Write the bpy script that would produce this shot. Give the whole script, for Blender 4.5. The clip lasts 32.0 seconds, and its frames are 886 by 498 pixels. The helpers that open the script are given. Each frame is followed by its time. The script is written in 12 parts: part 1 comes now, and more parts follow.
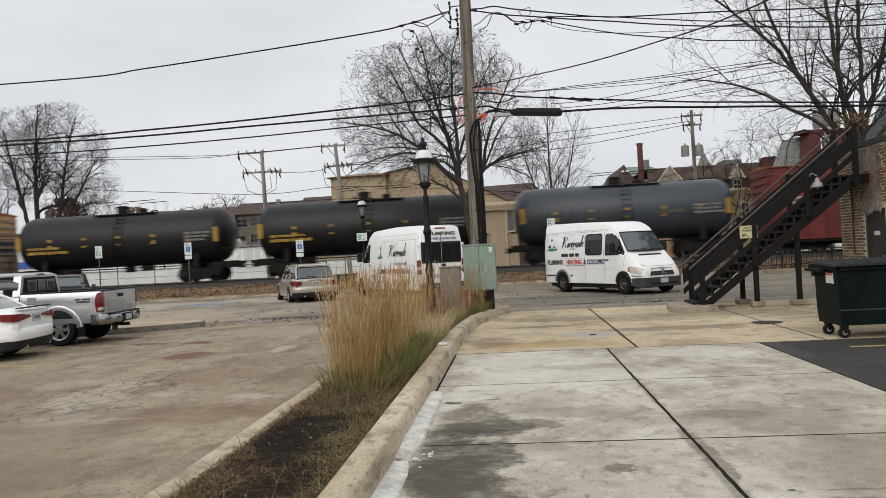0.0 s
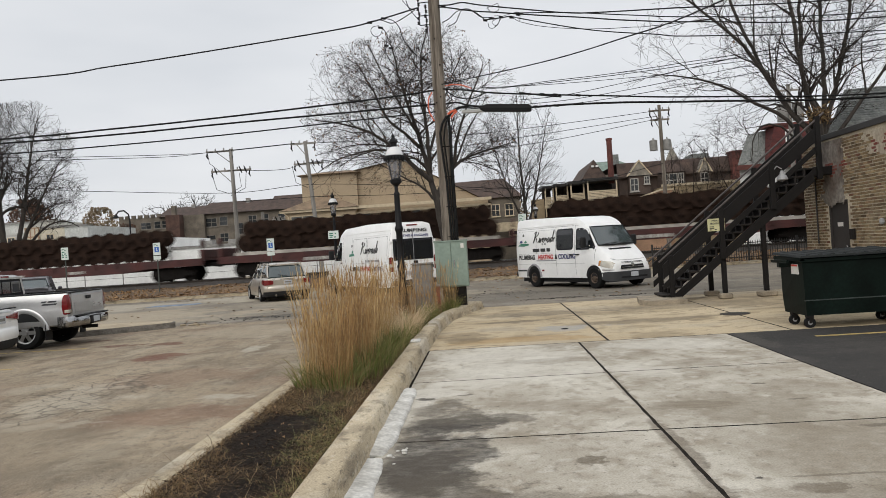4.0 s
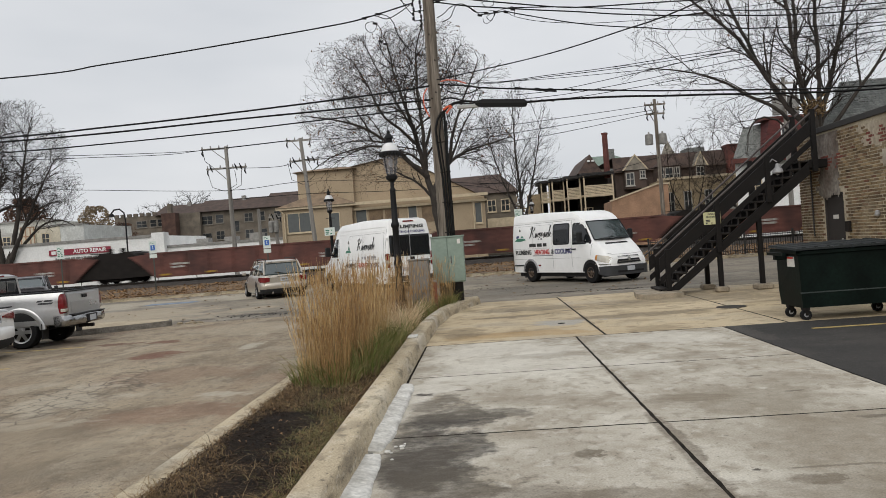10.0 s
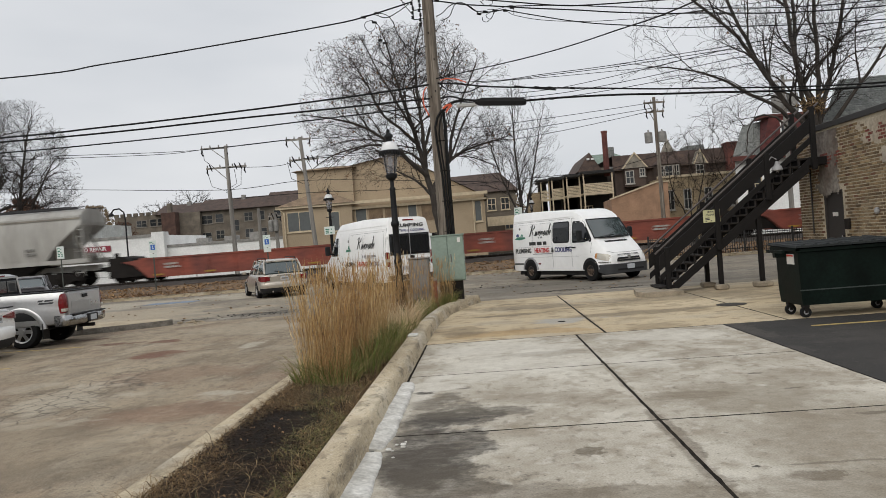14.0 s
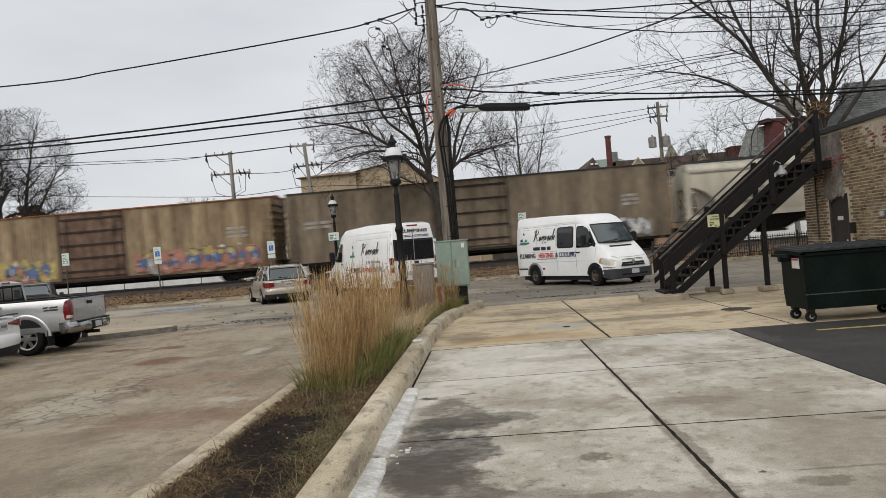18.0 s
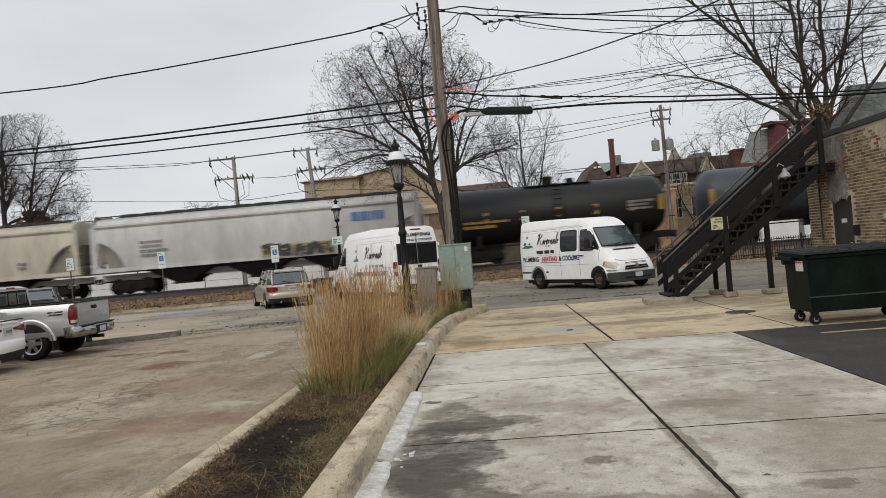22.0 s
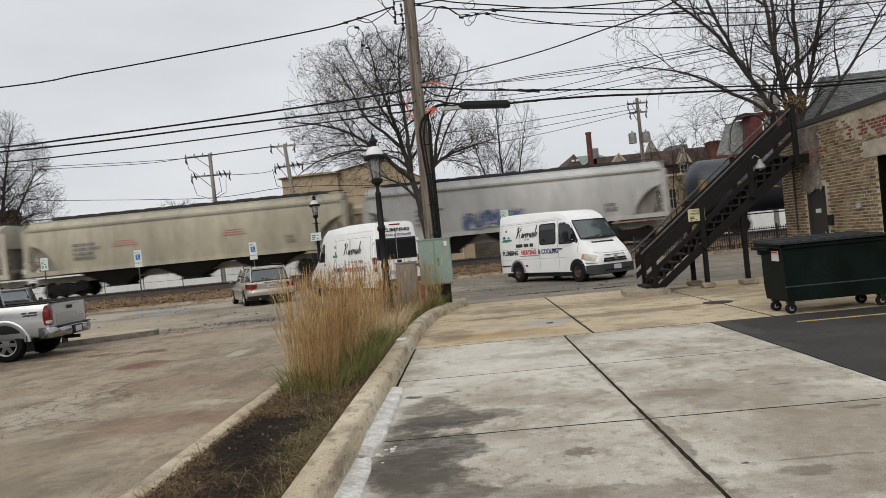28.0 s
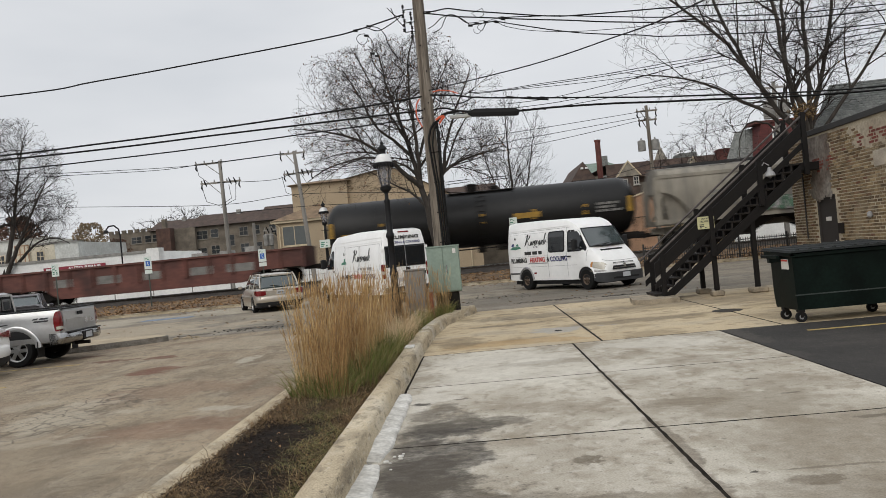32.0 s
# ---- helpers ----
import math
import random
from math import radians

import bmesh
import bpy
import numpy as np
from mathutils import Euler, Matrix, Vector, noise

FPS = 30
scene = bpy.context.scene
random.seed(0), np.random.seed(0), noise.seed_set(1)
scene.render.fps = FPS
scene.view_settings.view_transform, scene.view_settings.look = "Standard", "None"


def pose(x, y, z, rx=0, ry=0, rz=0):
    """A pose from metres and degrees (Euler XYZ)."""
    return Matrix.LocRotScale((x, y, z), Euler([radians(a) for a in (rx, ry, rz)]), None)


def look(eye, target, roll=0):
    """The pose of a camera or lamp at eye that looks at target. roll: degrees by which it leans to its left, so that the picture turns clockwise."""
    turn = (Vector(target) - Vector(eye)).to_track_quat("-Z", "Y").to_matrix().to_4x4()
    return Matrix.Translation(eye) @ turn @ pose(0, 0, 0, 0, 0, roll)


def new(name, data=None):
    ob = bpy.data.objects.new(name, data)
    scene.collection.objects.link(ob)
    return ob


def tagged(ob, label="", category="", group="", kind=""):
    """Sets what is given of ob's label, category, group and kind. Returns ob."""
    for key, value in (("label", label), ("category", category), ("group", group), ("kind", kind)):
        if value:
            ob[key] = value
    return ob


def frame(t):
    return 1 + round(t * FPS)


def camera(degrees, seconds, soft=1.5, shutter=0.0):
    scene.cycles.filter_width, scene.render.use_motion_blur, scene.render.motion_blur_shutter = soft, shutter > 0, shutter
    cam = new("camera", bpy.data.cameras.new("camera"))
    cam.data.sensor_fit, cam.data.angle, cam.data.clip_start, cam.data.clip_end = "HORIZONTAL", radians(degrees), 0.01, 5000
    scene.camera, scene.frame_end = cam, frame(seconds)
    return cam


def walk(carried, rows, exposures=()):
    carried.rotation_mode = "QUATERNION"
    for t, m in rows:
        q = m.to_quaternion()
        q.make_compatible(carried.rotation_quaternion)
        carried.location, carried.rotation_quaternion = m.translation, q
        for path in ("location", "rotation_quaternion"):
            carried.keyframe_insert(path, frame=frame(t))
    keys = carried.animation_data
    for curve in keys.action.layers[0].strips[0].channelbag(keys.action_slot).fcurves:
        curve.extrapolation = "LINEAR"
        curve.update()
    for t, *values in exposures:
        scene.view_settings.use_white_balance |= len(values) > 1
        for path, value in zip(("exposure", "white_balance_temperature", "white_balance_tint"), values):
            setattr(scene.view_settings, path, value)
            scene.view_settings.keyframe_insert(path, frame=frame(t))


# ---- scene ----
cam = camera(60.0, 32.0, soft=0.75, shutter=0.5)

# seconds, eye (m), turn (degrees)
PATH = [
    (0, pose(-0.011, 0.01, 1.754, 90.23, 2.979, 5.225)),
    (0.5, pose(-0.01, -0.011, 1.754, 90.263, 2.996, 5.139)),
    (1, pose(-0.009, 0.003, 1.754, 90.3, 3.045, 4.846)),
    (1.5, pose(-0.005, 0.016, 1.755, 90.323, 2.995, 4.197)),
    (2, pose(-0.006, 0.007, 1.754, 90.395, 2.946, 3.49)),
    (2.5, pose(-0.007, -0.003, 1.756, 90.175, 2.827, 2.917)),
    (3, pose(-0.005, 0.023, 1.752, 90, 3.101, 2.703)),
    (3.5, pose(-0.003, 0.006, 1.753, 89.81, 3.561, 2.944)),
    (5.5, pose(0.003, -0.003, 1.752, 90.034, 3.917, 3.333)),
    (6, pose(0.002, 0.006, 1.749, 90.034, 4.143, 3.313)),
    (6.5, pose(0.008, 0.01, 1.75, 90.054, 4.449, 3.234)),
    (7, pose(0.005, -0.005, 1.749, 90.317, 4.504, 3.131)),
    (7.5, pose(-0.002, -0.011, 1.748, 90.642, 4.342, 3.499)),
    (8, pose(0.001, -0.008, 1.751, 90.704, 4.307, 3.92)),
    (8.5, pose(0.004, -0.01, 1.749, 90.428, 4.364, 3.852)),
    (9, pose(-0.009, 0.021, 1.739, 89.801, 4.175, 3.492)),
    (9.5, pose(0.005, -0.004, 1.748, 89.452, 4.082, 3.093)),
    (10, pose(0.001, 0.007, 1.746, 89.534, 4.245, 2.89)),
    (10.5, pose(0.002, 0.009, 1.745, 89.614, 4.338, 2.764)),
    (11, pose(0.001, -0.017, 1.746, 89.799, 4.393, 2.838)),
    (11.5, pose(-0.002, -0.005, 1.746, 89.917, 4.326, 3.265)),
    (12, pose(0.008, -0.014, 1.747, 89.762, 4.324, 3.43)),
    (12.5, pose(0.004, -0.004, 1.746, 89.62, 4.406, 3.192)),
    (13, pose(0.004, -0.005, 1.745, 89.359, 4.482, 2.957)),
    (13.5, pose(-0, -0.004, 1.747, 89.277, 4.495, 2.782)),
    (14, pose(-0.001, -0.011, 1.746, 89.431, 4.421, 2.879)),
    (14.5, pose(0.003, 0.009, 1.744, 89.548, 4.489, 2.925)),
    (16.5, pose(0.002, -0.012, 1.742, 89.575, 4.571, 2.845)),
    (17, pose(0.003, -0.026, 1.745, 89.735, 4.612, 3.056)),
    (17.5, pose(-0.003, -0.012, 1.743, 89.89, 4.597, 3.383)),
    (18, pose(0.002, -0.006, 1.744, 89.868, 4.629, 3.191)),
    (18.5, pose(0.002, -0.015, 1.745, 89.807, 4.705, 3.069)),
    (19, pose(0.001, -0.011, 1.742, 89.784, 4.784, 3.257)),
    (19.5, pose(-0.001, -0.015, 1.743, 89.829, 4.829, 3.486)),
    (20, pose(0.004, -0.008, 1.745, 89.811, 4.86, 3.384)),
    (20.5, pose(0.002, 0.007, 1.745, 89.908, 4.676, 3.115)),
    (21, pose(0.004, -0.008, 1.745, 90.216, 4.705, 3.037)),
    (21.5, pose(0.002, 0.007, 1.74, 90.27, 4.802, 3.244)),
    (22, pose(0.003, -0.02, 1.744, 90.169, 4.805, 3.445)),
    (22.5, pose(0.004, -0.028, 1.743, 90.203, 4.88, 3.558)),
    (23, pose(0.004, -0.031, 1.744, 90.316, 4.84, 3.503)),
    (23.5, pose(0.008, -0.018, 1.742, 90.381, 5.161, 3.164)),
    (24, pose(0.011, -0.029, 1.744, 90.117, 5.544, 3.016)),
    (24.5, pose(0.01, -0.02, 1.74, 89.858, 5.791, 2.695)),
    (25, pose(0.011, -0.02, 1.741, 89.863, 5.789, 2.574)),
    (25.5, pose(0.01, -0.01, 1.74, 89.782, 5.584, 2.688)),
    (27.5, pose(0.007, -0.015, 1.74, 89.753, 5.469, 2.23)),
    (28, pose(0.01, -0, 1.739, 89.646, 5.533, 1.919)),
    (28.5, pose(0.012, 0.004, 1.738, 89.471, 5.52, 1.559)),
    (29, pose(0.014, -0.013, 1.74, 89.352, 5.569, 1.418)),
    (29.5, pose(0.012, 0.008, 1.737, 89.536, 5.703, 1.491)),
    (30, pose(0.013, -0.001, 1.74, 89.912, 5.758, 1.788)),
    (30.5, pose(0.012, -0.007, 1.74, 90.262, 5.754, 2.079)),
    (31, pose(0.007, -0.015, 1.744, 90.381, 5.579, 2.35)),
    (31.5, pose(0.009, 0, 1.738, 90.34, 5.399, 2.551)),
    (32, pose(0.011, -0.016, 1.739, 90.25, 5.393, 2.567)),
]
walk(cam, PATH, ((0, 0.1), (3.5, 0.1), (7, 0.06), (8.5, 0.0), (12, 0.0), (17, 0.01), (25, 0.01), (30, 0.02), (32, 0.02)))

# ---- light: a bright overcast noon ----
world = bpy.data.worlds.new("overcast_sky")
scene.world = world
world.use_nodes = True
_n, _l = world.node_tree.nodes, world.node_tree.links
_n.clear()
_sky = _n.new("ShaderNodeTexSky")
_sky.sky_type, _sky.sun_disc = "NISHITA", False
_sky.sun_elevation, _sky.sun_rotation = radians(37), radians(196)
_sky.air_density, _sky.dust_density, _sky.ozone_density = 1.0, 4.0, 1.0
# the cloud cover: pale grey sheet, a little brighter overhead, with soft streaks
_tc = _n.new("ShaderNodeTexCoord")
_map = _n.new("ShaderNodeMapping")
_map.inputs["Scale"].default_value = (1.6, 1.6, 5.0)
_noise = _n.new("ShaderNodeTexNoise")
_noise.inputs["Scale"].default_value, _noise.inputs["Detail"].default_value = 1.4, 4.0
_ramp = _n.new("ShaderNodeValToRGB")
_ramp.color_ramp.elements[0].position, _ramp.color_ramp.elements[0].color = 0.3, (6.5, 6.75, 7.1, 1)
_ramp.color_ramp.elements[1].position, _ramp.color_ramp.elements[1].color = 0.75, (8.2, 8.3, 8.5, 1)
_mix = _n.new("ShaderNodeMix")
_mix.data_type = "RGBA"
_mix.inputs[0].default_value = 0.93
_bg = _n.new("ShaderNodeBackground")
_bg.inputs["Strength"].default_value = 0.1
_out = _n.new("ShaderNodeOutputWorld")
_l.new(_tc.outputs["Generated"], _map.inputs[0])
_l.new(_map.outputs[0], _noise.inputs["Vector"])
_l.new(_noise.outputs["Fac"], _ramp.inputs[0])
_l.new(_sky.outputs[0], _mix.inputs[6])
_l.new(_ramp.outputs[0], _mix.inputs[7])
# an overcast sky is brighter towards the zenith
_sep = _n.new("ShaderNodeSeparateXYZ")
_up = _n.new("ShaderNodeMapRange")
_up.interpolation_type = "SMOOTHSTEP"
_up.inputs["From Min"].default_value, _up.inputs["From Max"].default_value = 0.3, 0.95
_up.inputs["To Min"].default_value, _up.inputs["To Max"].default_value = 1.0, 1.25
_gain = _n.new("ShaderNodeVectorMath")
_gain.operation = "SCALE"
_l.new(_tc.outputs["Generated"], _sep.inputs[0])
_l.new(_sep.outputs["Z"], _up.inputs["Value"])
_l.new(_mix.outputs[2], _gain.inputs[0])
_l.new(_up.outputs[0], _gain.inputs["Scale"])
_l.new(_gain.outputs[0], _bg.inputs[0])
_l.new(_bg.outputs[0], _out.inputs[0])

sun = new("sun", bpy.data.lights.new("sun", "SUN"))
sun.data.energy, sun.data.angle, sun.data.color = 1.25, radians(50), (1.0, 0.965, 0.905)
sun.matrix_basis = look((0, 0, 50), (18.2, 63.8, 0))
# ---- mesh and material tools ----
class Shape:
    """Collects vertices and faces of one mesh."""

    def __init__(self):
        self.v, self.f, self.m = [], [], []
        self.slot = 0

    def add(self, verts, faces):
        b = len(self.v)
        self.v.extend(verts)
        self.f.extend([tuple(i + b for i in f) for f in faces])
        self.m.extend([self.slot] * len(faces))
        return self

    def box(self, x0, x1, y0, y1, z0, z1, c=0.0):
        """A box, with chamfered edges where c is given."""
        if c <= 0:
            v = [(x, y, z) for z in (z0, z1) for y in (y0, y1) for x in (x0, x1)]
            f = [(0, 2, 3, 1), (4, 5, 7, 6), (0, 1, 5, 4), (2, 6, 7, 3), (0, 4, 6, 2), (1, 3, 7, 5)]
            return self.add(v, f)
        rings = []
        for z, i in ((z0, c), (z0 + c, 0), (z1 - c, 0), (z1, c)):
            a0, a1, b0, b1 = x0 + i, x1 - i, y0 + i, y1 - i
            rings.append([(a0 + c, b0, z), (a1 - c, b0, z), (a1, b0 + c, z), (a1, b1 - c, z), (a1 - c, b1, z), (a0 + c, b1, z), (a0, b1 - c, z), (a0, b0 + c, z)])
        return self.loft(rings, caps=True)

    def loft(self, rings, caps=True, closed=True):
        n = len(rings[0])
        v = [p for r in rings for p in r]
        f = []
        for k in range(len(rings) - 1):
            for i in range(n if closed else n - 1):
                j = (i + 1) % n
                f.append((k * n + i, k * n + j, (k + 1) * n + j, (k + 1) * n + i))
        if caps:
            f.append(tuple(range(n - 1, -1, -1)))
            f.append(tuple((len(rings) - 1) * n + i for i in range(n)))
        return self.add(v, f)

    def tube(self, pts, radii, seg=8, caps=True):
        """A round bar along pts."""
        if not isinstance(radii, (list, tuple)):
            radii = [radii] * len(pts)
        pts = [Vector(p) for p in pts]
        rings, ref = [], None
        for k, p in enumerate(pts):
            d = (pts[min(k + 1, len(pts) - 1)] - pts[max(k - 1, 0)])
            d = d.normalized() if d.length > 1e-9 else Vector((0, 0, 1))
            if ref is None:
                ref = Vector((0, 0, 1)) if abs(d.z) < 0.9 else Vector((1, 0, 0))
            a = d.cross(ref)
            a = a.normalized() if a.length > 1e-6 else d.orthogonal().normalized()
            b = d.cross(a)
            ref = -b if abs(d.dot(b)) < 0.9 else ref
            rings.append([tuple(p + (a * math.cos(t) + b * math.sin(t)) * radii[k]) for t in [2 * math.pi * i / seg for i in range(seg)]])
        return self.loft(rings, caps)

    def cyl(self, p0, p1, r0, r1=None, seg=12, caps=True):
        return self.tube([p0, p1], [r0, r0 if r1 is None else r1], seg, caps)

    def lathe(self, cx, cy, prof, seg=16):
        """A turned shape round the upright axis at (cx, cy): prof is (radius, z) from bottom to top."""
        rings = [[(cx + r * math.cos(2 * math.pi * i / seg), cy + r * math.sin(2 * math.pi * i / seg), z) for i in range(seg)] for r, z in prof]
        return self.loft(rings, True)

    def prism(self, poly, a0, a1, axis="y"):
        """A polygon drawn in the two other axes, drawn out from a0 to a1."""
        def p(u, w, a):
            return (u, a, w) if axis == "y" else (a, u, w) if axis == "x" else (u, w, a)
        return self.loft([[p(u, w, a0) for u, w in poly], [p(u, w, a1) for u, w in poly]])

    def moved(self, m, other):
        self.add([tuple(m @ Vector(p)) for p in other.v], other.f)
        return self

    def mesh(self, name, mats, smooth=None):
        me = bpy.data.meshes.new(name)
        me.from_pydata(self.v, [], self.f)
        for mt in mats if isinstance(mats, (list, tuple)) else [mats]:
            me.materials.append(mt)
        if any(self.m):
            me.polygons.foreach_set("material_index", self.m)
        bm = bmesh.new()
        bm.from_mesh(me)
        bmesh.ops.recalc_face_normals(bm, faces=bm.faces)
        bm.to_mesh(me)
        bm.free()
        if smooth is not None:
            me.polygons.foreach_set("use_smooth", [True] * len(me.polygons))
            me.set_sharp_from_angle(angle=radians(smooth))
        me.update()
        return me


def thing(name, m=None, label="", category="", group="", kind=""):
    ob = new(name)
    ob.empty_display_size = 0.2
    ob.matrix_basis = m if m is not None else Matrix()
    return tagged(ob, label, category, group, kind)


def part(name, shape, material, parent=None, label="", smooth=None, m=None):
    ob = new(name, shape.mesh(name, material, smooth) if isinstance(shape, Shape) else shape)
    ob.parent = parent
    if m is not None:
        ob.matrix_basis = m
    if label:
        ob["label"] = label
    if name in ("stencil", "number_bars", "name_bars", "small_print", "notice"):
        ob["kind"] = "stuff"
    return ob


def solid(name, shape, material, label, category, group="", kind="", smooth=None, m=None):
    return tagged(part(name, shape, material, None, "", smooth, m), label, category, group, kind)


def mat(name, color, rough=0.7, metal=0.0, vary=0.25, scale=3.0, fine=40.0, bump=0.15, color2=None, spread=0.0, coat=0.0, stretch=(1, 1, 1), dist=0.01, spec=0.5):
    """A surface: two scales of noise in colour and roughness, and a fine relief."""
    mt = bpy.data.materials.new(name)
    mt.use_nodes = True
    nt = mt.node_tree
    n, l = nt.nodes, nt.links
    b = n["Principled BSDF"]
    tc = n.new("ShaderNodeTexCoord")
    mp = n.new("ShaderNodeMapping")
    mp.inputs["Scale"].default_value = stretch
    l.new(tc.outputs["Object"], mp.inputs[0])
    big, small = n.new("ShaderNodeTexNoise"), n.new("ShaderNodeTexNoise")
    big.inputs["Scale"].default_value, big.inputs["Detail"].default_value = scale, 5.0
    small.inputs["Scale"].default_value, small.inputs["Detail"].default_value = fine, 3.0
    l.new(mp.outputs[0], big.inputs["Vector"])
    l.new(mp.outputs[0], small.inputs["Vector"])
    c2 = color2 or tuple(max(0.0, c * (1 - vary * 1.6)) for c in color)
    ramp = n.new("ShaderNodeValToRGB")
    ramp.color_ramp.elements[0].position, ramp.color_ramp.elements[0].color = 0.32, (*c2, 1)
    ramp.color_ramp.elements[1].position, ramp.color_ramp.elements[1].color = 0.68, (*color, 1)
    l.new(big.outputs["Fac"], ramp.inputs[0])
    mul = n.new("ShaderNodeMix")
    mul.data_type, mul.blend_type = "RGBA", "MULTIPLY"
    mul.inputs[0].default_value = min(1.0, vary * 1.5)
    r2 = n.new("ShaderNodeValToRGB")
    r2.color_ramp.elements[0].position, r2.color_ramp.elements[0].color = 0.3, (0.5, 0.5, 0.5, 1)
    r2.color_ramp.elements[1].position, r2.color_ramp.elements[1].color = 0.7, (1.25, 1.25, 1.25, 1)
    l.new(small.outputs["Fac"], r2.inputs[0])
    l.new(ramp.outputs[0], mul.inputs[6])
    l.new(r2.outputs[0], mul.inputs[7])
    last = mul.outputs[2]
    if spread > 0:
        oi = n.new("ShaderNodeObjectInfo")
        hs = n.new("ShaderNodeHueSaturation")
        mr = n.new("ShaderNodeMapRange")
        mr.inputs["To Min"].default_value, mr.inputs["To Max"].default_value = 1 - spread, 1 + spread
        l.new(oi.outputs["Random"], mr.inputs["Value"])
        l.new(mr.outputs[0], hs.inputs["Value"])
        l.new(last, hs.inputs["Color"])
        last = hs.outputs[0]
    l.new(last, b.inputs["Base Color"])
    rr = n.new("ShaderNodeMapRange")
    rr.inputs["To Min"].default_value, rr.inputs["To Max"].default_value = max(0.03, rough - 0.12), min(1.0, rough + 0.12)
    l.new(big.outputs["Fac"], rr.inputs["Value"])
    l.new(rr.outputs[0], b.inputs["Roughness"])
    b.inputs["Metallic"].default_value = metal
    b.inputs["Coat Weight"].default_value = coat
    b.inputs["Specular IOR Level"].default_value = spec
    if bump > 0:
        bp = n.new("ShaderNodeBump")
        bp.inputs["Strength"].default_value, bp.inputs["Distance"].default_value = bump, dist
        l.new(small.outputs["Fac"], bp.inputs["Height"])
        l.new(bp.outputs[0], b.inputs["Normal"])
    return mt


def glass_mat(name, color=(0.02, 0.025, 0.03), rough=0.05, gloss=1.0):
    mt = bpy.data.materials.new(name)
    mt.use_nodes = True
    b = mt.node_tree.nodes["Principled BSDF"]
    b.inputs["Base Color"].default_value = (*color, 1)
    b.inputs["Roughness"].default_value = rough
    b.inputs["Specular IOR Level"].default_value = gloss
    b.inputs["Coat Weight"].default_value = gloss * 0.7
    b.inputs["Coat Roughness"].default_value = 0.02
    return mt
# ---- materials ----
M_KERB = mat("kerb_concrete", (0.44, 0.365, 0.25), 0.92, vary=0.42, scale=2.6, fine=24, bump=0.6, color2=(0.23, 0.185, 0.125), spec=0.2)
M_GUTTER = mat("pale_smeared_concrete", (0.74, 0.725, 0.68), 0.85, vary=0.35, scale=4.5, fine=26, bump=0.6, color2=(0.45, 0.43, 0.385))
M_SOIL = mat("dark_mulch", (0.035, 0.025, 0.018), 0.95, vary=0.5, scale=3, fine=38, bump=1.0, color2=(0.014, 0.011, 0.009), dist=0.04, spec=0.1)
M_LEAFBED = mat("fallen_leaves", (0.2, 0.13, 0.072), 0.95, vary=0.5, scale=1.2, fine=9, bump=0.8, color2=(0.095, 0.065, 0.042), dist=0.05)
M_BALLAST = mat("ballast", (0.075, 0.063, 0.054), 0.95, vary=0.45, scale=3, fine=14, bump=0.9, color2=(0.03, 0.026, 0.022), dist=0.05)
M_RAIL = mat("rusty_rail_steel", (0.05, 0.038, 0.03), 0.8, vary=0.3, scale=5)
M_RAILTOP = mat("polished_rail_top", (0.5, 0.49, 0.48), 0.3, metal=0.8, vary=0.15)
M_JOINT = mat("joint_dirt", (0.035, 0.029, 0.022), 0.95, vary=0.5, scale=8, spec=0.1)
M_GRASSLAND = mat("far_ground", (0.16, 0.15, 0.12), 0.95, vary=0.3, scale=0.05, fine=2)
M_PAINT_Y = mat("yellow_line_paint", (0.55, 0.4, 0.14), 0.8, vary=0.35, scale=6, fine=30)
M_BLUE_PAINT = mat("blue_line_paint", (0.22, 0.3, 0.42), 0.8, vary=0.4, scale=4, fine=30)
M_WHITE = mat("white_car_paint", (0.87, 0.87, 0.86), 0.3, vary=0.04, scale=1.5, fine=10, bump=0, coat=0.5, color2=(0.82, 0.82, 0.8))
M_BLACK = mat("black_plastic", (0.014, 0.014, 0.015), 0.6, vary=0.2, spec=0.3)
M_TYRE = mat("tyre_rubber", (0.012, 0.012, 0.012), 0.85, vary=0.2, spec=0.2)
M_GLASS = glass_mat("dark_glass", (0.012, 0.014, 0.016), 0.06, 0.45)
M_CHROME = mat("chrome", (0.6, 0.6, 0.6), 0.2, metal=1.0, vary=0.1, bump=0)
M_BROWN = mat("brown_stair_paint", (0.0095, 0.0078, 0.0072), 0.75, vary=0.3, scale=4, fine=30, bump=0.15, spec=0.25)
M_BRICKWALL = mat("brick_wall_mortar", (0.56, 0.49, 0.37), 0.95, vary=0.35, scale=1.2, fine=30, bump=0.4, color2=(0.37, 0.315, 0.235))
M_GREEN = mat("dark_green_steel", (0.005, 0.012, 0.0092), 0.6, vary=0.4, scale=2, fine=20, bump=0.15, spec=0.12)
M_WOODPOLE = mat("weathered_pole_wood", (0.27, 0.235, 0.195), 0.9, vary=0.55, scale=9, fine=38, bump=1.0, stretch=(1, 1, 0.06), color2=(0.09, 0.073, 0.058), spec=0.15)
M_FARPOLE = mat("silvered_pole_wood", (0.33, 0.31, 0.28), 0.9, vary=0.3, scale=4, fine=30, bump=0.3, stretch=(1, 1, 0.06), spec=0.2)
M_CABLE = mat("cable_black", (0.008, 0.008, 0.008), 0.6, vary=0.1, bump=0, spec=0.2)
M_TRUCK = mat("grimy_black_steel", (0.02, 0.017, 0.015), 0.85, vary=0.3, scale=3, fine=20, spec=0.2)
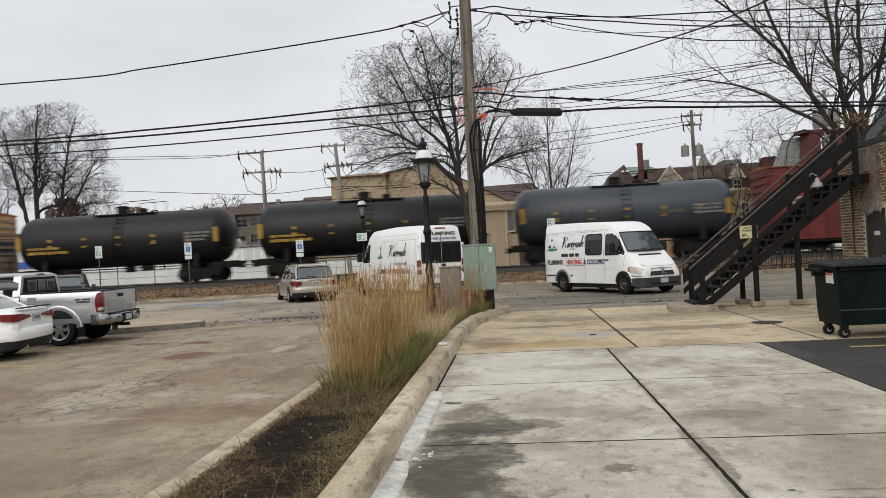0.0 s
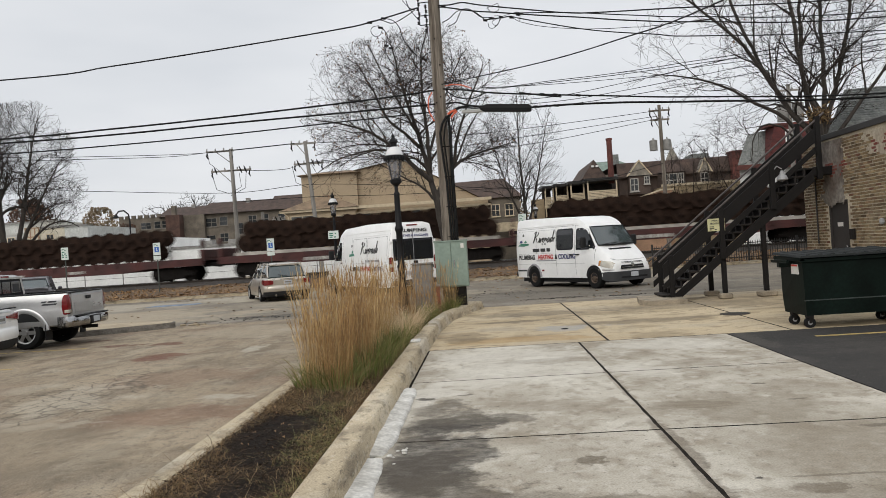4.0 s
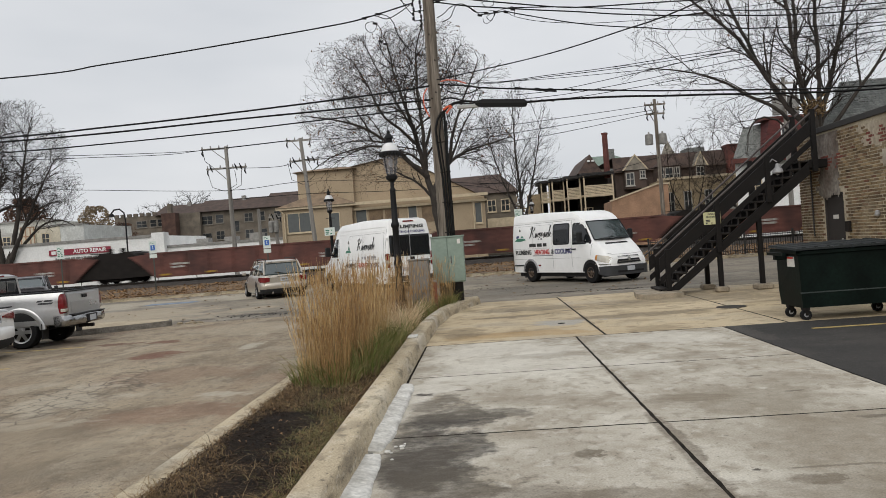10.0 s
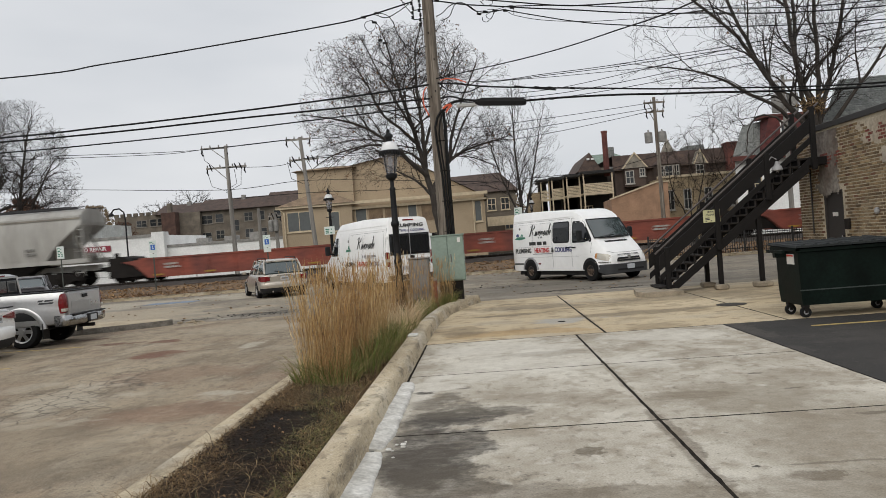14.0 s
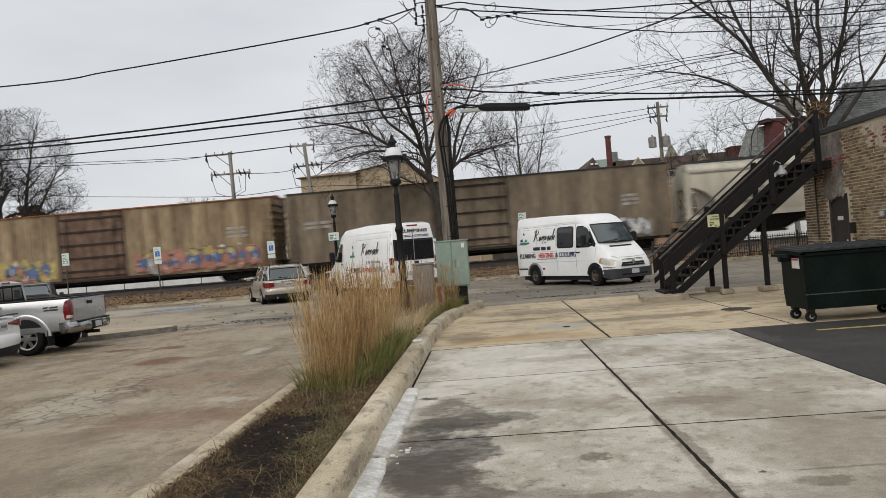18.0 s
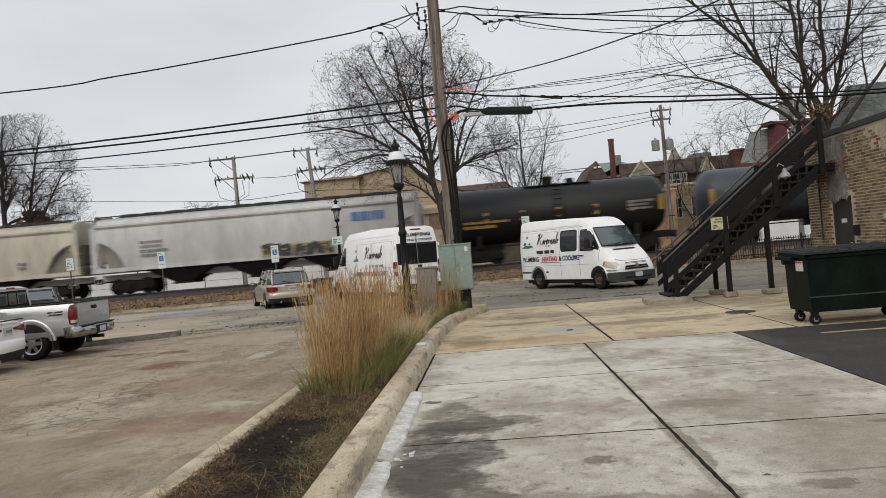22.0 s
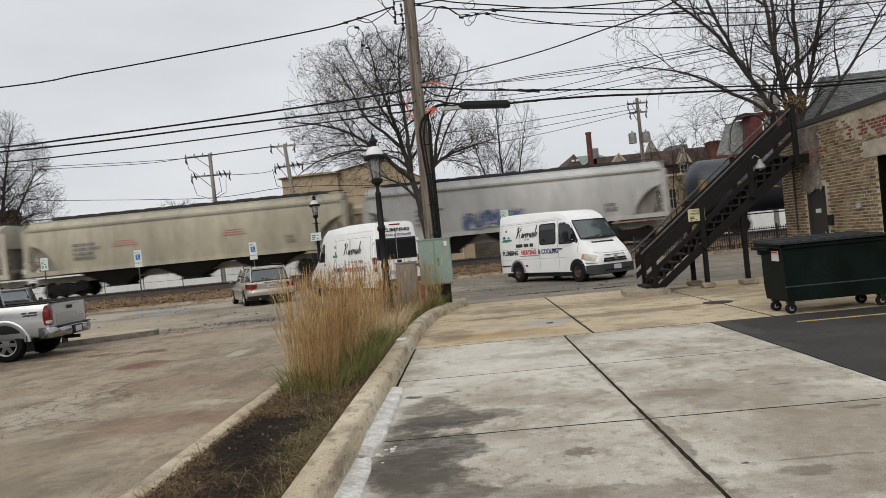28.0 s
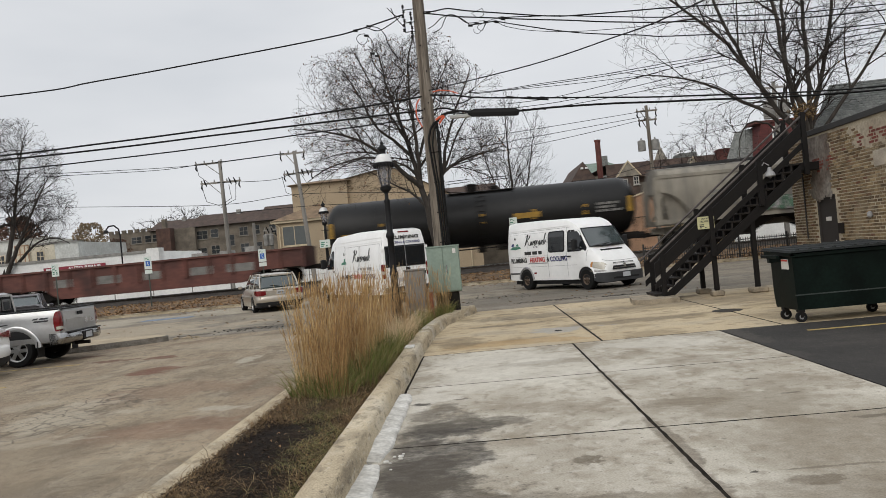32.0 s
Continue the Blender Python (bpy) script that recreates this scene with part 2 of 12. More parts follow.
# ---- ground ----
def _mask(nt, vec, scale, lo, hi, detail=4.0, kind="noise"):
    """A 0..1 mask from noise, with an edge between lo and hi."""
    t = nt.nodes.new("ShaderNodeTexNoise")
    t.inputs["Scale"].default_value, t.inputs["Detail"].default_value = scale, detail
    nt.links.new(vec, t.inputs["Vector"])
    r = nt.nodes.new("ShaderNodeMapRange")
    r.inputs["From Min"].default_value, r.inputs["From Max"].default_value = lo, hi
    nt.links.new(t.outputs["Fac"], r.inputs["Value"])
    return r.outputs[0]


def _over(nt, base, colour, fac, amount=1.0):
    """Lays a colour over another where fac is high."""
    mx = nt.nodes.new("ShaderNodeMix")
    mx.data_type = "RGBA"
    m = nt.nodes.new("ShaderNodeMath")
    m.operation = "MULTIPLY"
    m.inputs[1].default_value = amount
    nt.links.new(fac, m.inputs[0])
    nt.links.new(m.outputs[0], mx.inputs[0])
    nt.links.new(base, mx.inputs[6])
    mx.inputs[7].default_value = (*colour, 1)
    return mx.outputs[2]


def _spot(nt, vec, cx, cy, rx, ry, soft=0.42, rough=0.45, grain=0.4):
    """A stain or painted-shade patch of its own shape: a ragged, pulled-about oval at (cx, cy), worn through in specks
    and smears.
    """
    n, l = nt.nodes, nt.links
    size = math.sqrt(rx * ry)
    ns = n.new("ShaderNodeTexNoise")
    ns.inputs["Scale"].default_value, ns.inputs["Detail"].default_value, ns.inputs["Roughness"].default_value = min(9.0, 1.1 / size), 8.0, 0.66
    l.new(vec, ns.inputs["Vector"])
    wv = n.new("ShaderNodeVectorMath")
    wv.operation = "MULTIPLY_ADD"
    wv.inputs[1].default_value = (rx * 2.6, ry * 2.6, 0)
    l.new(ns.outputs["Color"], wv.inputs[0])
    l.new(vec, wv.inputs[2])
    mp = n.new("ShaderNodeMapping")
    mp.inputs["Location"].default_value = (-cx / rx - 1.3, -cy / ry - 1.3, 0)
    mp.inputs["Scale"].default_value = (1 / rx, 1 / ry, 0)
    l.new(wv.outputs[0], mp.inputs[0])
    ln = n.new("ShaderNodeVectorMath")
    ln.operation = "LENGTH"
    l.new(mp.outputs[0], ln.inputs[0])
    ad = n.new("ShaderNodeMath")
    ad.operation = "MULTIPLY_ADD"
    ad.inputs[1].default_value = rough * 3
    l.new(ns.outputs["Fac"], ad.inputs[0])
    l.new(ln.outputs["Value"], ad.inputs[2])
    r = n.new("ShaderNodeMapRange")
    r.interpolation_type = "SMOOTHSTEP"
    r.inputs["From Min"].default_value, r.inputs["From Max"].default_value = 1 + rough * 1.5, 1 + rough * 1.5 - soft
    l.new(ad.outputs[0], r.inputs["Value"])
    if grain <= 0:
        return r.outputs[0]
    sm = n.new("ShaderNodeMapping")
    sm.inputs["Scale"].default_value, sm.inputs["Rotation"].default_value = (5.0, 9.0, 1), (0, 0, 0.5 + cx)
    l.new(vec, sm.inputs[0])
    gn = n.new("ShaderNodeTexNoise")
    gn.inputs["Scale"].default_value, gn.inputs["Detail"].default_value, gn.inputs["Roughness"].default_value = 1.3, 7.0, 0.7
    l.new(sm.outputs[0], gn.inputs["Vector"])
    gr = n.new("ShaderNodeMapRange")
    gr.inputs["From Min"].default_value, gr.inputs["From Max"].default_value, gr.inputs["To Min"].default_value = 0.36, 0.6, 1 - grain
    l.new(gn.outputs["Fac"], gr.inputs["Value"])
    mu = n.new("ShaderNodeMath")
    mu.operation = "MULTIPLY"
    l.new(r.outputs[0], mu.inputs[0])
    l.new(gr.outputs[0], mu.inputs[1])
    return mu.outputs[0]


def ground_mat(name, colour, colour2, layers, spots, rough=0.88, scale=0.5, fine=45, bump=0.2, cracks=None, stretch=(1, 1, 1), speckle=0.55):
    mt = bpy.data.materials.new(name)
    mt.use_nodes = True
    nt = mt.node_tree
    n, l = nt.nodes, nt.links
    b = n["Principled BSDF"]
    vec = n.new("ShaderNodeTexCoord").outputs["Object"]
    mp = n.new("ShaderNodeMapping")
    mp.inputs["Scale"].default_value = stretch
    l.new(vec, mp.inputs[0])
    base = n.new("ShaderNodeRGB")
    base.outputs[0].default_value = (*colour, 1)
    c = _over(nt, base.outputs[0], colour2, _mask(nt, mp.outputs[0], scale, 0.35, 0.65, 6.0))
    for col, sc, lo, hi, am in layers:
        c = _over(nt, c, col, _mask(nt, mp.outputs[0], sc, lo, hi, 6.0), am)
    for col, cx, cy, rx, ry, am in spots:
        c = _over(nt, c, col, _spot(nt, vec, cx, cy, rx, ry), am)
    fn = n.new("ShaderNodeTexNoise")
    fn.inputs["Scale"].default_value, fn.inputs["Detail"].default_value = fine, 4.0
    l.new(vec, fn.inputs["Vector"])
    r2 = n.new("ShaderNodeValToRGB")
    r2.color_ramp.elements[0].position, r2.color_ramp.elements[0].color = 0.3, (0.5, 0.5, 0.5, 1)
    r2.color_ramp.elements[1].position, r2.color_ramp.elements[1].color = 0.7, (1.32, 1.32, 1.32, 1)
    l.new(fn.outputs["Fac"], r2.inputs[0])
    mu = n.new("ShaderNodeMix")
    mu.data_type, mu.blend_type = "RGBA", "MULTIPLY"
    mu.inputs[0].default_value = speckle
    l.new(c, mu.inputs[6])
    l.new(r2.outputs[0], mu.inputs[7])
    c = mu.outputs[2]
    if cracks:
        sc, width = cracks[:2]
        wob = n.new("ShaderNodeTexNoise")
        wob.inputs["Scale"].default_value, wob.inputs["Detail"].default_value = 1.5, 4.0
        l.new(vec, wob.inputs["Vector"])
        ad = n.new("ShaderNodeVectorMath")
        ad.operation = "MULTIPLY_ADD"
        ad.inputs[1].default_value = (0.5, 0.5, 0)
        l.new(wob.outputs["Color"], ad.inputs[0])
        l.new(vec, ad.inputs[2])
        vo = n.new("ShaderNodeTexVoronoi")
        vo.feature = "DISTANCE_TO_EDGE"
        vo.inputs["Scale"].default_value = sc
        l.new(ad.outputs[0], vo.inputs["Vector"])
        cr = n.new("ShaderNodeMapRange")
        cr.inputs["From Min"].default_value, cr.inputs["From Max"].default_value = width, 0.0
        l.new(vo.outputs["Distance"], cr.inputs["Value"])
        mm = n.new("ShaderNodeMath")
        mm.operation = "MULTIPLY"
        l.new(cr.outputs[0], mm.inputs[0])
        l.new(_spot(nt, vec, *cracks[2]) if len(cracks) == 3 else _mask(nt, vec, 0.16, *cracks[2:], 3.0), mm.inputs[1])
        c = _over(nt, c, (0.06, 0.05, 0.04), mm.outputs[0], 0.9)
    l.new(c, b.inputs["Base Color"])
    b.inputs["Roughness"].default_value = rough
    b.inputs["Specular IOR Level"].default_value = 0.3
    bp = n.new("ShaderNodeBump")
    bp.inputs["Strength"].default_value, bp.inputs["Distance"].default_value = bump, 0.01
    l.new(fn.outputs["Fac"], bp.inputs["Height"])
    l.new(bp.outputs[0], b.inputs["Normal"])
    return mt


M_LOT = ground_mat("lot_asphalt", (0.365, 0.295, 0.206), (0.265, 0.21, 0.143),
    [((0.15, 0.116, 0.08), 1.2, 0.47, 0.64, 0.6), ((0.4, 0.35, 0.265), 1.7, 0.52, 0.66, 0.5), ((0.13, 0.1, 0.07), 3.6, 0.54, 0.66, 0.5), ((0.21, 0.13, 0.082), 0.55, 0.52, 0.66, 0.5), ((0.14, 0.114, 0.084), 6.0, 0.52, 0.66, 0.4), ((0.43, 0.375, 0.285), 14.0, 0.56, 0.68, 0.4), ((0.085, 0.07, 0.052), 24.0, 0.57, 0.68, 0.6), ((0.46, 0.41, 0.32), 38.0, 0.6, 0.7, 0.5)],
    [((0.2, 0.105, 0.066), -3.7, 8.7, 1.2, 0.7, 0.6), ((0.2, 0.115, 0.075), -4.9, 11.6, 1.5, 1.0, 0.45), ((0.15, 0.058, 0.036), -6.35, 14.4, 0.62, 0.62, 0.9), ((0.13, 0.05, 0.032), -7.2, 16.75, 0.5, 0.35, 0.9), ((0.12, 0.048, 0.032), -8.4, 16.9, 0.65, 0.3, 0.9), ((0.13, 0.06, 0.04), -9.6, 18.4, 0.5, 0.25, 0.8),
     # the ovals below pickup and saloon put their shade and oil into the colour
     ((0.46, 0.42, 0.34), -3.5, 9.8, 0.42, 0.24, 0.75), ((0.46, 0.42, 0.34), -4.7, 14.95, 0.24, 0.7, 0.8), ((0.43, 0.38, 0.295), -5.75, 10.1, 0.75, 1.7, 0.75), ((0.4, 0.35, 0.27), -7.1, 11.3, 0.5, 0.5, 0.55), ((0.41, 0.36, 0.28), -5.2, 8.5, 0.7, 0.25, 0.6), ((0.11, 0.09, 0.07), -6.9, 21.6, 1.7, 0.5, 0.7), ((0.1, 0.085, 0.068), -11.6, 17.2, 2.2, 0.9, 0.7), ((0.11, 0.09, 0.07), -12.4, 14.0, 1.8, 0.7, 0.7), ((0.45, 0.395, 0.295), -10.0, 23.5, 4.5, 2.0, 0.75), ((0.4, 0.34, 0.25), -5.5, 18.5, 2.5, 1.6, 0.55),
     ((0.15, 0.12, 0.085), -4.0, 6.3, 1.6, 0.7, 0.5), ((0.2, 0.16, 0.11), -5.6, 7.4, 2.6, 1.6, 0.5), ((0.4, 0.35, 0.275), -4.4, 18.6, 1.1, 0.5, 0.5)],
    scale=0.3, fine=75, bump=0.5, cracks=(3.0, 0.055, (-5.85, 10.3, 1.1, 2.9)), stretch=(1, 0.6, 1), speckle=0.85)
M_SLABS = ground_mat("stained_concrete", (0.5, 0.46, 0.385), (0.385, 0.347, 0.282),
    [((0.26, 0.218, 0.158), 1.5, 0.47, 0.66, 0.6), ((0.66, 0.625, 0.54), 0.8, 0.5, 0.66, 0.6), ((0.24, 0.197, 0.14), 3.8, 0.5, 0.66, 0.5), ((0.16, 0.132, 0.096), 8.0, 0.56, 0.68, 0.45), ((0.66, 0.625, 0.55), 6.0, 0.54, 0.68, 0.45), ((0.1, 0.084, 0.063), 21.0, 0.62, 0.71, 0.6)],
    [((0.63, 0.6, 0.53), 0.2, 12.0, 1.3, 0.8, 0.6), ((0.68, 0.65, 0.575), 0.4, 10.4, 1.6, 1.3, 0.55), ((0.3, 0.265, 0.205), 3.0, 6.4, 1.6, 2.2, 0.4), ((0.62, 0.59, 0.52), 2.7, 12.2, 1.2, 0.7, 0.55), ((0.66, 0.63, 0.56), -0.75, 9.2, 0.3, 0.9, 0.65),
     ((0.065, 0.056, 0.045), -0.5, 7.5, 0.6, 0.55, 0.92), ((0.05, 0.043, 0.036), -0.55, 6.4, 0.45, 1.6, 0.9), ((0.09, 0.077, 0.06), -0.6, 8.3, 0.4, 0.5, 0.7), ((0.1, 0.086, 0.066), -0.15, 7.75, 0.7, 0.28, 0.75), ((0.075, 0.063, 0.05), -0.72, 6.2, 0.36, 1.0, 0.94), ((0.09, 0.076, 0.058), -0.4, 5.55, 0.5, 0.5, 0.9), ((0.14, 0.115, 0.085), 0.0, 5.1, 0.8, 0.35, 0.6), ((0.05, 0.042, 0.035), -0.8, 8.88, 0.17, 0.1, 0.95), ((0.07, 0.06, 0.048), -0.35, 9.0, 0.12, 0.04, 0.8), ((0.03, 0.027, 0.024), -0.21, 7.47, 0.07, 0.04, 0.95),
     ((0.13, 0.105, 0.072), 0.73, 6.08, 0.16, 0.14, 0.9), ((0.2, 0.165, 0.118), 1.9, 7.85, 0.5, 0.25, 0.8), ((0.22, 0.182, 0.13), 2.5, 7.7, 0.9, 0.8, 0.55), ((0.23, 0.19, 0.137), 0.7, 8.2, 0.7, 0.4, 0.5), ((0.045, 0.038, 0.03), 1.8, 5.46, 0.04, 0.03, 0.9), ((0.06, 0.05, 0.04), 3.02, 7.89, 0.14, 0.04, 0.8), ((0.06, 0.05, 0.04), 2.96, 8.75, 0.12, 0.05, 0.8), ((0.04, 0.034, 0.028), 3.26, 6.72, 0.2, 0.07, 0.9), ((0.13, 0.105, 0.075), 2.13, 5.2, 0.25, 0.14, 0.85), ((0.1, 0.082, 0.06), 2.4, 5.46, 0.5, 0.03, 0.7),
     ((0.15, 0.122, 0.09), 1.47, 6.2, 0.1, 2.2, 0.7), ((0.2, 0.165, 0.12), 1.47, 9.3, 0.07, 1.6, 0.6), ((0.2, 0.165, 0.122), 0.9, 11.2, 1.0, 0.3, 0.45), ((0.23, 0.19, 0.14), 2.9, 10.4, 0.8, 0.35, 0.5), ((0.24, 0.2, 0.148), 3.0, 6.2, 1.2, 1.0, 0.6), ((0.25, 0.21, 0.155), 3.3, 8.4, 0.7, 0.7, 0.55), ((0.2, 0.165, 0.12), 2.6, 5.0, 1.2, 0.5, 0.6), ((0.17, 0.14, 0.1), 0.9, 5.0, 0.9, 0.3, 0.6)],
    scale=0.6, fine=60, bump=0.25, stretch=(1, 0.75, 1), speckle=0.4)
M_APRON = ground_mat("stained_tan_concrete", (0.56, 0.46, 0.31), (0.42, 0.335, 0.215),
    [((0.5, 0.4, 0.25), 0.8, 0.55, 0.68, 0.7), ((0.19, 0.146, 0.09), 1.1, 0.53, 0.67, 0.7), ((0.2, 0.152, 0.096), 3.5, 0.54, 0.66, 0.6), ((0.42, 0.365, 0.28), 0.6, 0.54, 0.66, 0.7), ((0.112, 0.0896, 0.0616), 9.0, 0.63, 0.7, 0.6)],
    [((0.36, 0.35, 0.325), 1.5, 15.3, 0.8, 0.55, 0.95), ((0.403, 0.258, 0.106), 0.6, 13.8, 1.8, 0.5, 0.6), ((0.15, 0.12, 0.083), 3.0, 15.8, 1.6, 0.5, 0.7), ((0.19, 0.155, 0.11), 5.0, 18.4, 3.0, 1.2, 0.6), ((0.14, 0.117, 0.088), 1.0, 18.6, 1.8, 0.8, 0.65), ((0.09, 0.075, 0.057), 0.6, 17.0, 1.2, 0.25, 0.7), ((0.17, 0.13, 0.08), -0.5, 14.4, 0.4, 1.2, 0.6), ((0.1, 0.082, 0.06), 1.97, 15.2, 0.06, 1.8, 0.6)],
    scale=0.45, fine=40, bump=0.2, stretch=(0.75, 1.0, 1), speckle=0.5)
M_ISLAND = mat("pale_warm_concrete", (0.5, 0.42, 0.3), 0.9, vary=0.35, scale=1.2, fine=24, bump=0.3, color2=(0.37, 0.3, 0.21), spec=0.2)
M_PATCHTAR = ground_mat("patched_dark_asphalt", (0.05, 0.046, 0.042), (0.034, 0.032, 0.03),
    [((0.08, 0.072, 0.064), 0.7, 0.52, 0.66, 0.5), ((0.11, 0.1, 0.085), 14.0, 0.6, 0.68, 0.5), ((0.025, 0.024, 0.023), 3.0, 0.55, 0.66, 0.5)],
    [((0.1, 0.09, 0.077), 4.1, 12.3, 0.2, 1.2, 0.5)], scale=0.6, fine=80, bump=0.4, speckle=0.8)
M_STREET = ground_mat("street_asphalt", (0.27, 0.233, 0.18), (0.18, 0.155, 0.12),
    [((0.32, 0.3, 0.26), 0.7, 0.54, 0.68, 0.5), ((0.095, 0.084, 0.07), 1.6, 0.57, 0.68, 0.65), ((0.085, 0.072, 0.058), 4.5, 0.6, 0.7, 0.5), ((0.36, 0.34, 0.3), 9.0, 0.6, 0.7, 0.4)],
    [((0.44, 0.395, 0.31), -8.5, 34.6, 6.0, 3.2, 0.8), ((0.44, 0.395, 0.31), -16.5, 33.0, 6.0, 4.0, 0.75), ((0.42, 0.35, 0.25), -12.5, 25.5, 5.5, 4.0, 0.75), ((0.4, 0.35, 0.26), -5.5, 29.0, 4.5, 3.0, 0.6), ((0.09, 0.08, 0.068), 4.6, 24.0, 2.4, 0.4, 0.8), ((0.07, 0.06, 0.05), -6.6, 23.0, 1.6, 0.9, 0.9), ((0.075, 0.065, 0.055), -8.6, 22.2, 0.8, 0.4, 0.85), ((0.08, 0.07, 0.058), -4.6, 25.2, 1.2, 0.6, 0.8), ((0.3, 0.28, 0.235), 5.0, 22.4, 4.0, 0.3, 0.6), ((0.1, 0.088, 0.074), 2.0, 26.6, 3.0, 0.8, 0.6), ((0.13, 0.117, 0.098), 4.0, 25.0, 5.5, 3.2, 0.6), ((0.05, 0.043, 0.036), 2.1, 23.2, 1.2, 0.22, 0.9), ((0.05, 0.043, 0.036), 4.0, 22.75, 0.8, 0.16, 0.9)],
    scale=0.4, fine=55, bump=0.3, speckle=0.8)


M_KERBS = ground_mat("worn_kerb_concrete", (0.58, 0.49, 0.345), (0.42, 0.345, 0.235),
    [((0.19, 0.158, 0.115), 1.8, 0.52, 0.64, 0.65), ((0.63, 0.58, 0.48), 1.3, 0.54, 0.66, 0.6), ((0.12, 0.1, 0.072), 6.5, 0.56, 0.68, 0.6), ((0.62, 0.56, 0.45), 11.0, 0.58, 0.68, 0.45), ((0.07, 0.06, 0.046), 24.0, 0.6, 0.7, 0.6)], [], scale=1.0, fine=70, bump=0.7, stretch=(1, 0.6, 1.6), speckle=0.6)


def sheet(name, x0, x1, y0, y1, z, material, label, category, thick=0.02):
    s = Shape().box(x0, x1, y0, y1, z - thick, z)
    return solid(name, s, material, label, category, kind="structure")


sheet("ground", -2500, 2500, -2500, 2500, -0.03, M_GRASSLAND, "flat town ground reaching the horizon", "ground", 0.5)
sheet("road", -80, 80, 21.4, 37.4, 0.0, M_STREET, "worn grey asphalt street with cracks and dirt", "road")
lot = sheet("parking_lot", -45, -2.75, -15, 21.4, 0.0, M_LOT, "worn tan-grey asphalt parking lot with cracks and stains", "parking lot")
sheet("asphalt_patch", 3.93, 30, -15, 13.05, 0.0, M_PATCHTAR, "dark new asphalt beside the concrete driveway", "asphalt")
drive = sheet("driveway", -1.12, 3.92, -15, 13.06, -0.002, M_JOINT, "grey stained concrete driveway in large slabs", "driveway")
apron = sheet("apron", -1.3, 30, 13.07, 21.4, -0.002, M_JOINT, "tan-stained concrete apron at the driveway's end", "pavement")
JOINT_RNG = random.Random(77)


def slab_shape(x0, x1, y0, y1):
    """A poured slab with slightly ragged, worn edges."""
    edge = []
    for (ax, ay), (bx, by) in (((x0, y0), (x1, y0)), ((x1, y0), (x1, y1)), ((x1, y1), (x0, y1)), ((x0, y1), (x0, y0))):
        n = max(2, int(math.hypot(bx - ax, by - ay) / 0.12))
        edge += [(ax + (bx - ax) * k / n, ay + (by - ay) * k / n) for k in range(n)]
    cx, cy = (x0 + x1) / 2, (y0 + y1) / 2

    def ring(inset, z):
        out = []
        for (px, py), j in zip(edge, rag):
            d = inset + j
            out.append((px - math.copysign(min(d, abs(px - cx)), px - cx), py - math.copysign(min(d, abs(py - cy)), py - cy), z))
        return out
    rag = [min(0.011, max(0.0, JOINT_RNG.gauss(0.002, 0.004))) for _ in edge]
    return Shape().loft([ring(0.0, -0.05), ring(0.0, -0.004), ring(0.004, 0.0)])


for y0, y1 in ((-15.0, -8.3), (-8.3, -5.25), (-5.25, -2.2), (-2.2, 0.85), (0.85, 3.9), (3.9, 6.95), (6.95, 10.0), (10.0, 13.05)):
    for x0, x1 in ((-1.072, 1.47), (1.47, 3.92)):
        g = 0.01 if x0 > 1 else 0.014
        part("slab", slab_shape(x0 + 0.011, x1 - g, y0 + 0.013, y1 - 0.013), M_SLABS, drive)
for x0, x1 in ((-1.3, 1.97), (1.97, 5.0), (5.0, 8.6), (8.6, 30.0)):
    for y0, y1 in ((13.07, 17.2), (17.2, 21.4)):
        part("slab", slab_shape(x0 + 0.016, x1 - 0.016, y0 + 0.008, y1 - 0.008), M_APRON, apron)

# kerbs
def kerb_run(pts, width, height, label, name="kerb", z=0.0, taper=0.04):
    """A poured kerb with rounded top edges along pts (its foot on the right-hand side)."""
    s, rings = Shape(), []
    pts = [Vector((*p, 0)) for p in pts]
    rng = random.Random(len(pts) * 7 + int(width * 100))
    fine = []
    for a, b in zip(pts, pts[1:]):
        n = max(1, int((b - a).length / 0.16))
        fine += [a + (b - a) * k / n for k in range(n)]
    fine.append(pts[-1])
    for k, p in enumerate(fine):
        d = (fine[min(k + 1, len(fine) - 1)] - fine[max(k - 1, 0)]).normalized()
        r = Vector((d.y, -d.x, 0))
        j = rng.uniform(-0.004, 0.004)
        chip = 0.014 if rng.random() < 0.12 else 0.0
        prof = ((0, -0.02), (-taper * 0.5, height * 0.6), (-taper * 0.8 - chip, height * 0.9), (-taper - 0.005 - chip, height * 0.97 - chip * 0.5), (-taper - 0.035 - chip * 0.5, height), (-width + 0.03, height * 1.01), (-width + 0.006, height * 0.95), (-width, height * 0.85), (-width, -0.02))
        rings.append([(p.x + r.x * (u + j), p.y + r.y * (u + j), z + w + (j if w > 0.05 else 0)) for u, w in prof])
    s.loft(rings)
    return solid(name, s, M_KERBS, label, "kerb", kind="structure", smooth=50)


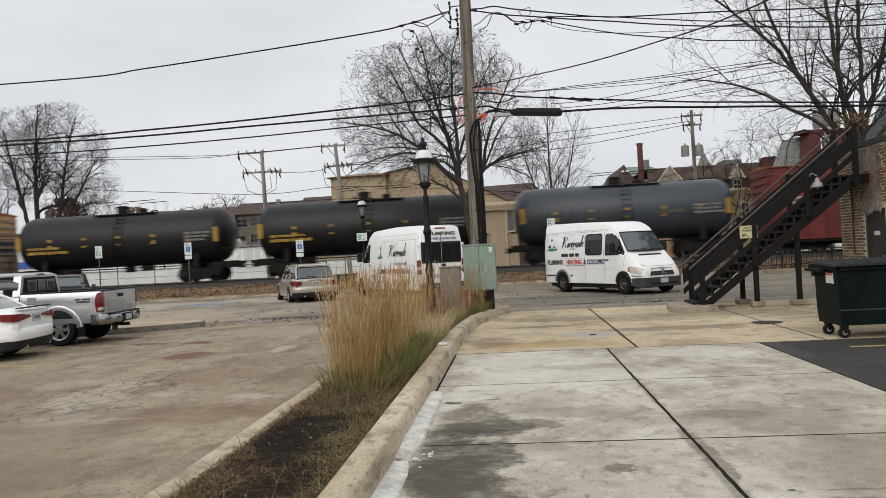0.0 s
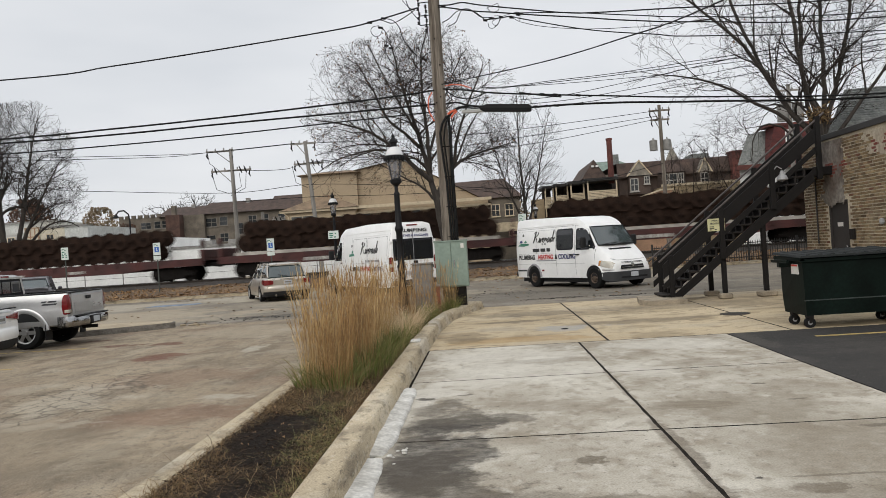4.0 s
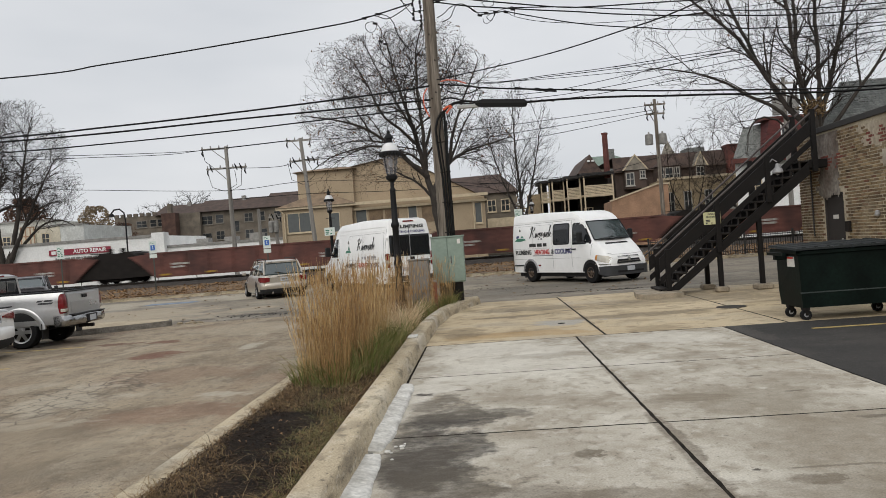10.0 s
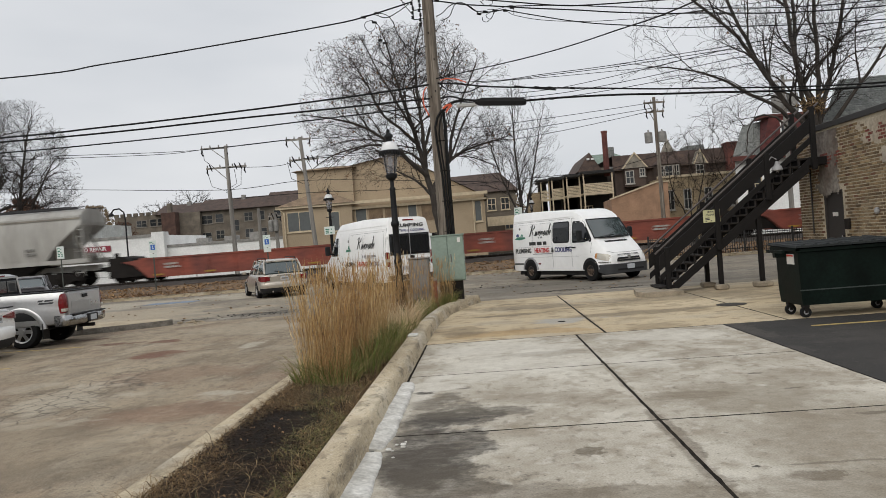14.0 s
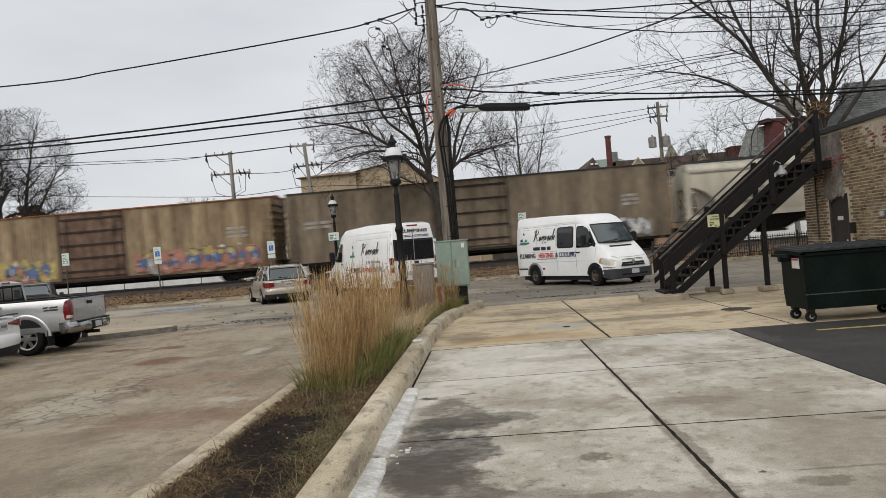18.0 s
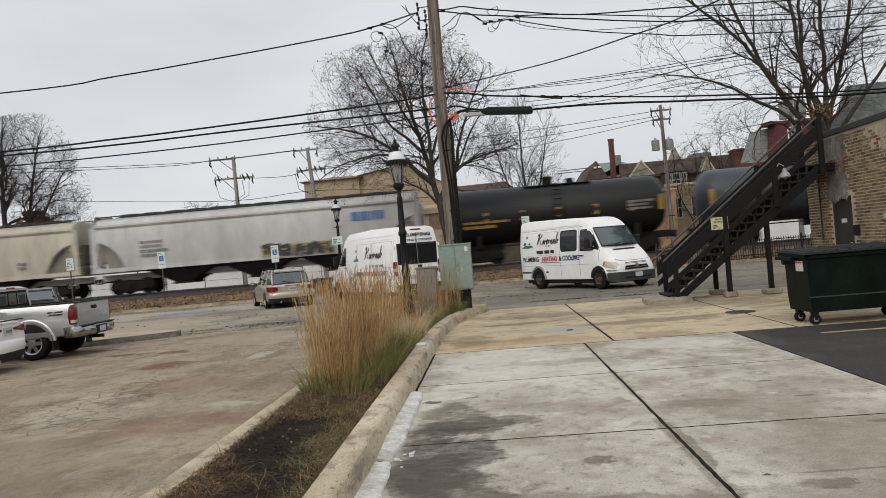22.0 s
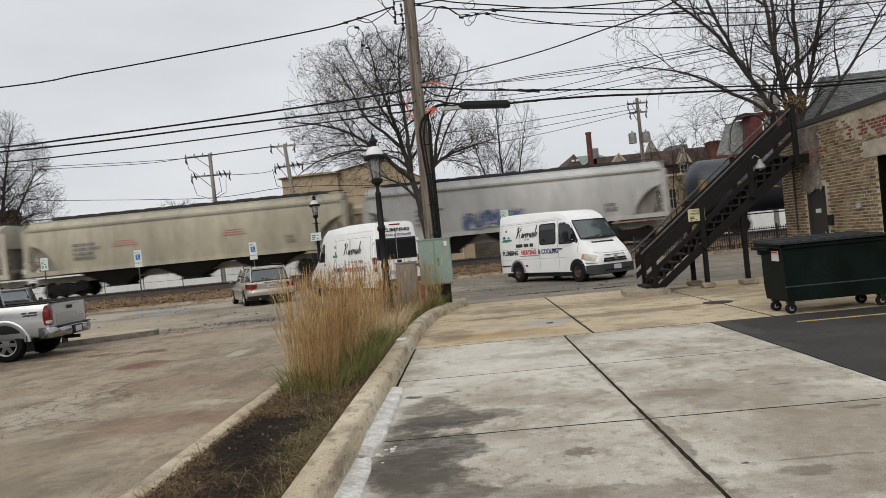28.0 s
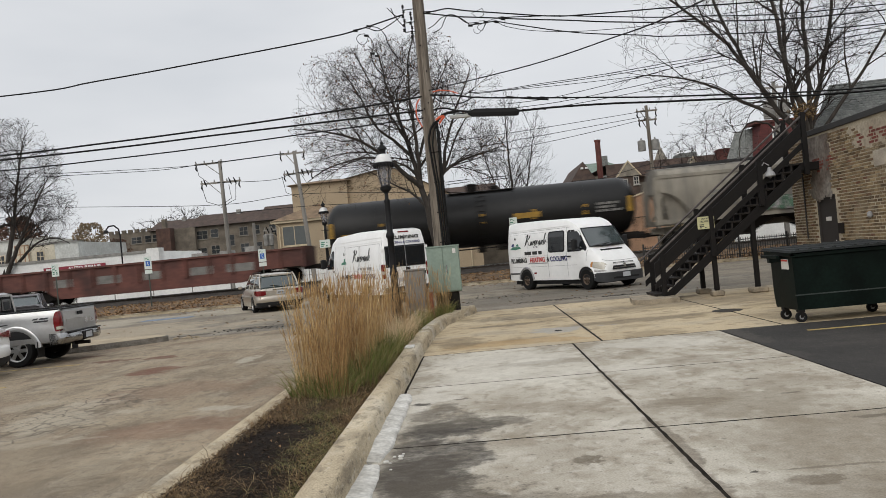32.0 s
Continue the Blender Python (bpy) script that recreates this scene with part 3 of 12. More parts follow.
kerb_run([(-1.09, -6), (-1.09, 8.0), (-1.08, 13.0), (-1.03, 16.0), (-0.85, 18.2), (-0.48, 20.0), (-0.15, 21.1)], 0.28, 0.21, "worn tan concrete kerb edging the planting bed", taper=0.065)
kerb_run([(-0.15, 21.1), (-0.3, 21.5), (-1.3, 21.75), (-2.9, 21.6)], 0.24, 0.18, "worn tan concrete kerb round the bed's end", "kerb_end")
kerb_run([(-2.57, -6.0), (-2.57, 6.0), (-2.54, 14.0), (-2.53, 21.4)], 0.25, 0.07, "low worn concrete kerb between bed and lot", "kerb_lot", taper=0.02)
def fillet(y0, y1, w0, w1, seed):
    """A smeared concrete fillet at the kerb's foot: thick against the kerb, with a rounded, broken outer edge."""
    rng, rings = random.Random(seed), []
    n = max(4, int((y1 - y0) / 0.07))
    for k in range(n + 1):
        f = k / n
        y = y0 + (y1 - y0) * f
        end = min(1.0, 6 * f, 6 * (1 - f)) ** 0.5
        w = (w0 + (w1 - w0) * f) * (0.55 + 0.45 * end) + 0.022 * noise.noise((y * 2.2, seed, 0)) + 0.012 * noise.noise((y * 9, seed, 2)) + rng.uniform(-0.004, 0.004)
        h = (0.04 + 0.012 * noise.noise((y * 1.8, seed, 5))) * (0.35 + 0.65 * end)
        rings.append([(-1.13, y, -0.01), (-1.13, y, h * 1.5), (-1.09 + w * 0.25, y, h * 1.15), (-1.09 + w * 0.6, y, h), (-1.09 + w * 0.86, y, h * 0.72), (-1.09 + w * 0.97, y, h * 0.3), (-1.09 + w, y, -0.01)])
    return Shape().loft(rings)


for k, (y0, y1, w0, w1) in enumerate(((-5.0, 6.42, 0.22, 0.2), (6.5, 9.6, 0.16, 0.15))):
    solid("gutter_fillet", fillet(y0, y1, w0, w1, 5 + k), M_GUTTER, "pale smeared concrete fillet along the kerb's foot", "concrete", kind="structure", smooth=60)
s, rng = Shape(), random.Random(15)
for k in range(9):
    x, y, r = -0.9 + rng.uniform(-0.03, 0.1), 6.45 + rng.gauss(0, 0.16), rng.uniform(0.008, 0.028)
    s.box(x - r, x + r, y - r * 0.8, y + r * 0.8, 0.0, r * rng.uniform(0.6, 1.1), r * 0.3)
solid("concrete_chips", s, M_GUTTER, "broken pale concrete chips at the kerb's foot", "rubble", kind="stuff")
# bed
s = Shape()
nx, ny = 10, 80
v = []
for j in range(ny + 1):
    for i in range(nx + 1):
        x, y = -2.65 + 1.37 * i / nx, -5.5 + 26.9 * j / ny
        edge = min(i, nx - i) / nx
        v.append((x, y, 0.05 + 0.07 * math.sin(math.pi * i / nx) + 0.03 * noise.noise((x * 1.7, y * 1.7, 0)) * (1 if edge else 0.3)))
s.add(v, [(j * (nx + 1) + i, j * (nx + 1) + i + 1, (j + 1) * (nx + 1) + i + 1, (j + 1) * (nx + 1) + i) for j in range(ny) for i in range(nx)])
solid("planting_bed", s, M_SOIL, "dark mulch of a narrow planting bed", "soil", kind="structure", smooth=60)

# lot markings, wheel-stop island, far kerb, leaf strip
s = Shape().box(-11.6, -8.95, 13.82, 13.92, 0.0, 0.004)
s.box(-13.5, -9.1, 16.74, 16.83, 0.0, 0.004)
solid("bay_line", s, M_PAINT_Y, "faded yellow parking bay lines", "road marking", kind="structure")
s = Shape().box(5.0, 12.0, 12.1, 12.2, 0.0, 0.004)
s.box(6.0, 12.0, 10.4, 10.5, 0.0, 0.004)
solid("bay_line", s, M_PAINT_Y, "fresh yellow line on dark asphalt", "road marking", kind="structure")
s = Shape().box(-14.6, -12.4, 31.9, 32.9, 0.0, 0.004)
solid("bay_patch", s, M_BLUE_PAINT, "worn blue accessible-bay paint", "road marking", kind="structure")
M_GREYKERB = mat("grey_kerb_concrete", (0.27, 0.25, 0.22), 0.92, vary=0.45, scale=3.0, fine=26, bump=0.6, color2=(0.14, 0.125, 0.105), spec=0.2)
edge = [(-18.0, 19.45), (-11.6, 19.45), (-10.86, 19.75), (-9.15, 20.62), (-8.86, 20.86), (-8.8, 21.05), (-8.9, 21.3), (-9.3, 21.55), (-10.9, 21.9), (-18.0, 22.2)]
# sides coloured darker and greyer than the separate top sheet
solid("kerb_island", Shape().prism(edge, 0.0, 0.15, "z"), M_GREYKERB, "low concrete island with a rounded end", "kerb", kind="structure")
top = [(-18.0, 19.5), (-11.6, 19.5), (-10.88, 19.79), (-9.17, 20.66), (-8.93, 20.9), (-8.88, 21.05), (-8.96, 21.25), (-9.32, 21.48), (-10.9, 21.85), (-18.0, 22.15)]
solid("island_top", Shape().prism(top, 0.15, 0.156, "z"), M_ISLAND, "pale warm concrete top of the island", "kerb", kind="structure")
s, rng = Shape(), random.Random(31)
for k in range(9):
    x, y, r = -8.45 + rng.gauss(0, 0.22), 21.35 + rng.gauss(0, 0.16), rng.uniform(0.04, 0.13)
    s.box(x - r, x + r, y - r * 0.7, y + r * 0.7, 0.0, rng.uniform(0.015, 0.05), 0.012)
solid("broken_concrete", s, M_KERB, "broken concrete bits at the island's end", "rubble", kind="stuff")
kerb_run([(-75, 37.5), (75, 37.5)], -0.22, 0.14, "grey concrete kerb along the leaf-strewn bank", "kerb_far")
s, v, n = Shape(), [], 220
prof = ((37.7, 0.1), (38.6, 0.2), (40.0, 0.34), (41.2, 0.42), (42.0, 0.46))
for k in range(n + 1):
    x = -90 + 180 * k / n
    v += [(x, y, z + 0.05 * noise.noise((x * 0.8, y, 3))) for y, z in prof]
m = len(prof)
s.add(v, [(k * m + i, (k + 1) * m + i, (k + 1) * m + i + 1, k * m + i + 1) for k in range(n) for i in range(m - 1)])
solid("bank", s, M_LEAFBED, "bank strewn with fallen brown leaves", "ground", kind="structure", smooth=60)
s = Shape()
s.prism([(41.6, 0.3), (42.1, 0.5), (42.9, 0.64), (46.1, 0.64), (47.6, 0.35), (50.5, 0.0), (41.0, -0.02)], -760, 760, "x")
solid("ballast_bed", s, M_BALLAST, "grey-brown stone ballast under the track", "ballast", kind="structure")
s, rng = Shape(), random.Random(11)
for k in range(9000):
    x, y = rng.uniform(-45, 22), 37.8 + 3.9 * rng.random() ** 1.2
    z = 0.1 + (y - 37.7) * 0.085 + 0.02
    a, w = rng.uniform(0, 6.28), rng.uniform(0.05, 0.11)
    dx, dy = w * math.cos(a), w * math.sin(a)
    t = rng.uniform(0.02, 0.09)
    s.add([(x - dx, y - dy, z), (x + dy * 0.6, y - dx * 0.6, z + t), (x + dx, y + dy, z + 0.02), (x - dy * 0.6, y + dx * 0.6, z + t * 0.4)], [(0, 1, 2, 3)])
M_LEAF = mat("dry_leaf", (0.36, 0.22, 0.1), 0.9, vary=0.45, scale=1.5, fine=6, bump=0, color2=(0.16, 0.09, 0.05))
solid("fallen_leaves", s, M_LEAF, "scattered dry brown leaves on the bank", "leaves", kind="stuff")
s, rng = Shape(), random.Random(12)
for k in range(620):
    x, y = rng.uniform(-16, 7), rng.uniform(22, 37.2) if rng.random() < 0.4 else 37.4 - 2.6 * rng.random() ** 2
    a, w = rng.uniform(0, 6.28), rng.uniform(0.03, 0.08)
    dx, dy = w * math.cos(a), w * math.sin(a)
    s.add([(x - dx, y - dy, 0.006), (x + dy * 0.6, y - dx * 0.6, 0.03), (x + dx, y + dy, 0.01), (x - dy * 0.6, y + dx * 0.6, 0.03)], [(0, 1, 2, 3)])
solid("street_leaves", s, M_LEAF, "loose dry leaves blown over the street", "leaves", kind="stuff")
s, rng = Shape(), random.Random(13)
for cx, cy, rx, ry, n in ((2.1, 23.2, 1.0, 0.14, 150), (4.0, 22.75, 0.6, 0.1, 90), (0.6, 26.5, 1.6, 0.8, 120), (-6.7, 22.6, 1.4, 0.5, 150)):
    for k in range(n):
        x, y, r = cx + rng.gauss(0, rx * 0.6), cy + rng.gauss(0, ry), 0.006 + 0.022 * rng.random() ** 2
        s.box(x - r, x + r, y - r * 0.7, y + r * 0.7, 0.0, r * rng.uniform(0.3, 0.8))
solid("asphalt_crumbs", s, M_PATCHTAR, "dark asphalt crumbs along broken patches of the street", "rubble", kind="stuff")
for yy in (43.6975, 45.2025):
    s = Shape().prism([(yy - 0.07, 0.63), (yy + 0.07, 0.63), (yy + 0.02, 0.67), (yy + 0.036, 0.72), (yy + 0.036, 0.76), (yy - 0.036, 0.76), (yy - 0.036, 0.72), (yy - 0.02, 0.67)], -760, 760, "x")
    s.slot = 1
    s.box(-760, 760, yy - 0.03, yy + 0.03, 0.76, 0.764)
    solid("rail", s, [M_RAIL, M_RAILTOP], "long steel rail worn bright on top", "rail", kind="structure")
s = Shape()
M_TIE = mat("creosoted_tie", (0.07, 0.055, 0.045), 0.9, vary=0.3)
for k in range(300):
    x = -85 + k * 0.55
    s.box(x - 0.11, x + 0.11, 43.15, 45.75, 0.5, 0.655)
solid("ties", s, M_TIE, "dark timber sleepers under the rails", "sleepers", kind="stuff")
# bank fence of thin rail posts
fence = thing("iron_fence", pose(0, 0, 0), "low black iron picket fence by the bank", "fence")
M_IRON = mat("black_iron", (0.02, 0.02, 0.02), 0.6, vary=0.2)
picket = Shape().box(-0.012, 0.012, 37.9, 37.925, 0.1, 1.04).prism([(-0.02, 1.04), (0.02, 1.04), (0.0, 1.12)], 37.9, 37.925).mesh("picket", M_IRON)
for k in range(95):
    part("picket", picket, None, fence, m=pose(8.2 + k * 0.115, 0, 0))
for x in (8.1, 10.4, 12.7, 15.0, 17.3, 19.2):
    part("post", Shape().box(x - 0.04, x + 0.04, 37.87, 37.95, 0.05, 1.2), M_IRON, fence)
for z in (0.3, 0.98):
    part("rail", Shape().box(8.1, 19.2, 37.895, 37.93, z, z + 0.04), M_IRON, fence)
# ---- the freight train ----
TRACK_Y, RAIL_Z, PACE = 44.45, 0.76, 18.15
CARS = []
M_TANK = mat("tank_black", (0.014, 0.014, 0.014), 0.45, vary=0.3, scale=0.6, fine=6, bump=0.03, color2=(0.008, 0.008, 0.008), spec=0.3, stretch=(1, 1, 0.4))
M_TANK_BLUE = mat("tank_blue_black", (0.045, 0.055, 0.068), 0.42, vary=0.3, scale=0.6, fine=6, bump=0.03, color2=(0.028, 0.034, 0.042), spec=0.45, stretch=(1, 1, 0.4))
M_MARK_Y = mat("yellow_reflector", (0.4, 0.23, 0.025), 0.6, vary=0.25)
M_MARK_DIM = mat("worn_olive_stencil", (0.11, 0.12, 0.05), 0.7, vary=0.4, scale=6)
M_MARK_W = mat("pale_stencil", (0.5, 0.49, 0.45), 0.7, vary=0.3)
M_MARK_G = mat("grey_stencil", (0.22, 0.215, 0.2), 0.7, vary=0.3)
M_MARK_R = mat("faded_red_stencil", (0.5, 0.23, 0.19), 0.7, vary=0.3)
M_MARK_B = mat("blue_mark", (0.1, 0.2, 0.42), 0.6, vary=0.2)
M_RUSTROOF = mat("rusty_roof", (0.36, 0.13, 0.05), 0.9, vary=0.4, scale=2, fine=12)
M_DARKROOF = mat("tarred_roof", (0.04, 0.04, 0.042), 0.8, vary=0.3)
M_BOX_TAN = mat("weathered_yellow_paint", (0.68, 0.47, 0.23), 0.75, vary=0.4, scale=1.2, fine=7, bump=0.1, color2=(0.4, 0.19, 0.07), stretch=(1.8, 1, 0.3))
M_BOX_NAVY = mat("navy_band", (0.03, 0.034, 0.075), 0.7, vary=0.3, scale=1)
M_BOX_LOW = mat("grimy_lower_panel", (0.3, 0.24, 0.19), 0.8, vary=0.4, scale=1.2, fine=6, color2=(0.2, 0.13, 0.09))
M_BOX_DOOR = mat("brown_door_paint", (0.21, 0.13, 0.085), 0.8, vary=0.5, scale=1.8, fine=8, color2=(0.07, 0.035, 0.022), stretch=(1.5, 1, 0.6))
M_BOX_OLIVE = mat("weathered_tan_brown_paint", (0.27, 0.215, 0.15), 0.85, vary=0.5, scale=0.9, fine=6, color2=(0.11, 0.082, 0.056), stretch=(1.6, 1, 0.3))
M_BOX_RUST = mat("pale_rusty_paint", (0.38, 0.29, 0.175), 0.85, vary=0.5, scale=1.0, fine=6, color2=(0.13, 0.08, 0.045), stretch=(1.6, 1, 0.3))
M_BOX_RED = mat("dull_red_paint", (0.21, 0.035, 0.03), 0.7, vary=0.35, scale=1, fine=6)
M_HOP = {
    "grey": mat("hopper_pale_grey", (0.4, 0.395, 0.37), 0.7, vary=0.22, scale=0.5, fine=4, bump=0.03, color2=(0.28, 0.27, 0.245), stretch=(1.5, 1, 0.25)),
    "white": mat("hopper_dirty_white", (0.52, 0.515, 0.5), 0.65, vary=0.2, scale=0.5, fine=4, bump=0.03, color2=(0.38, 0.375, 0.355), stretch=(1.5, 1, 0.25)),
    "tan": mat("hopper_dusty_tan", (0.525, 0.48, 0.385), 0.7, vary=0.22, scale=0.5, fine=4, bump=0.03, color2=(0.37, 0.34, 0.28), stretch=(1.5, 1, 0.25)),
    "olive": mat("hopper_olive_tan", (0.42, 0.385, 0.29), 0.7, vary=0.24, scale=0.5, fine=4, bump=0.03, color2=(0.29, 0.265, 0.2), stretch=(1.5, 1, 0.25)),
    "dark": mat("hopper_soot_and_shade", (0.31, 0.283, 0.23), 0.75, vary=0.3, scale=0.5, fine=4, bump=0.03, color2=(0.14, 0.13, 0.115), stretch=(1.5, 1, 0.25)),
}
M_DOORRIB = mat("dark_rust_steel", (0.05, 0.035, 0.026), 0.85, vary=0.4)
M_FLAT = mat("maroon_deck_paint", (0.085, 0.026, 0.023), 0.75, vary=0.35, scale=1.2, fine=8)
M_WELL_RED = mat("oxide_red_paint", (0.27, 0.068, 0.042), 0.75, vary=0.4, scale=0.9, fine=6, color2=(0.14, 0.04, 0.03))
M_WELL_BROWN = mat("red_brown_paint", (0.15, 0.055, 0.042), 0.75, vary=0.4, scale=0.9, fine=6)
M_WHEELRUST = mat("rusty_wheel_steel", (0.035, 0.02, 0.014), 0.9, vary=0.4, scale=3, fine=15, spec=0.15)
M_BOARDS = mat("pale_blocking_boards", (0.5, 0.47, 0.42), 0.85, vary=0.3, scale=2, fine=15)
SPRAY = [mat("spray_" + n, tuple(0.86 * v + 0.14 * 0.2 for v in c), 0.75, vary=0.25, scale=2.5, fine=9, bump=0) for n, c in (
    ("white", (0.82, 0.82, 0.8)), ("red", (0.46, 0.04, 0.07)), ("purple", (0.24, 0.07, 0.3)), ("grey", (0.42, 0.41, 0.4)),
    ("teal", (0.07, 0.24, 0.28)), ("yellow", (0.55, 0.43, 0.14)), ("coral", (0.5, 0.21, 0.14)), ("green", (0.09, 0.2, 0.12)),
    ("black", (0.025, 0.025, 0.03)), ("pink", (0.5, 0.2, 0.36)), ("blue", (0.1, 0.17, 0.36)))]
_RNG = random.Random(7)


def wheel_shape(y):
    s = Shape()
    prof = [(0.08, y - 0.09), (0.2, y - 0.07), (0.36, y - 0.05), (0.46, y - 0.07), (0.46, y + 0.04), (0.49, y + 0.05), (0.49, y + 0.07), (0.36, y + 0.03), (0.2, y + 0.05), (0.08, y + 0.05)]
    rings = [[(r * math.cos(2 * math.pi * i / 18), yy, r * math.sin(2 * math.pi * i / 18)) for i in range(18)] for r, yy in prof]
    return s.loft(rings)


def truck_shape():
    s = Shape()
    for y in (-0.98, 0.98):
        w = 0.09
        s.prism([(-1.25, 0.42), (-0.95, 0.62), (-0.5, 0.78), (0.5, 0.78), (0.95, 0.62), (1.25, 0.42), (1.2, 0.3), (0.85, 0.36), (0.45, 0.14), (-0.45, 0.14), (-0.85, 0.36), (-1.2, 0.3)], y - w, y + w)
        for x in (-0.88, 0.88):
            s.cyl((x, y - 0.16, 0.46), (x, y + 0.16, 0.46), 0.13, seg=10)
        for x in (-0.16, 0.0, 0.16):
            s.cyl((x, y - 0.13, 0.2), (x, y - 0.13, 0.6), 0.07, seg=8)
    s.box(-0.2, 0.2, -1.15, 1.15, 0.5, 0.82, 0.03)
    for x in (-0.88, 0.88):
        s.cyl((x, -0.9, 0.46), (x, 0.9, 0.46), 0.08, seg=8)
    return s


ME_TRUCK = truck_shape().mesh("truck", M_TRUCK, 40)
ME_WHEEL = wheel_shape(-0.74).mesh("wheel", M_TRUCK, 40)


def truck(parent, x):
    t = part("truck", ME_TRUCK, None, parent, m=pose(x, 0, 0))
    for wx in (-0.88, 0.88):
        for side in (0, 180):
            part("wheel", ME_WHEEL, None, t, m=pose(wx, 0, 0.46, 0, 0, side))
    return t


def couplers(car, half):
    for sgn in (-1, 1):
        s = Shape().box(min(sgn * (half - 0.5), sgn * (half + 0.42)), max(sgn * (half - 0.5), sgn * (half + 0.42)), -0.12, 0.12, 0.75, 0.98, 0.02)
        s.box(min(sgn * (half + 0.3), sgn * (half + 0.52)), max(sgn * (half + 0.3), sgn * (half + 0.52)), -0.2, 0.2, 0.7, 1.02, 0.03)
        part("coupler", s, M_TRUCK, car)


def ladder(x, y, z0, z1, w=0.42, across="x", n=None):
    s = Shape()
    n = n or int((z1 - z0) / 0.38)
    for k in (-w / 2, w / 2):
        a = (x + k, y, z0) if across == "x" else (x, y + k, z0)
        s.tube([a, (a[0], a[1], z1)], 0.022, 5)
    for i in range(n):
        z = z0 + (i + 0.5) * (z1 - z0) / n
        s.tube([(x - w / 2, y, z), (x + w / 2, y, z)] if across == "x" else [(x, y - w / 2, z), (x, y + w / 2, z)], 0.016, 5)
    return s


def bars(x0, z0, w, h, rows, y, rng, thick=0.012):
    """Stencilled writing too blurred to read, as plain bars."""
    s = Shape()
    for r in range(rows):
        z = z0 + h * (rows - 1 - r) / rows
        x = x0
        end = x0 + w * rng.uniform(0.7, 1.0)
        while x < end - 0.08:
            lw = rng.uniform(0.12, 0.5) * min(1, w)
            s.box(x, min(x + lw, end), y - thick, y, z, z + h / rows * 0.62)
            x += lw + 0.08
    return s


def graffiti(parent, x0, x1, z0, z1, y, colours, seed, n=26):
    """Sprayed shapes that say nothing: a cloud of colour, fat overlapping crescents, wedges and chevrons with outlines, small fills. The first colour is the shapes', the second the cloud's, the others break into both."""
    rng = random.Random(seed)
    mats = [SPRAY[c] for c in colours] + [SPRAY[8], SPRAY[0]]
    dark, pale = len(mats) - 2, len(mats) - 1
    s, h = Shape(), z1 - z0
    count = 0

    def lay(pts, slot):
        nonlocal count
        s.slot = slot
        yy = y - 0.003 - 0.0002 * count
        count += 1
        s.add([(max(x0, min(x1, px)), yy, max(z0, min(z1, pz))) for px, pz in pts], [tuple(range(len(pts)))])

    def blob(cx, cz, rx, rz, slot, m):
        lay([(cx + rx * rng.uniform(0.75, 1.12) * math.cos(2 * math.pi * i / m), cz + rz * rng.uniform(0.75, 1.12) * math.sin(2 * math.pi * i / m)) for i in range(m)], slot)

    def band(line, wide, slots):
        """A fat bent stripe; its colour may change with height."""
        side = []
        for i, (px, pz) in enumerate(line):
            ax, az = line[max(0, i - 1)]
            bx, bz = line[min(len(line) - 1, i + 1)]
            d = math.hypot(bx - ax, bz - az) + 1e-6
            w = wide * (0.55 + 0.45 * math.sin(math.pi * (i + 0.6) / len(line)))
            side.append(((px - (bz - az) / d * w, pz + (bx - ax) / d * w), (px + (bz - az) / d * w, pz - (bx - ax) / d * w)))
        for (a0, a1), (b0, b1) in zip(side, side[1:]):
            v = ((a0[1] + a1[1] + b0[1] + b1[1]) / 4 - z0) / h
            lay([a0, b0, b1, a1], slots[min(len(slots) - 1, int((1 - v) * len(slots)))])

    step = h * 0.42
    k = 0
    while x0 + step * k < x1 + step * 0.4:
        blob(x0 + step * (k + 0.3), z0 + h * rng.uniform(0.42, 0.55), step * 0.85, h * rng.uniform(0.34, 0.5), 1, 14)
        k += 1
    fills = [0] if len(colours) < 5 else [0, 2, 3]
    pitch = h * 0.37
    for k in range(max(3, int((x1 - x0) / pitch))):
        cx, cz = x0 + pitch * (k + 0.5 + rng.uniform(-0.2, 0.2)), z0 + h * rng.uniform(0.4, 0.56)
        kind, turn = rng.randrange(4), rng.uniform(0, 2 * math.pi)
        if kind < 2:
            rx, rz, span = pitch * rng.uniform(0.36, 0.62), h * rng.uniform(0.22, 0.36), rng.uniform(2.2, 4.4)
            line = [(cx + rx * math.cos(turn + span * i / 9), cz + rz * math.sin(turn + span * i / 9)) for i in range(10)]
        elif kind == 2:
            e, f = rng.uniform(-0.6, 0.6), rng.uniform(0.3, 0.5)
            line = [(cx + e * pitch * (v - 0.5) + 0.25 * pitch * math.sin(5 * v + turn), cz + h * f * (2 * v - 1)) for v in (0, 0.15, 0.3, 0.45, 0.6, 0.75, 0.9, 1.0)]
        else:
            q = rng.choice((-1, 1))
            line = [(cx + pitch * u, cz + q * h * v) for u, v in ((-0.7, -0.34), (-0.42, -0.06), (-0.12, 0.26), (0.1, 0.3), (0.36, 0.0), (0.72, -0.36))]
        wide = h * (rng.uniform(0.1, 0.15) if colours[0] != 8 else rng.uniform(0.15, 0.22))
        outline = dark if colours[0] != 8 else (1 if rng.random() < 0.15 else 0)
        band(line, wide * 1.3, [outline])
        band(line, wide, fills if rng.random() < 0.8 or len(colours) < 4 else [rng.randrange(2, len(colours))])
        if rng.random() < 0.45:
            band([(px, pz + wide * 0.35) for px, pz in line[2:5]], wide * 0.2, [pale if colours[0] != 8 else 1])
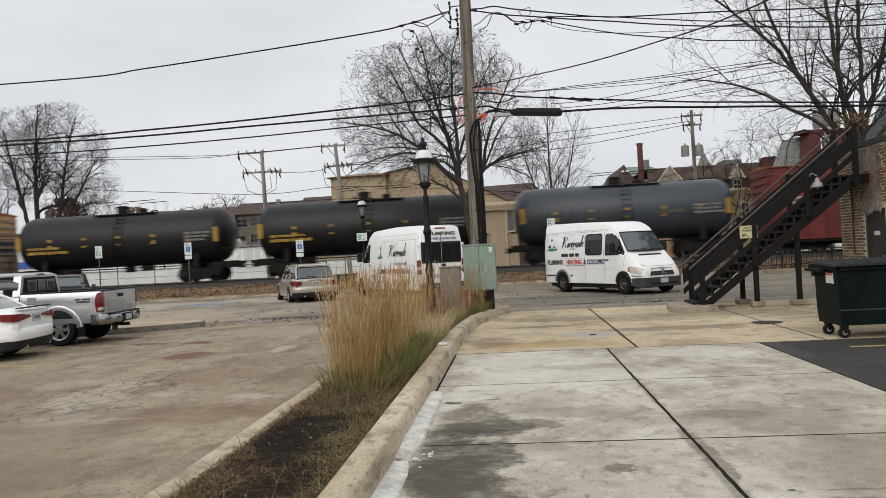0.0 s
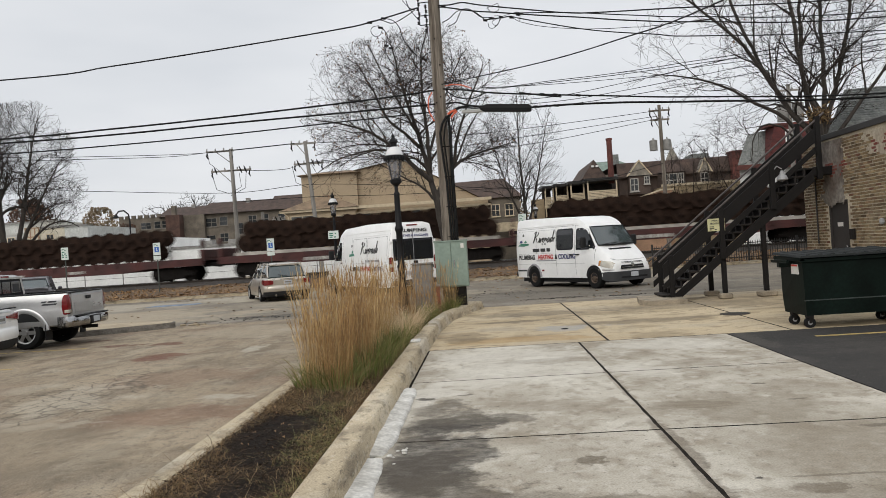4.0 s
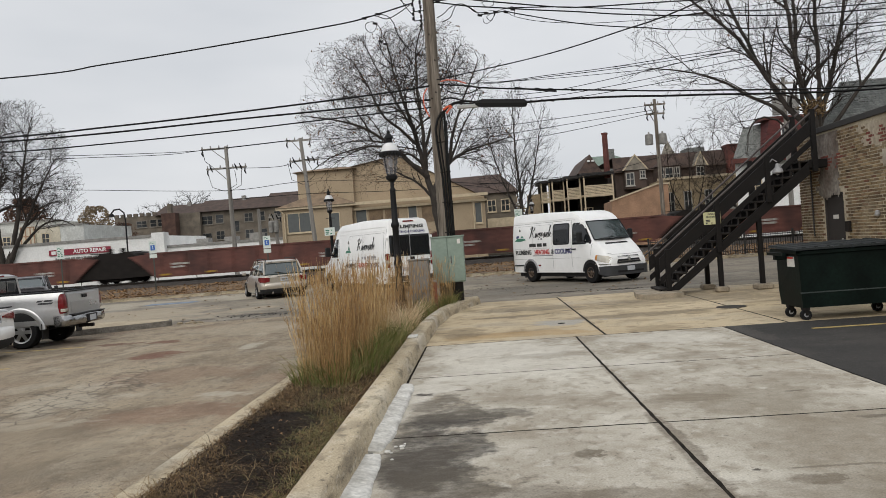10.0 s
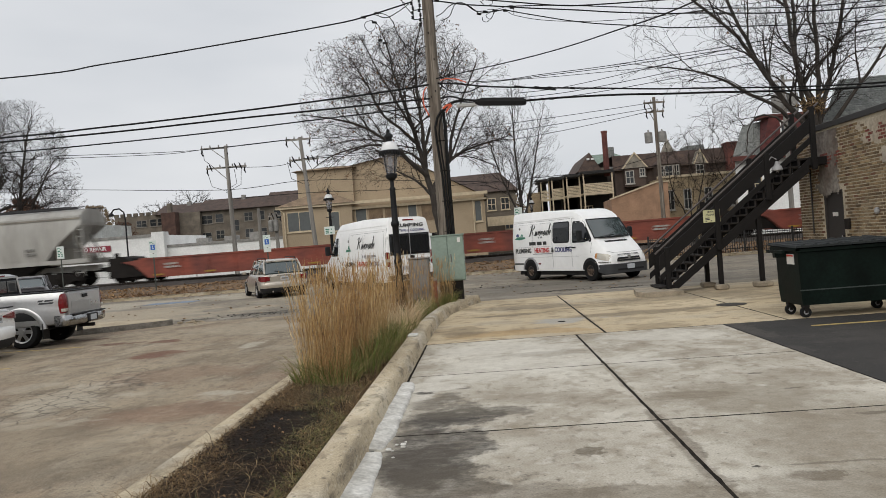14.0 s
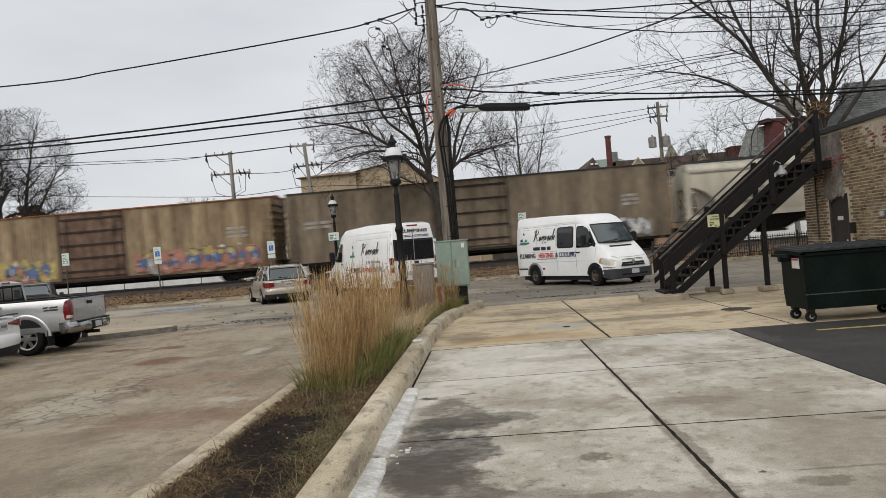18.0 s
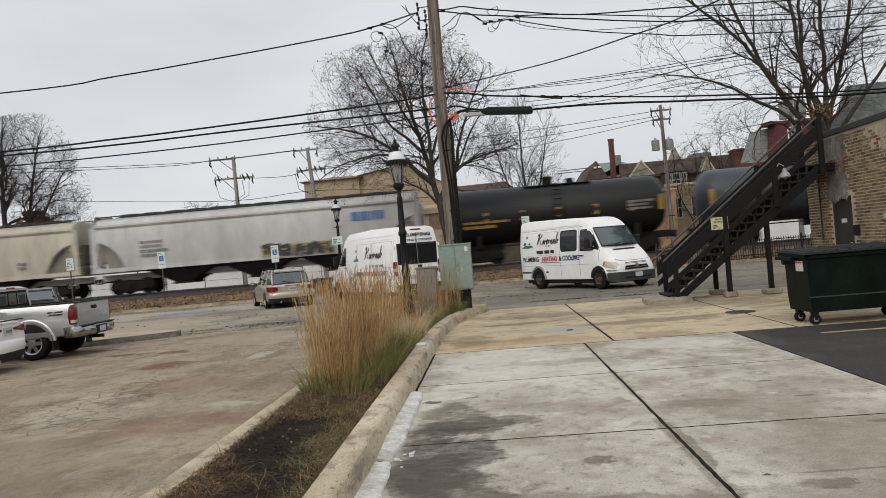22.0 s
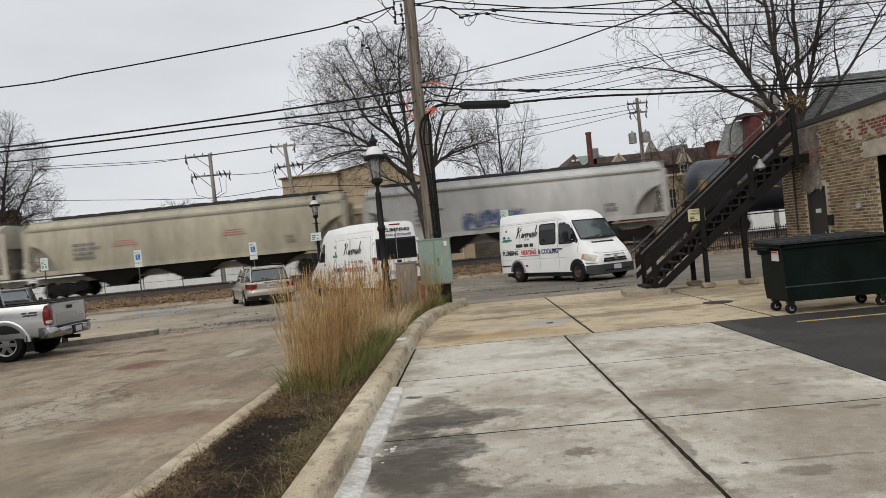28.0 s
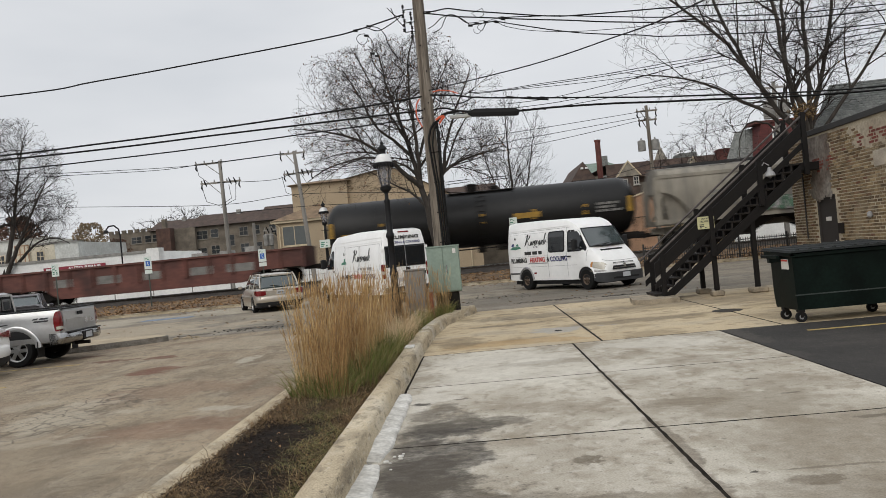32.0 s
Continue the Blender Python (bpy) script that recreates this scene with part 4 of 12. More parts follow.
    for k in range(n):
        blob(rng.uniform(x0, x1), z0 + h * rng.uniform(0.05, 0.95), rng.uniform(0.04, 0.15), h * rng.uniform(0.03, 0.09), rng.randrange(len(mats)), 7)
    part("graffiti", s, mats, parent, "sprayed graffiti in many colours")


def car_base(right, left, name, label):
    half = (right - left) / 2
    car = thing(name, pose((right + left) / 2, TRACK_Y, RAIL_Z), label, "rail car", "freight train")
    CARS.append(car)
    return car, half


def tank_car(right, left, paint, label, seed, long_tank=False):
    rng = random.Random(seed)
    car, h = car_base(right, left, "tank_car", label)
    r, zc = 1.6, 2.72
    rings = []
    for x, k in ((-h, 0.05), (-h + 0.06, 0.4), (-h + 0.2, 0.68), (-h + 0.42, 0.87), (-h + 0.68, 0.97), (-h + 0.9, 1.0), (-h * 0.34, 1.0), (-h * 0.33, 1.003), (h * 0.33, 1.003), (h * 0.34, 1.0), (h - 0.9, 1.0), (h - 0.68, 0.97), (h - 0.42, 0.87), (h - 0.2, 0.68), (h - 0.06, 0.4), (h, 0.05)):
        rings.append([(x, r * k * math.cos(2 * math.pi * i / 40), zc + r * k * math.sin(2 * math.pi * i / 40)) for i in range(40)])
    part("tank_shell", Shape().loft(rings), paint, car, smooth=50)
    for x in (-h * 0.66, h * 0.66, -h * 0.33, h * 0.33):
        rr = [[(x + d, (r + 0.012) * math.cos(2 * math.pi * i / 40), zc + (r + 0.012) * math.sin(2 * math.pi * i / 40)) for i in range(40)] for d in (-0.05, 0.05)]
        part("weld_band", Shape().loft(rr), paint, car, smooth=50)
    dx = -0.3
    s = Shape().lathe(dx, 0, [(0.34, zc + r - 0.08), (0.34, zc + r + 0.32), (0.38, zc + r + 0.34), (0.38, zc + r + 0.4), (0.1, zc + r + 0.46)], 16)
    part("dome", s, M_TRUCK, car, smooth=40)
    s = Shape().lathe(dx + 1.3, 0, [(0.26, zc + r - 0.08), (0.26, zc + r + 0.2), (0.12, zc + r + 0.26)], 14)
    part("vent_dome", s, M_TRUCK, car, smooth=40)
    s = Shape()
    for y in (-0.62, 0.62):
        s.box(dx - 1.4, dx + 2.4, y - 0.16, y + 0.16, zc + r - 0.12, zc + r - 0.07)
    part("walkway", s, M_TRUCK, car)
    for y in (-0.78, 0.78):
        for x0, x1 in ((dx - 1.4, dx - 0.1), (dx + 0.7, dx + 2.4)):
            part("guard_rail", Shape().tube([(x0, y, zc + r - 0.15), (x0, y, zc + r + 0.62), (x1, y, zc + r + 0.66), (x1, y, zc + r - 0.15)], 0.025, 5), M_TRUCK, car)
    lad = Shape()
    for sgn in (-1, 1):
        pts = [(zc + r * math.sin(a), sgn * (r + 0.06) * math.cos(a)) for a in [math.radians(d) for d in range(-60, 86, 12)]]
        for x in (dx + 0.2, dx + 0.65):
            lad.tube([(x, y, z) for z, y in pts], 0.022, 5)
        for z, y in pts:
            lad.tube([(dx + 0.2, y, z), (dx + 0.65, y, z)], 0.016, 4)
    part("ladder", lad, M_TRUCK, car)
    for sgn in (-1, 1):
        s = Shape()
        a, b = sorted((sgn * (h - 3.3), sgn * (h + 0.15)))
        s.box(a, b, -0.35, 0.35, 0.75, 1.15, 0.03)
        s.prism([(-1.35, 0.95), (1.35, 0.95), (1.1, 2.2), (-1.1, 2.2)], sgn * (h - 1.9) - 0.12, sgn * (h - 1.9) + 0.12, "x")
        for y in (-1.38, 1.3):
            a, b = sorted((sgn * (h - 0.9), sgn * (h + 0.25)))
            s.box(a, b, y, y + 0.08, 0.95, 1.1)
            s.tube([(sgn * (h + 0.2), y, 0.6), (sgn * (h + 0.2), y, 1.9)], 0.025, 5)
            s.tube([(sgn * (h - 0.25), y, 0.6), (sgn * (h - 0.25), y, 1.9)], 0.025, 5)
            s.tube([(sgn * (h - 0.25), y, 1.9), (sgn * (h + 0.2), y, 1.9)], 0.025, 5)
        part("stub_sill", s, M_TRUCK, car)
    s = Shape().box(-0.25, 0.25, -0.2, 0.2, 0.75, 1.2, 0.04).tube([(-h + 3, -1.2, 1.0), (h - 3, -1.2, 1.0)], 0.035, 5)
    s.box(0.9, 1.6, -0.5, -0.1, 0.8, 1.15, 0.04)
    part("outlet_valve", s, M_TRUCK, car)

    def on_shell(z):
        return -math.sqrt(max(0.01, r * r - (z - zc) ** 2)) - 0.012
    for x in (-h + 0.5, -h * 0.62, -h * 0.3, h * 0.02, h * 0.34, h * 0.66, h - 0.55):
        z0, hh = (2.35, 0.55) if abs(x) < h - 1 else (2.3, 0.85)
        s = Shape()
        s.add([(x - 0.13, on_shell(z0) - 0.006, z0), (x + 0.13, on_shell(z0) - 0.006, z0), (x + 0.13, on_shell(z0 + hh) - 0.006, z0 + hh), (x - 0.13, on_shell(z0 + hh) - 0.006, z0 + hh)], [(0, 1, 2, 3)])
        part("reflector", s, M_MARK_Y, car)
    if paint is M_TANK:
        part("stencil", bars(-h + 1.1, 2.05, 2.6, 0.55, 2, on_shell(2.3) - 0.01, rng), M_MARK_Y, car)
    else:
        part("stencil", bars(h - 4.4, 2.5, 1.5, 0.3, 1, on_shell(2.65) - 0.01, rng), M_MARK_DIM, car)
    s = bars(h - 2.4, 2.4, 1.6, 0.6, 3, on_shell(2.6) - 0.01, rng)
    part("stencil", s, M_MARK_G, car)
    if long_tank:
        part("warning_panel", Shape().box(1.9, 3.4, on_shell(2.6) - 0.02, on_shell(2.6), 2.45, 2.75), M_MARK_Y, car)
    truck(car, -h + 1.9), truck(car, h - 1.9)
    couplers(car, h)
    return car


def hopper_car(right, left, paint, label, seed, tag=None, graf=None, pockets=3, open_end=False):
    rng = random.Random(seed)
    car, h = car_base(right, left, "hopper_car", label)
    body = M_HOP[paint]
    sec = [(1.45, 1.4), (1.52, 1.9), (1.57, 2.5), (1.58, 3.0), (1.55, 3.5), (1.47, 3.95), (1.42, 4.06), (1.2, 4.32), (0.7, 4.5)]

    def half_w(z):
        for (w0, z0), (w1, z1) in zip(sec, sec[1:]):
            if z <= z1:
                return w0 + (w1 - w0) * (z - z0) / (z1 - z0)
        return sec[-1][0]
    rings = []
    cut = [(0.32 + 1.7 * u, 1.4 + 1.75 * (1 - u ** 1.7) ** (1 / 1.7)) for u in (0, 0.15, 0.32, 0.5, 0.66, 0.8, 0.9, 0.97, 1.0)]
    if open_end:
        cut = [(0.25, 3.75), (0.3, 3.55), (0.9, 3.1), (1.6, 2.55), (2.2, 1.95), (2.6, 1.4)]
    ends = [(d - h, z) for d, z in cut]
    for x, zb in ends + [(-h * 0.3, 1.4), (h * 0.3, 1.4)] + [(-x, z) for x, z in reversed(ends)]:
        one = []
        for w, z in sec:
            zz = max(z, zb + (z - 1.4) * 0.02)
            one.append((half_w(zz), zz))
        rings.append([(x, -w, z) for w, z in one] + [(x, w, z) for w, z in reversed(one)])
    part("hopper_body", Shape().loft(rings), body, car, smooth=35)
    s = Shape()
    for y in (-1.5, 1.42):
        s.box(-h, h, y, y + 0.08, 1.36, 1.6)
        s.box(-h + 0.3, h - 0.3, y * 1.005, y * 1.005 + 0.05, 3.99, 4.08)
    s.box(-h, h, -0.25, 0.25, 0.85, 1.2)
    part("side_sill", s, body, car)
    part("eave_groove", Shape().box(-h + 0.32, h - 0.32, -1.53, -1.46, 3.9, 3.985), M_HOP["dark"], car)
    n = 9
    for k in range(1, n):
        x = -h + 2 * h * k / n
        s = Shape()
        for z, zz in ((1.62, 2.1), (2.1, 2.6), (2.6, 3.1), (3.1, 3.5), (3.5, 3.9)):
            s.box(x - 0.018, x + 0.018, -half_w((z + zz) / 2) - 0.012, -half_w((z + zz) / 2) + 0.02, z, zz)
        part("panel_seam", s, body, car)
    s = Shape().box(-h + 1.2, h - 1.2, -0.32, 0.32, 4.48, 4.66, 0.03)
    part("hatch_trough", s, M_DARKROOF, car)
    x = -h + 1.4
    while x < h - 1.6:
        s = Shape().box(x, x + 1.0, -0.36, 0.36, 4.66, 4.72)
        s.box(x + 0.45, x + 0.55, -0.5, 0.5, 4.5, 4.7)
        part("hatch_cover", s, M_DARKROOF, car)
        x += 1.35
    s = Shape()
    for y in (-1.0, 0.86):
        s.box(-h + 0.2, h - 0.2, y, y + 0.14, 4.58, 4.63)
    part("running_board", s, M_DARKROOF, car)
    for k in range(pockets):
        cx = (k - (pockets - 1) / 2) * (2 * h - 6.4) / pockets * 1.06
        w = (2 * h - 6.2) / pockets / 2
        s = Shape()
        s.loft([[(cx - w, -1.4, 1.42), (cx + w, -1.4, 1.42), (cx + w, 1.4, 1.42), (cx - w, 1.4, 1.42)], [(cx - 0.5, -0.8, 0.5), (cx + 0.5, -0.8, 0.5), (cx + 0.5, 0.8, 0.5), (cx - 0.5, 0.8, 0.5)]])
        s.box(cx - 0.6, cx + 0.6, -0.9, 0.9, 0.4, 0.52)
        # pockets near-black: the underside's shade is put into their colour
        part("discharge_pocket", s, M_TRUCK, car)
    for sgn in (-1, 1):
        e = sgn * (h - 0.12)
        s = ladder(e - sgn * 0.32, -1.5, 0.6, 4.3)
        s.moved(Matrix(), ladder(e, -1.0, 1.2, 4.5, across="y"))
        part("ladder", s, body, car)
        s = Shape()
        a, b = sorted((sgn * (h - 2.3), sgn * h))
        s.box(a, b, -1.4, 1.4, 1.3, 1.36)
        s.tube([(sgn * (h - 0.2), -0.9, 1.36), (sgn * (h - 1.0), -0.9, 3.1)], 0.06, 6)
        s.tube([(sgn * (h - 0.2), 0.9, 1.36), (sgn * (h - 1.0), 0.9, 3.1)], 0.06, 6)
        s.box(*sorted((sgn * (h - 1.9), sgn * (h - 1.8))), -1.35, 1.35, 1.36, 2.3)
        s.cyl((sgn * (h - 0.6), -0.3, 1.7), (sgn * (h - 0.6), 0.5, 1.7), 0.25, seg=10)
        # dark prism fills the end opening; its colour carries the shade there
        if not open_end:
            s.prism([(sgn * (h - 2.3), 1.36), (sgn * (h - 0.9), 1.36), (sgn * (h - 0.45), 3.12), (sgn * (h - 1.4), 3.12)], -1.2, 1.2)
        part("end_platform", s, M_HOP["dark"], car)
        if open_end:
            part("corner_post", Shape().box(*sorted((sgn * (h - 0.3), sgn * (h - 0.2))), -1.46, -1.36, 1.36, 3.8), body, car)
        else:
            for y0 in (-1.5, 1.42):
                part("end_plate", Shape().prism([(sgn * (h - 0.05), 1.36), (sgn * (h - 0.05), 4.0), (sgn * (h - 0.34), 4.0), (sgn * (h - 0.5), 3.1), (sgn * (h - 0.38), 2.6), (sgn * (h - 0.36), 1.36)], y0, y0 + 0.08), body, car)
    y = -1.6
    part("stencil", bars(-h + 3.0, 2.1, 1.6, 1.0, 4, y, rng), M_MARK_G, car)
    part("stencil", bars(h - 3.6, 1.95, 0.7, 0.5, 2, y, rng), M_MARK_G, car)
    if tag == "red":
        for cx in (-h + 6, h - 6.5):
            s = Shape()
            for k, w in enumerate((0.9, 1.2, 1.3)):
                s.box(cx - w * 0.55, cx + w * 0.55, -1.6, -1.58, 2.9 - 0.13 * k, 2.96 - 0.13 * k)
            part("stencil", s, M_MARK_R, car)
    if tag == "blue":
        part("logo", bars(h - 3.9, 3.1, 2.45, 0.8, 1, -1.61, rng), M_MARK_B, car, "blue block logo")
    if graf:
        graffiti(car, *graf[:4], -1.6, graf[4], seed, graf[5])
    truck(car, -h + 2.0), truck(car, h - 2.0)
    couplers(car, h)
    return car


def box_car(right, left, scheme, label, seed, graf=()):
    rng = random.Random(seed)
    car, h = car_base(right, left, "box_car", label)
    z0, z1, w = 0.68, 4.62, 1.5
    up, mid, low, door, roof = scheme
    d0, d1 = -h * 0.21, h * 0.17
    for a, b in ((-h, d0), (d1, h)):
        for za, zb, mt in ((3.2, z1, up), (2.35, 3.2, mid), (z0, 2.35, low)):
            s = Shape().box(a, b, -w, w, za, zb)
            part("side_panel", s, mt, car)
        n = max(3, round((b - a) / 0.95))
        for k in range(n + 1):
            x = a + (b - a) * k / n
            x = min(max(x, a + 0.05), b - 0.05)
            s = Shape()
            s.box(x - 0.05, x + 0.05, -w - 0.07, -w, 3.2, z1 - 0.05)
            s.slot = 1
            s.box(x - 0.05, x + 0.05, -w - 0.07, -w, 2.35, 3.2)
            s.slot = 2
            s.box(x - 0.05, x + 0.05, -w - 0.07, -w, z0 + 0.2, 2.35)
            part("rib", s, [up, mid, low], car)
    part("door_frame", Shape().box(d0, d1, -w + 0.02, w - 0.02, z0, z1), door, car)
    s = Shape()
    dd0, dd1 = d0 + 0.12, d1 - 0.12
    s.box(dd0, dd1, -w - 0.09, -w, z0 + 0.25, z1 - 0.25)
    leaf = part("sliding_door", s, door, car)
    for k in range(5):
        z = z0 + 0.55 + k * 0.75
        part("door_rib", Shape().box(dd0, dd1, -w - 0.16, -w - 0.09, z, z + 0.1), M_DOORRIB, leaf)
    for x in (dd0 + 0.4, dd1 - 0.4):
        part("lock_bar", Shape().tube([(x, -w - 0.19, z0 + 0.2), (x, -w - 0.19, z1 - 0.3)], 0.03, 6), M_DOORRIB, leaf)
    for x in (d0 - 0.02, d1 - 0.1):
        part("door_post", Shape().box(x, x + 0.12, -w - 0.1, -w, z0, z1), M_DOORRIB, car)
    part("door_track", Shape().box(d0 - 1.5, d1 + 1.5, -w - 0.12, -w, z0 - 0.02, z0 + 0.12), M_DOORRIB, car)
    s = Shape().prism([(-w - 0.08, z1), (w + 0.08, z1), (w + 0.08, z1 + 0.06), (0, z1 + 0.2), (-w - 0.08, z1 + 0.06)], -h - 0.03, h + 0.03, "x")
    part("roof", s, roof, car)
    s = Shape().box(-h, h, -w + 0.05, w - 0.05, z0 - 0.15, z0 + 0.05)
    s.prism([(-h + 2.6, z0), (-h + 3.4, 0.35), (h - 3.4, 0.35), (h - 2.6, z0)], -0.3, 0.3)
    part("underframe", s, M_TRUCK, car)
    for sgn in (-1, 1):
        e = sgn * (h - 0.35)
        part("ladder", ladder(e, -w - 0.1, 0.5, 4.4), up, car)
        part("end_rib", _end_ribs(sgn * h, w), low, car)
    part("stencil", bars(-h + 1.0, 2.6, 1.6, 0.5, 2, -w - 0.02, rng), M_MARK_W, car)
    part("stencil", bars(h - 2.6, 2.5, 1.2, 0.7, 3, -w - 0.02, rng), M_MARK_W, car)
    for k, (x0, x1, za, zb, cols, n) in enumerate(graf):
        graffiti(car, x0, x1, za, zb, -w - 0.075, cols, seed + k, n)
    truck(car, -h + 2.1), truck(car, h - 2.1)
    couplers(car, h)
    return car


def _end_ribs(x, w):
    s = Shape()
    for k in range(9):
        z = 1.0 + k * 0.4
        s.box(min(x, x + math.copysign(0.07, x)), max(x, x + math.copysign(0.07, x)), -w + 0.1, w - 0.1, z, z + 0.16)
    return s


def wheelset_shape():
    s = Shape()
    s.moved(Matrix(), wheel_shape(-0.74))
    s.moved(pose(0, 0, 0, 0, 0, 180), wheel_shape(-0.74))
    s.cyl((0, -1.05, 0), (0, 1.05, 0), 0.085, seg=8)
    return s


ME_WHEELSET = wheelset_shape().mesh("wheelset", M_WHEELRUST, 40)


def flat_car(right, left, label, seed, spans, boards=True):
    """A maroon flat car, with a stack of loose wheelsets on it."""
    rng = random.Random(seed)
    car, h = car_base(right, left, "flat_car", label)
    s = Shape().box(-h, h, -1.45, 1.45, 1.12, 1.26)
    part("deck", s, M_FLAT, car)
    s = Shape()
    for y in (-1.5, 1.42):
        s.prism([(-h, 1.22), (-h, 0.85), (-h + 3.4, 0.82), (-h + 4.6, 0.66), (h - 4.6, 0.66), (h - 3.4, 0.82), (h, 0.85), (h, 1.22)], y, y + 0.08)
    part("side_sill", s, M_FLAT, car)
    n = int(2 * h / 1.2)
    for k in range(n + 1):
        x = -h + 0.2 + k * (2 * h - 0.4) / n
        part("stake_pocket", Shape().box(x - 0.06, x + 0.06, -1.58, -1.5, 1.0, 1.24), M_FLAT, car)
    part("stencil", bars(-3.5, 0.75, 3.0, 0.3, 1, -1.51, rng), M_MARK_W, car)
    part("stencil", bars(1.5, 0.8, 1.2, 0.25, 1, -1.51, rng), M_MARK_W, car)
    for sgn in (-1, 1):
        s = Shape()
        s.box(*sorted((sgn * (h - 0.2), sgn * h)), -1.45, 1.45, 1.26, 1.75, 0.02)
        s.tube([(sgn * (h - 0.1), -1.2, 1.7), (sgn * (h - 0.1), -1.2, 2.3)], 0.03, 5)
        s.cyl((sgn * (h - 0.02), -1.2, 2.1), (sgn * (h - 0.12), -1.2, 2.1), 0.25, seg=12)
        part("end_stop", s, M_FLAT, car)
    truck(car, -h + 2.0), truck(car, h - 2.0)
    couplers(car, h)
    load = thing("wheelset_stack", car.matrix_basis.copy(), "rusty loose rail wheelsets stacked two high on a flat car", "load", "freight train")
    CARS.append(load)
    if boards:
        s = Shape()
        for y in (-1.3, -0.6, 0.6, 1.1):
            s.box(-h + 0.9, h - 0.9, y, y + 0.18, 1.26, 1.44)
        part("blocking_board", s, M_BOARDS, load)
    base = 1.26 + (0.18 if boards else 0.0)
    for a, b in spans:
        k, x = 0, a + 0.5
        while x < b - 0.45:
            part("wheelset", ME_WHEELSET, None, load, m=pose(x, 0.17 * (k % 2), base + 0.49))
            if x + 0.4 < b - 0.4:
                part("wheelset", ME_WHEELSET, None, load, m=pose(x + 0.36, -0.15 * (k % 2), base + 0.49 + 0.8 + 0.06 * math.sin(k * 1.7)))
            x += 0.71
            k += 1
    return car


def well_car(right, left, paint, label, seed, first, last, top=1.3):
    """One platform of an articulated well car, empty."""
    rng = random.Random(seed)
    car, h = car_base(right, left, "well_car", label)
    for y in (-1.5, 1.4):
        s = Shape().prism([(-h + 0.9, top - 0.12), (-h + 1.6, 0.95), (-h + 2.4, 0.2), (h - 2.4, 0.2), (h - 1.6, 0.95), (h - 0.9, top - 0.12), (h - 2.2, top), (-h + 2.2, top)], y, y + 0.1)
        part("side_sill", s, paint, car)
        s = Shape().box(-h + 2.2, h - 2.2, y - 0.05, y + 0.15, top - 0.06, top + 0.03)
        part("top_chord", s, paint, car)
    n = 9
    for k in range(n):
        x = -h + 2.8 + k * (2 * h - 5.6) / (n - 1)
        part("stiffener", Shape().box(x - 0.05, x + 0.05, -1.56, -1.5, 0.25, top - 0.06), paint, car)
    for k in range(6):
        x = -h + 3 + k * (2 * h - 6) / 5
        part("cross_bearer", Shape().box(x - 0.15, x + 0.15, -1.4, 1.4, 0.2, 0.32), M_TRUCK, car)
    for sgn in (-1, 1):
        s = Shape()
        a, b = sorted((sgn * (h - 2.2), sgn * (h - 0.05)))
        s.box(a, b, -1.25, 1.25, 0.85, 1.15, 0.03)
        s.prism([(-1.45, 0.95), (1.45, 0.95), (1.2, top + 0.06), (-1.2, top + 0.06)], sgn * (h - 1.9) - 0.1, sgn * (h - 1.9) + 0.1, "x")
        end = part("end_platform", s, paint, car)
        s = Shape().box(*sorted((sgn * (h - 1.3), sgn * (h - 0.6))), -0.9, -0.2, 1.15, top + 0.12, 0.05)
        s.tube([(sgn * (h - 0.4), -1.1, 1.1), (sgn * (h - 0.4), -1.1, top + 0.2), (sgn * (h - 1.6), -1.1, top + 0.2)], 0.025, 5)
        part("brake_gear", s, M_TRUCK, end, "dark brake gear")
        s = Shape().prism([(sgn * (h - 2.7), 0.35), (sgn * h, 0.3), (sgn * h, top + 0.14), (sgn * (h - 0.9), top + 0.2), (sgn * (h - 1.4), top - 0.1), (sgn * (h - 2.0), 0.9)], -1.32, 1.32)
        s.box(*sorted((sgn * (h - 0.5), sgn * (h - 0.25))), -1.1, -0.9, top + 0.1, top + 0.45, 0.02)
        part("bolster", s, M_TRUCK, car, "grimy dark bolster and end casting")
    part("stencil", bars(-h + 3.4, 0.7, 1.0, 0.35, 2, -1.57, rng), M_MARK_W, car)
    part("stencil", bars(h - 4.6, 0.7, 1.1, 0.32, 2, -1.57, rng), M_MARK_W, car)
    for k in range(5):
        x = -h + 3.0 + k * (2 * h - 6.0) / 4
        part("reflector", Shape().box(x - 0.28, x + 0.28, -1.575, -1.56, 0.3, 0.4), M_MARK_Y, car, "yellow reflector strip")
    truck(car, h - 0.1 if not first else h - 1.3)
    if last:
        truck(car, -h + 1.3)
    if first or last:
        couplers(car, h)
    return car


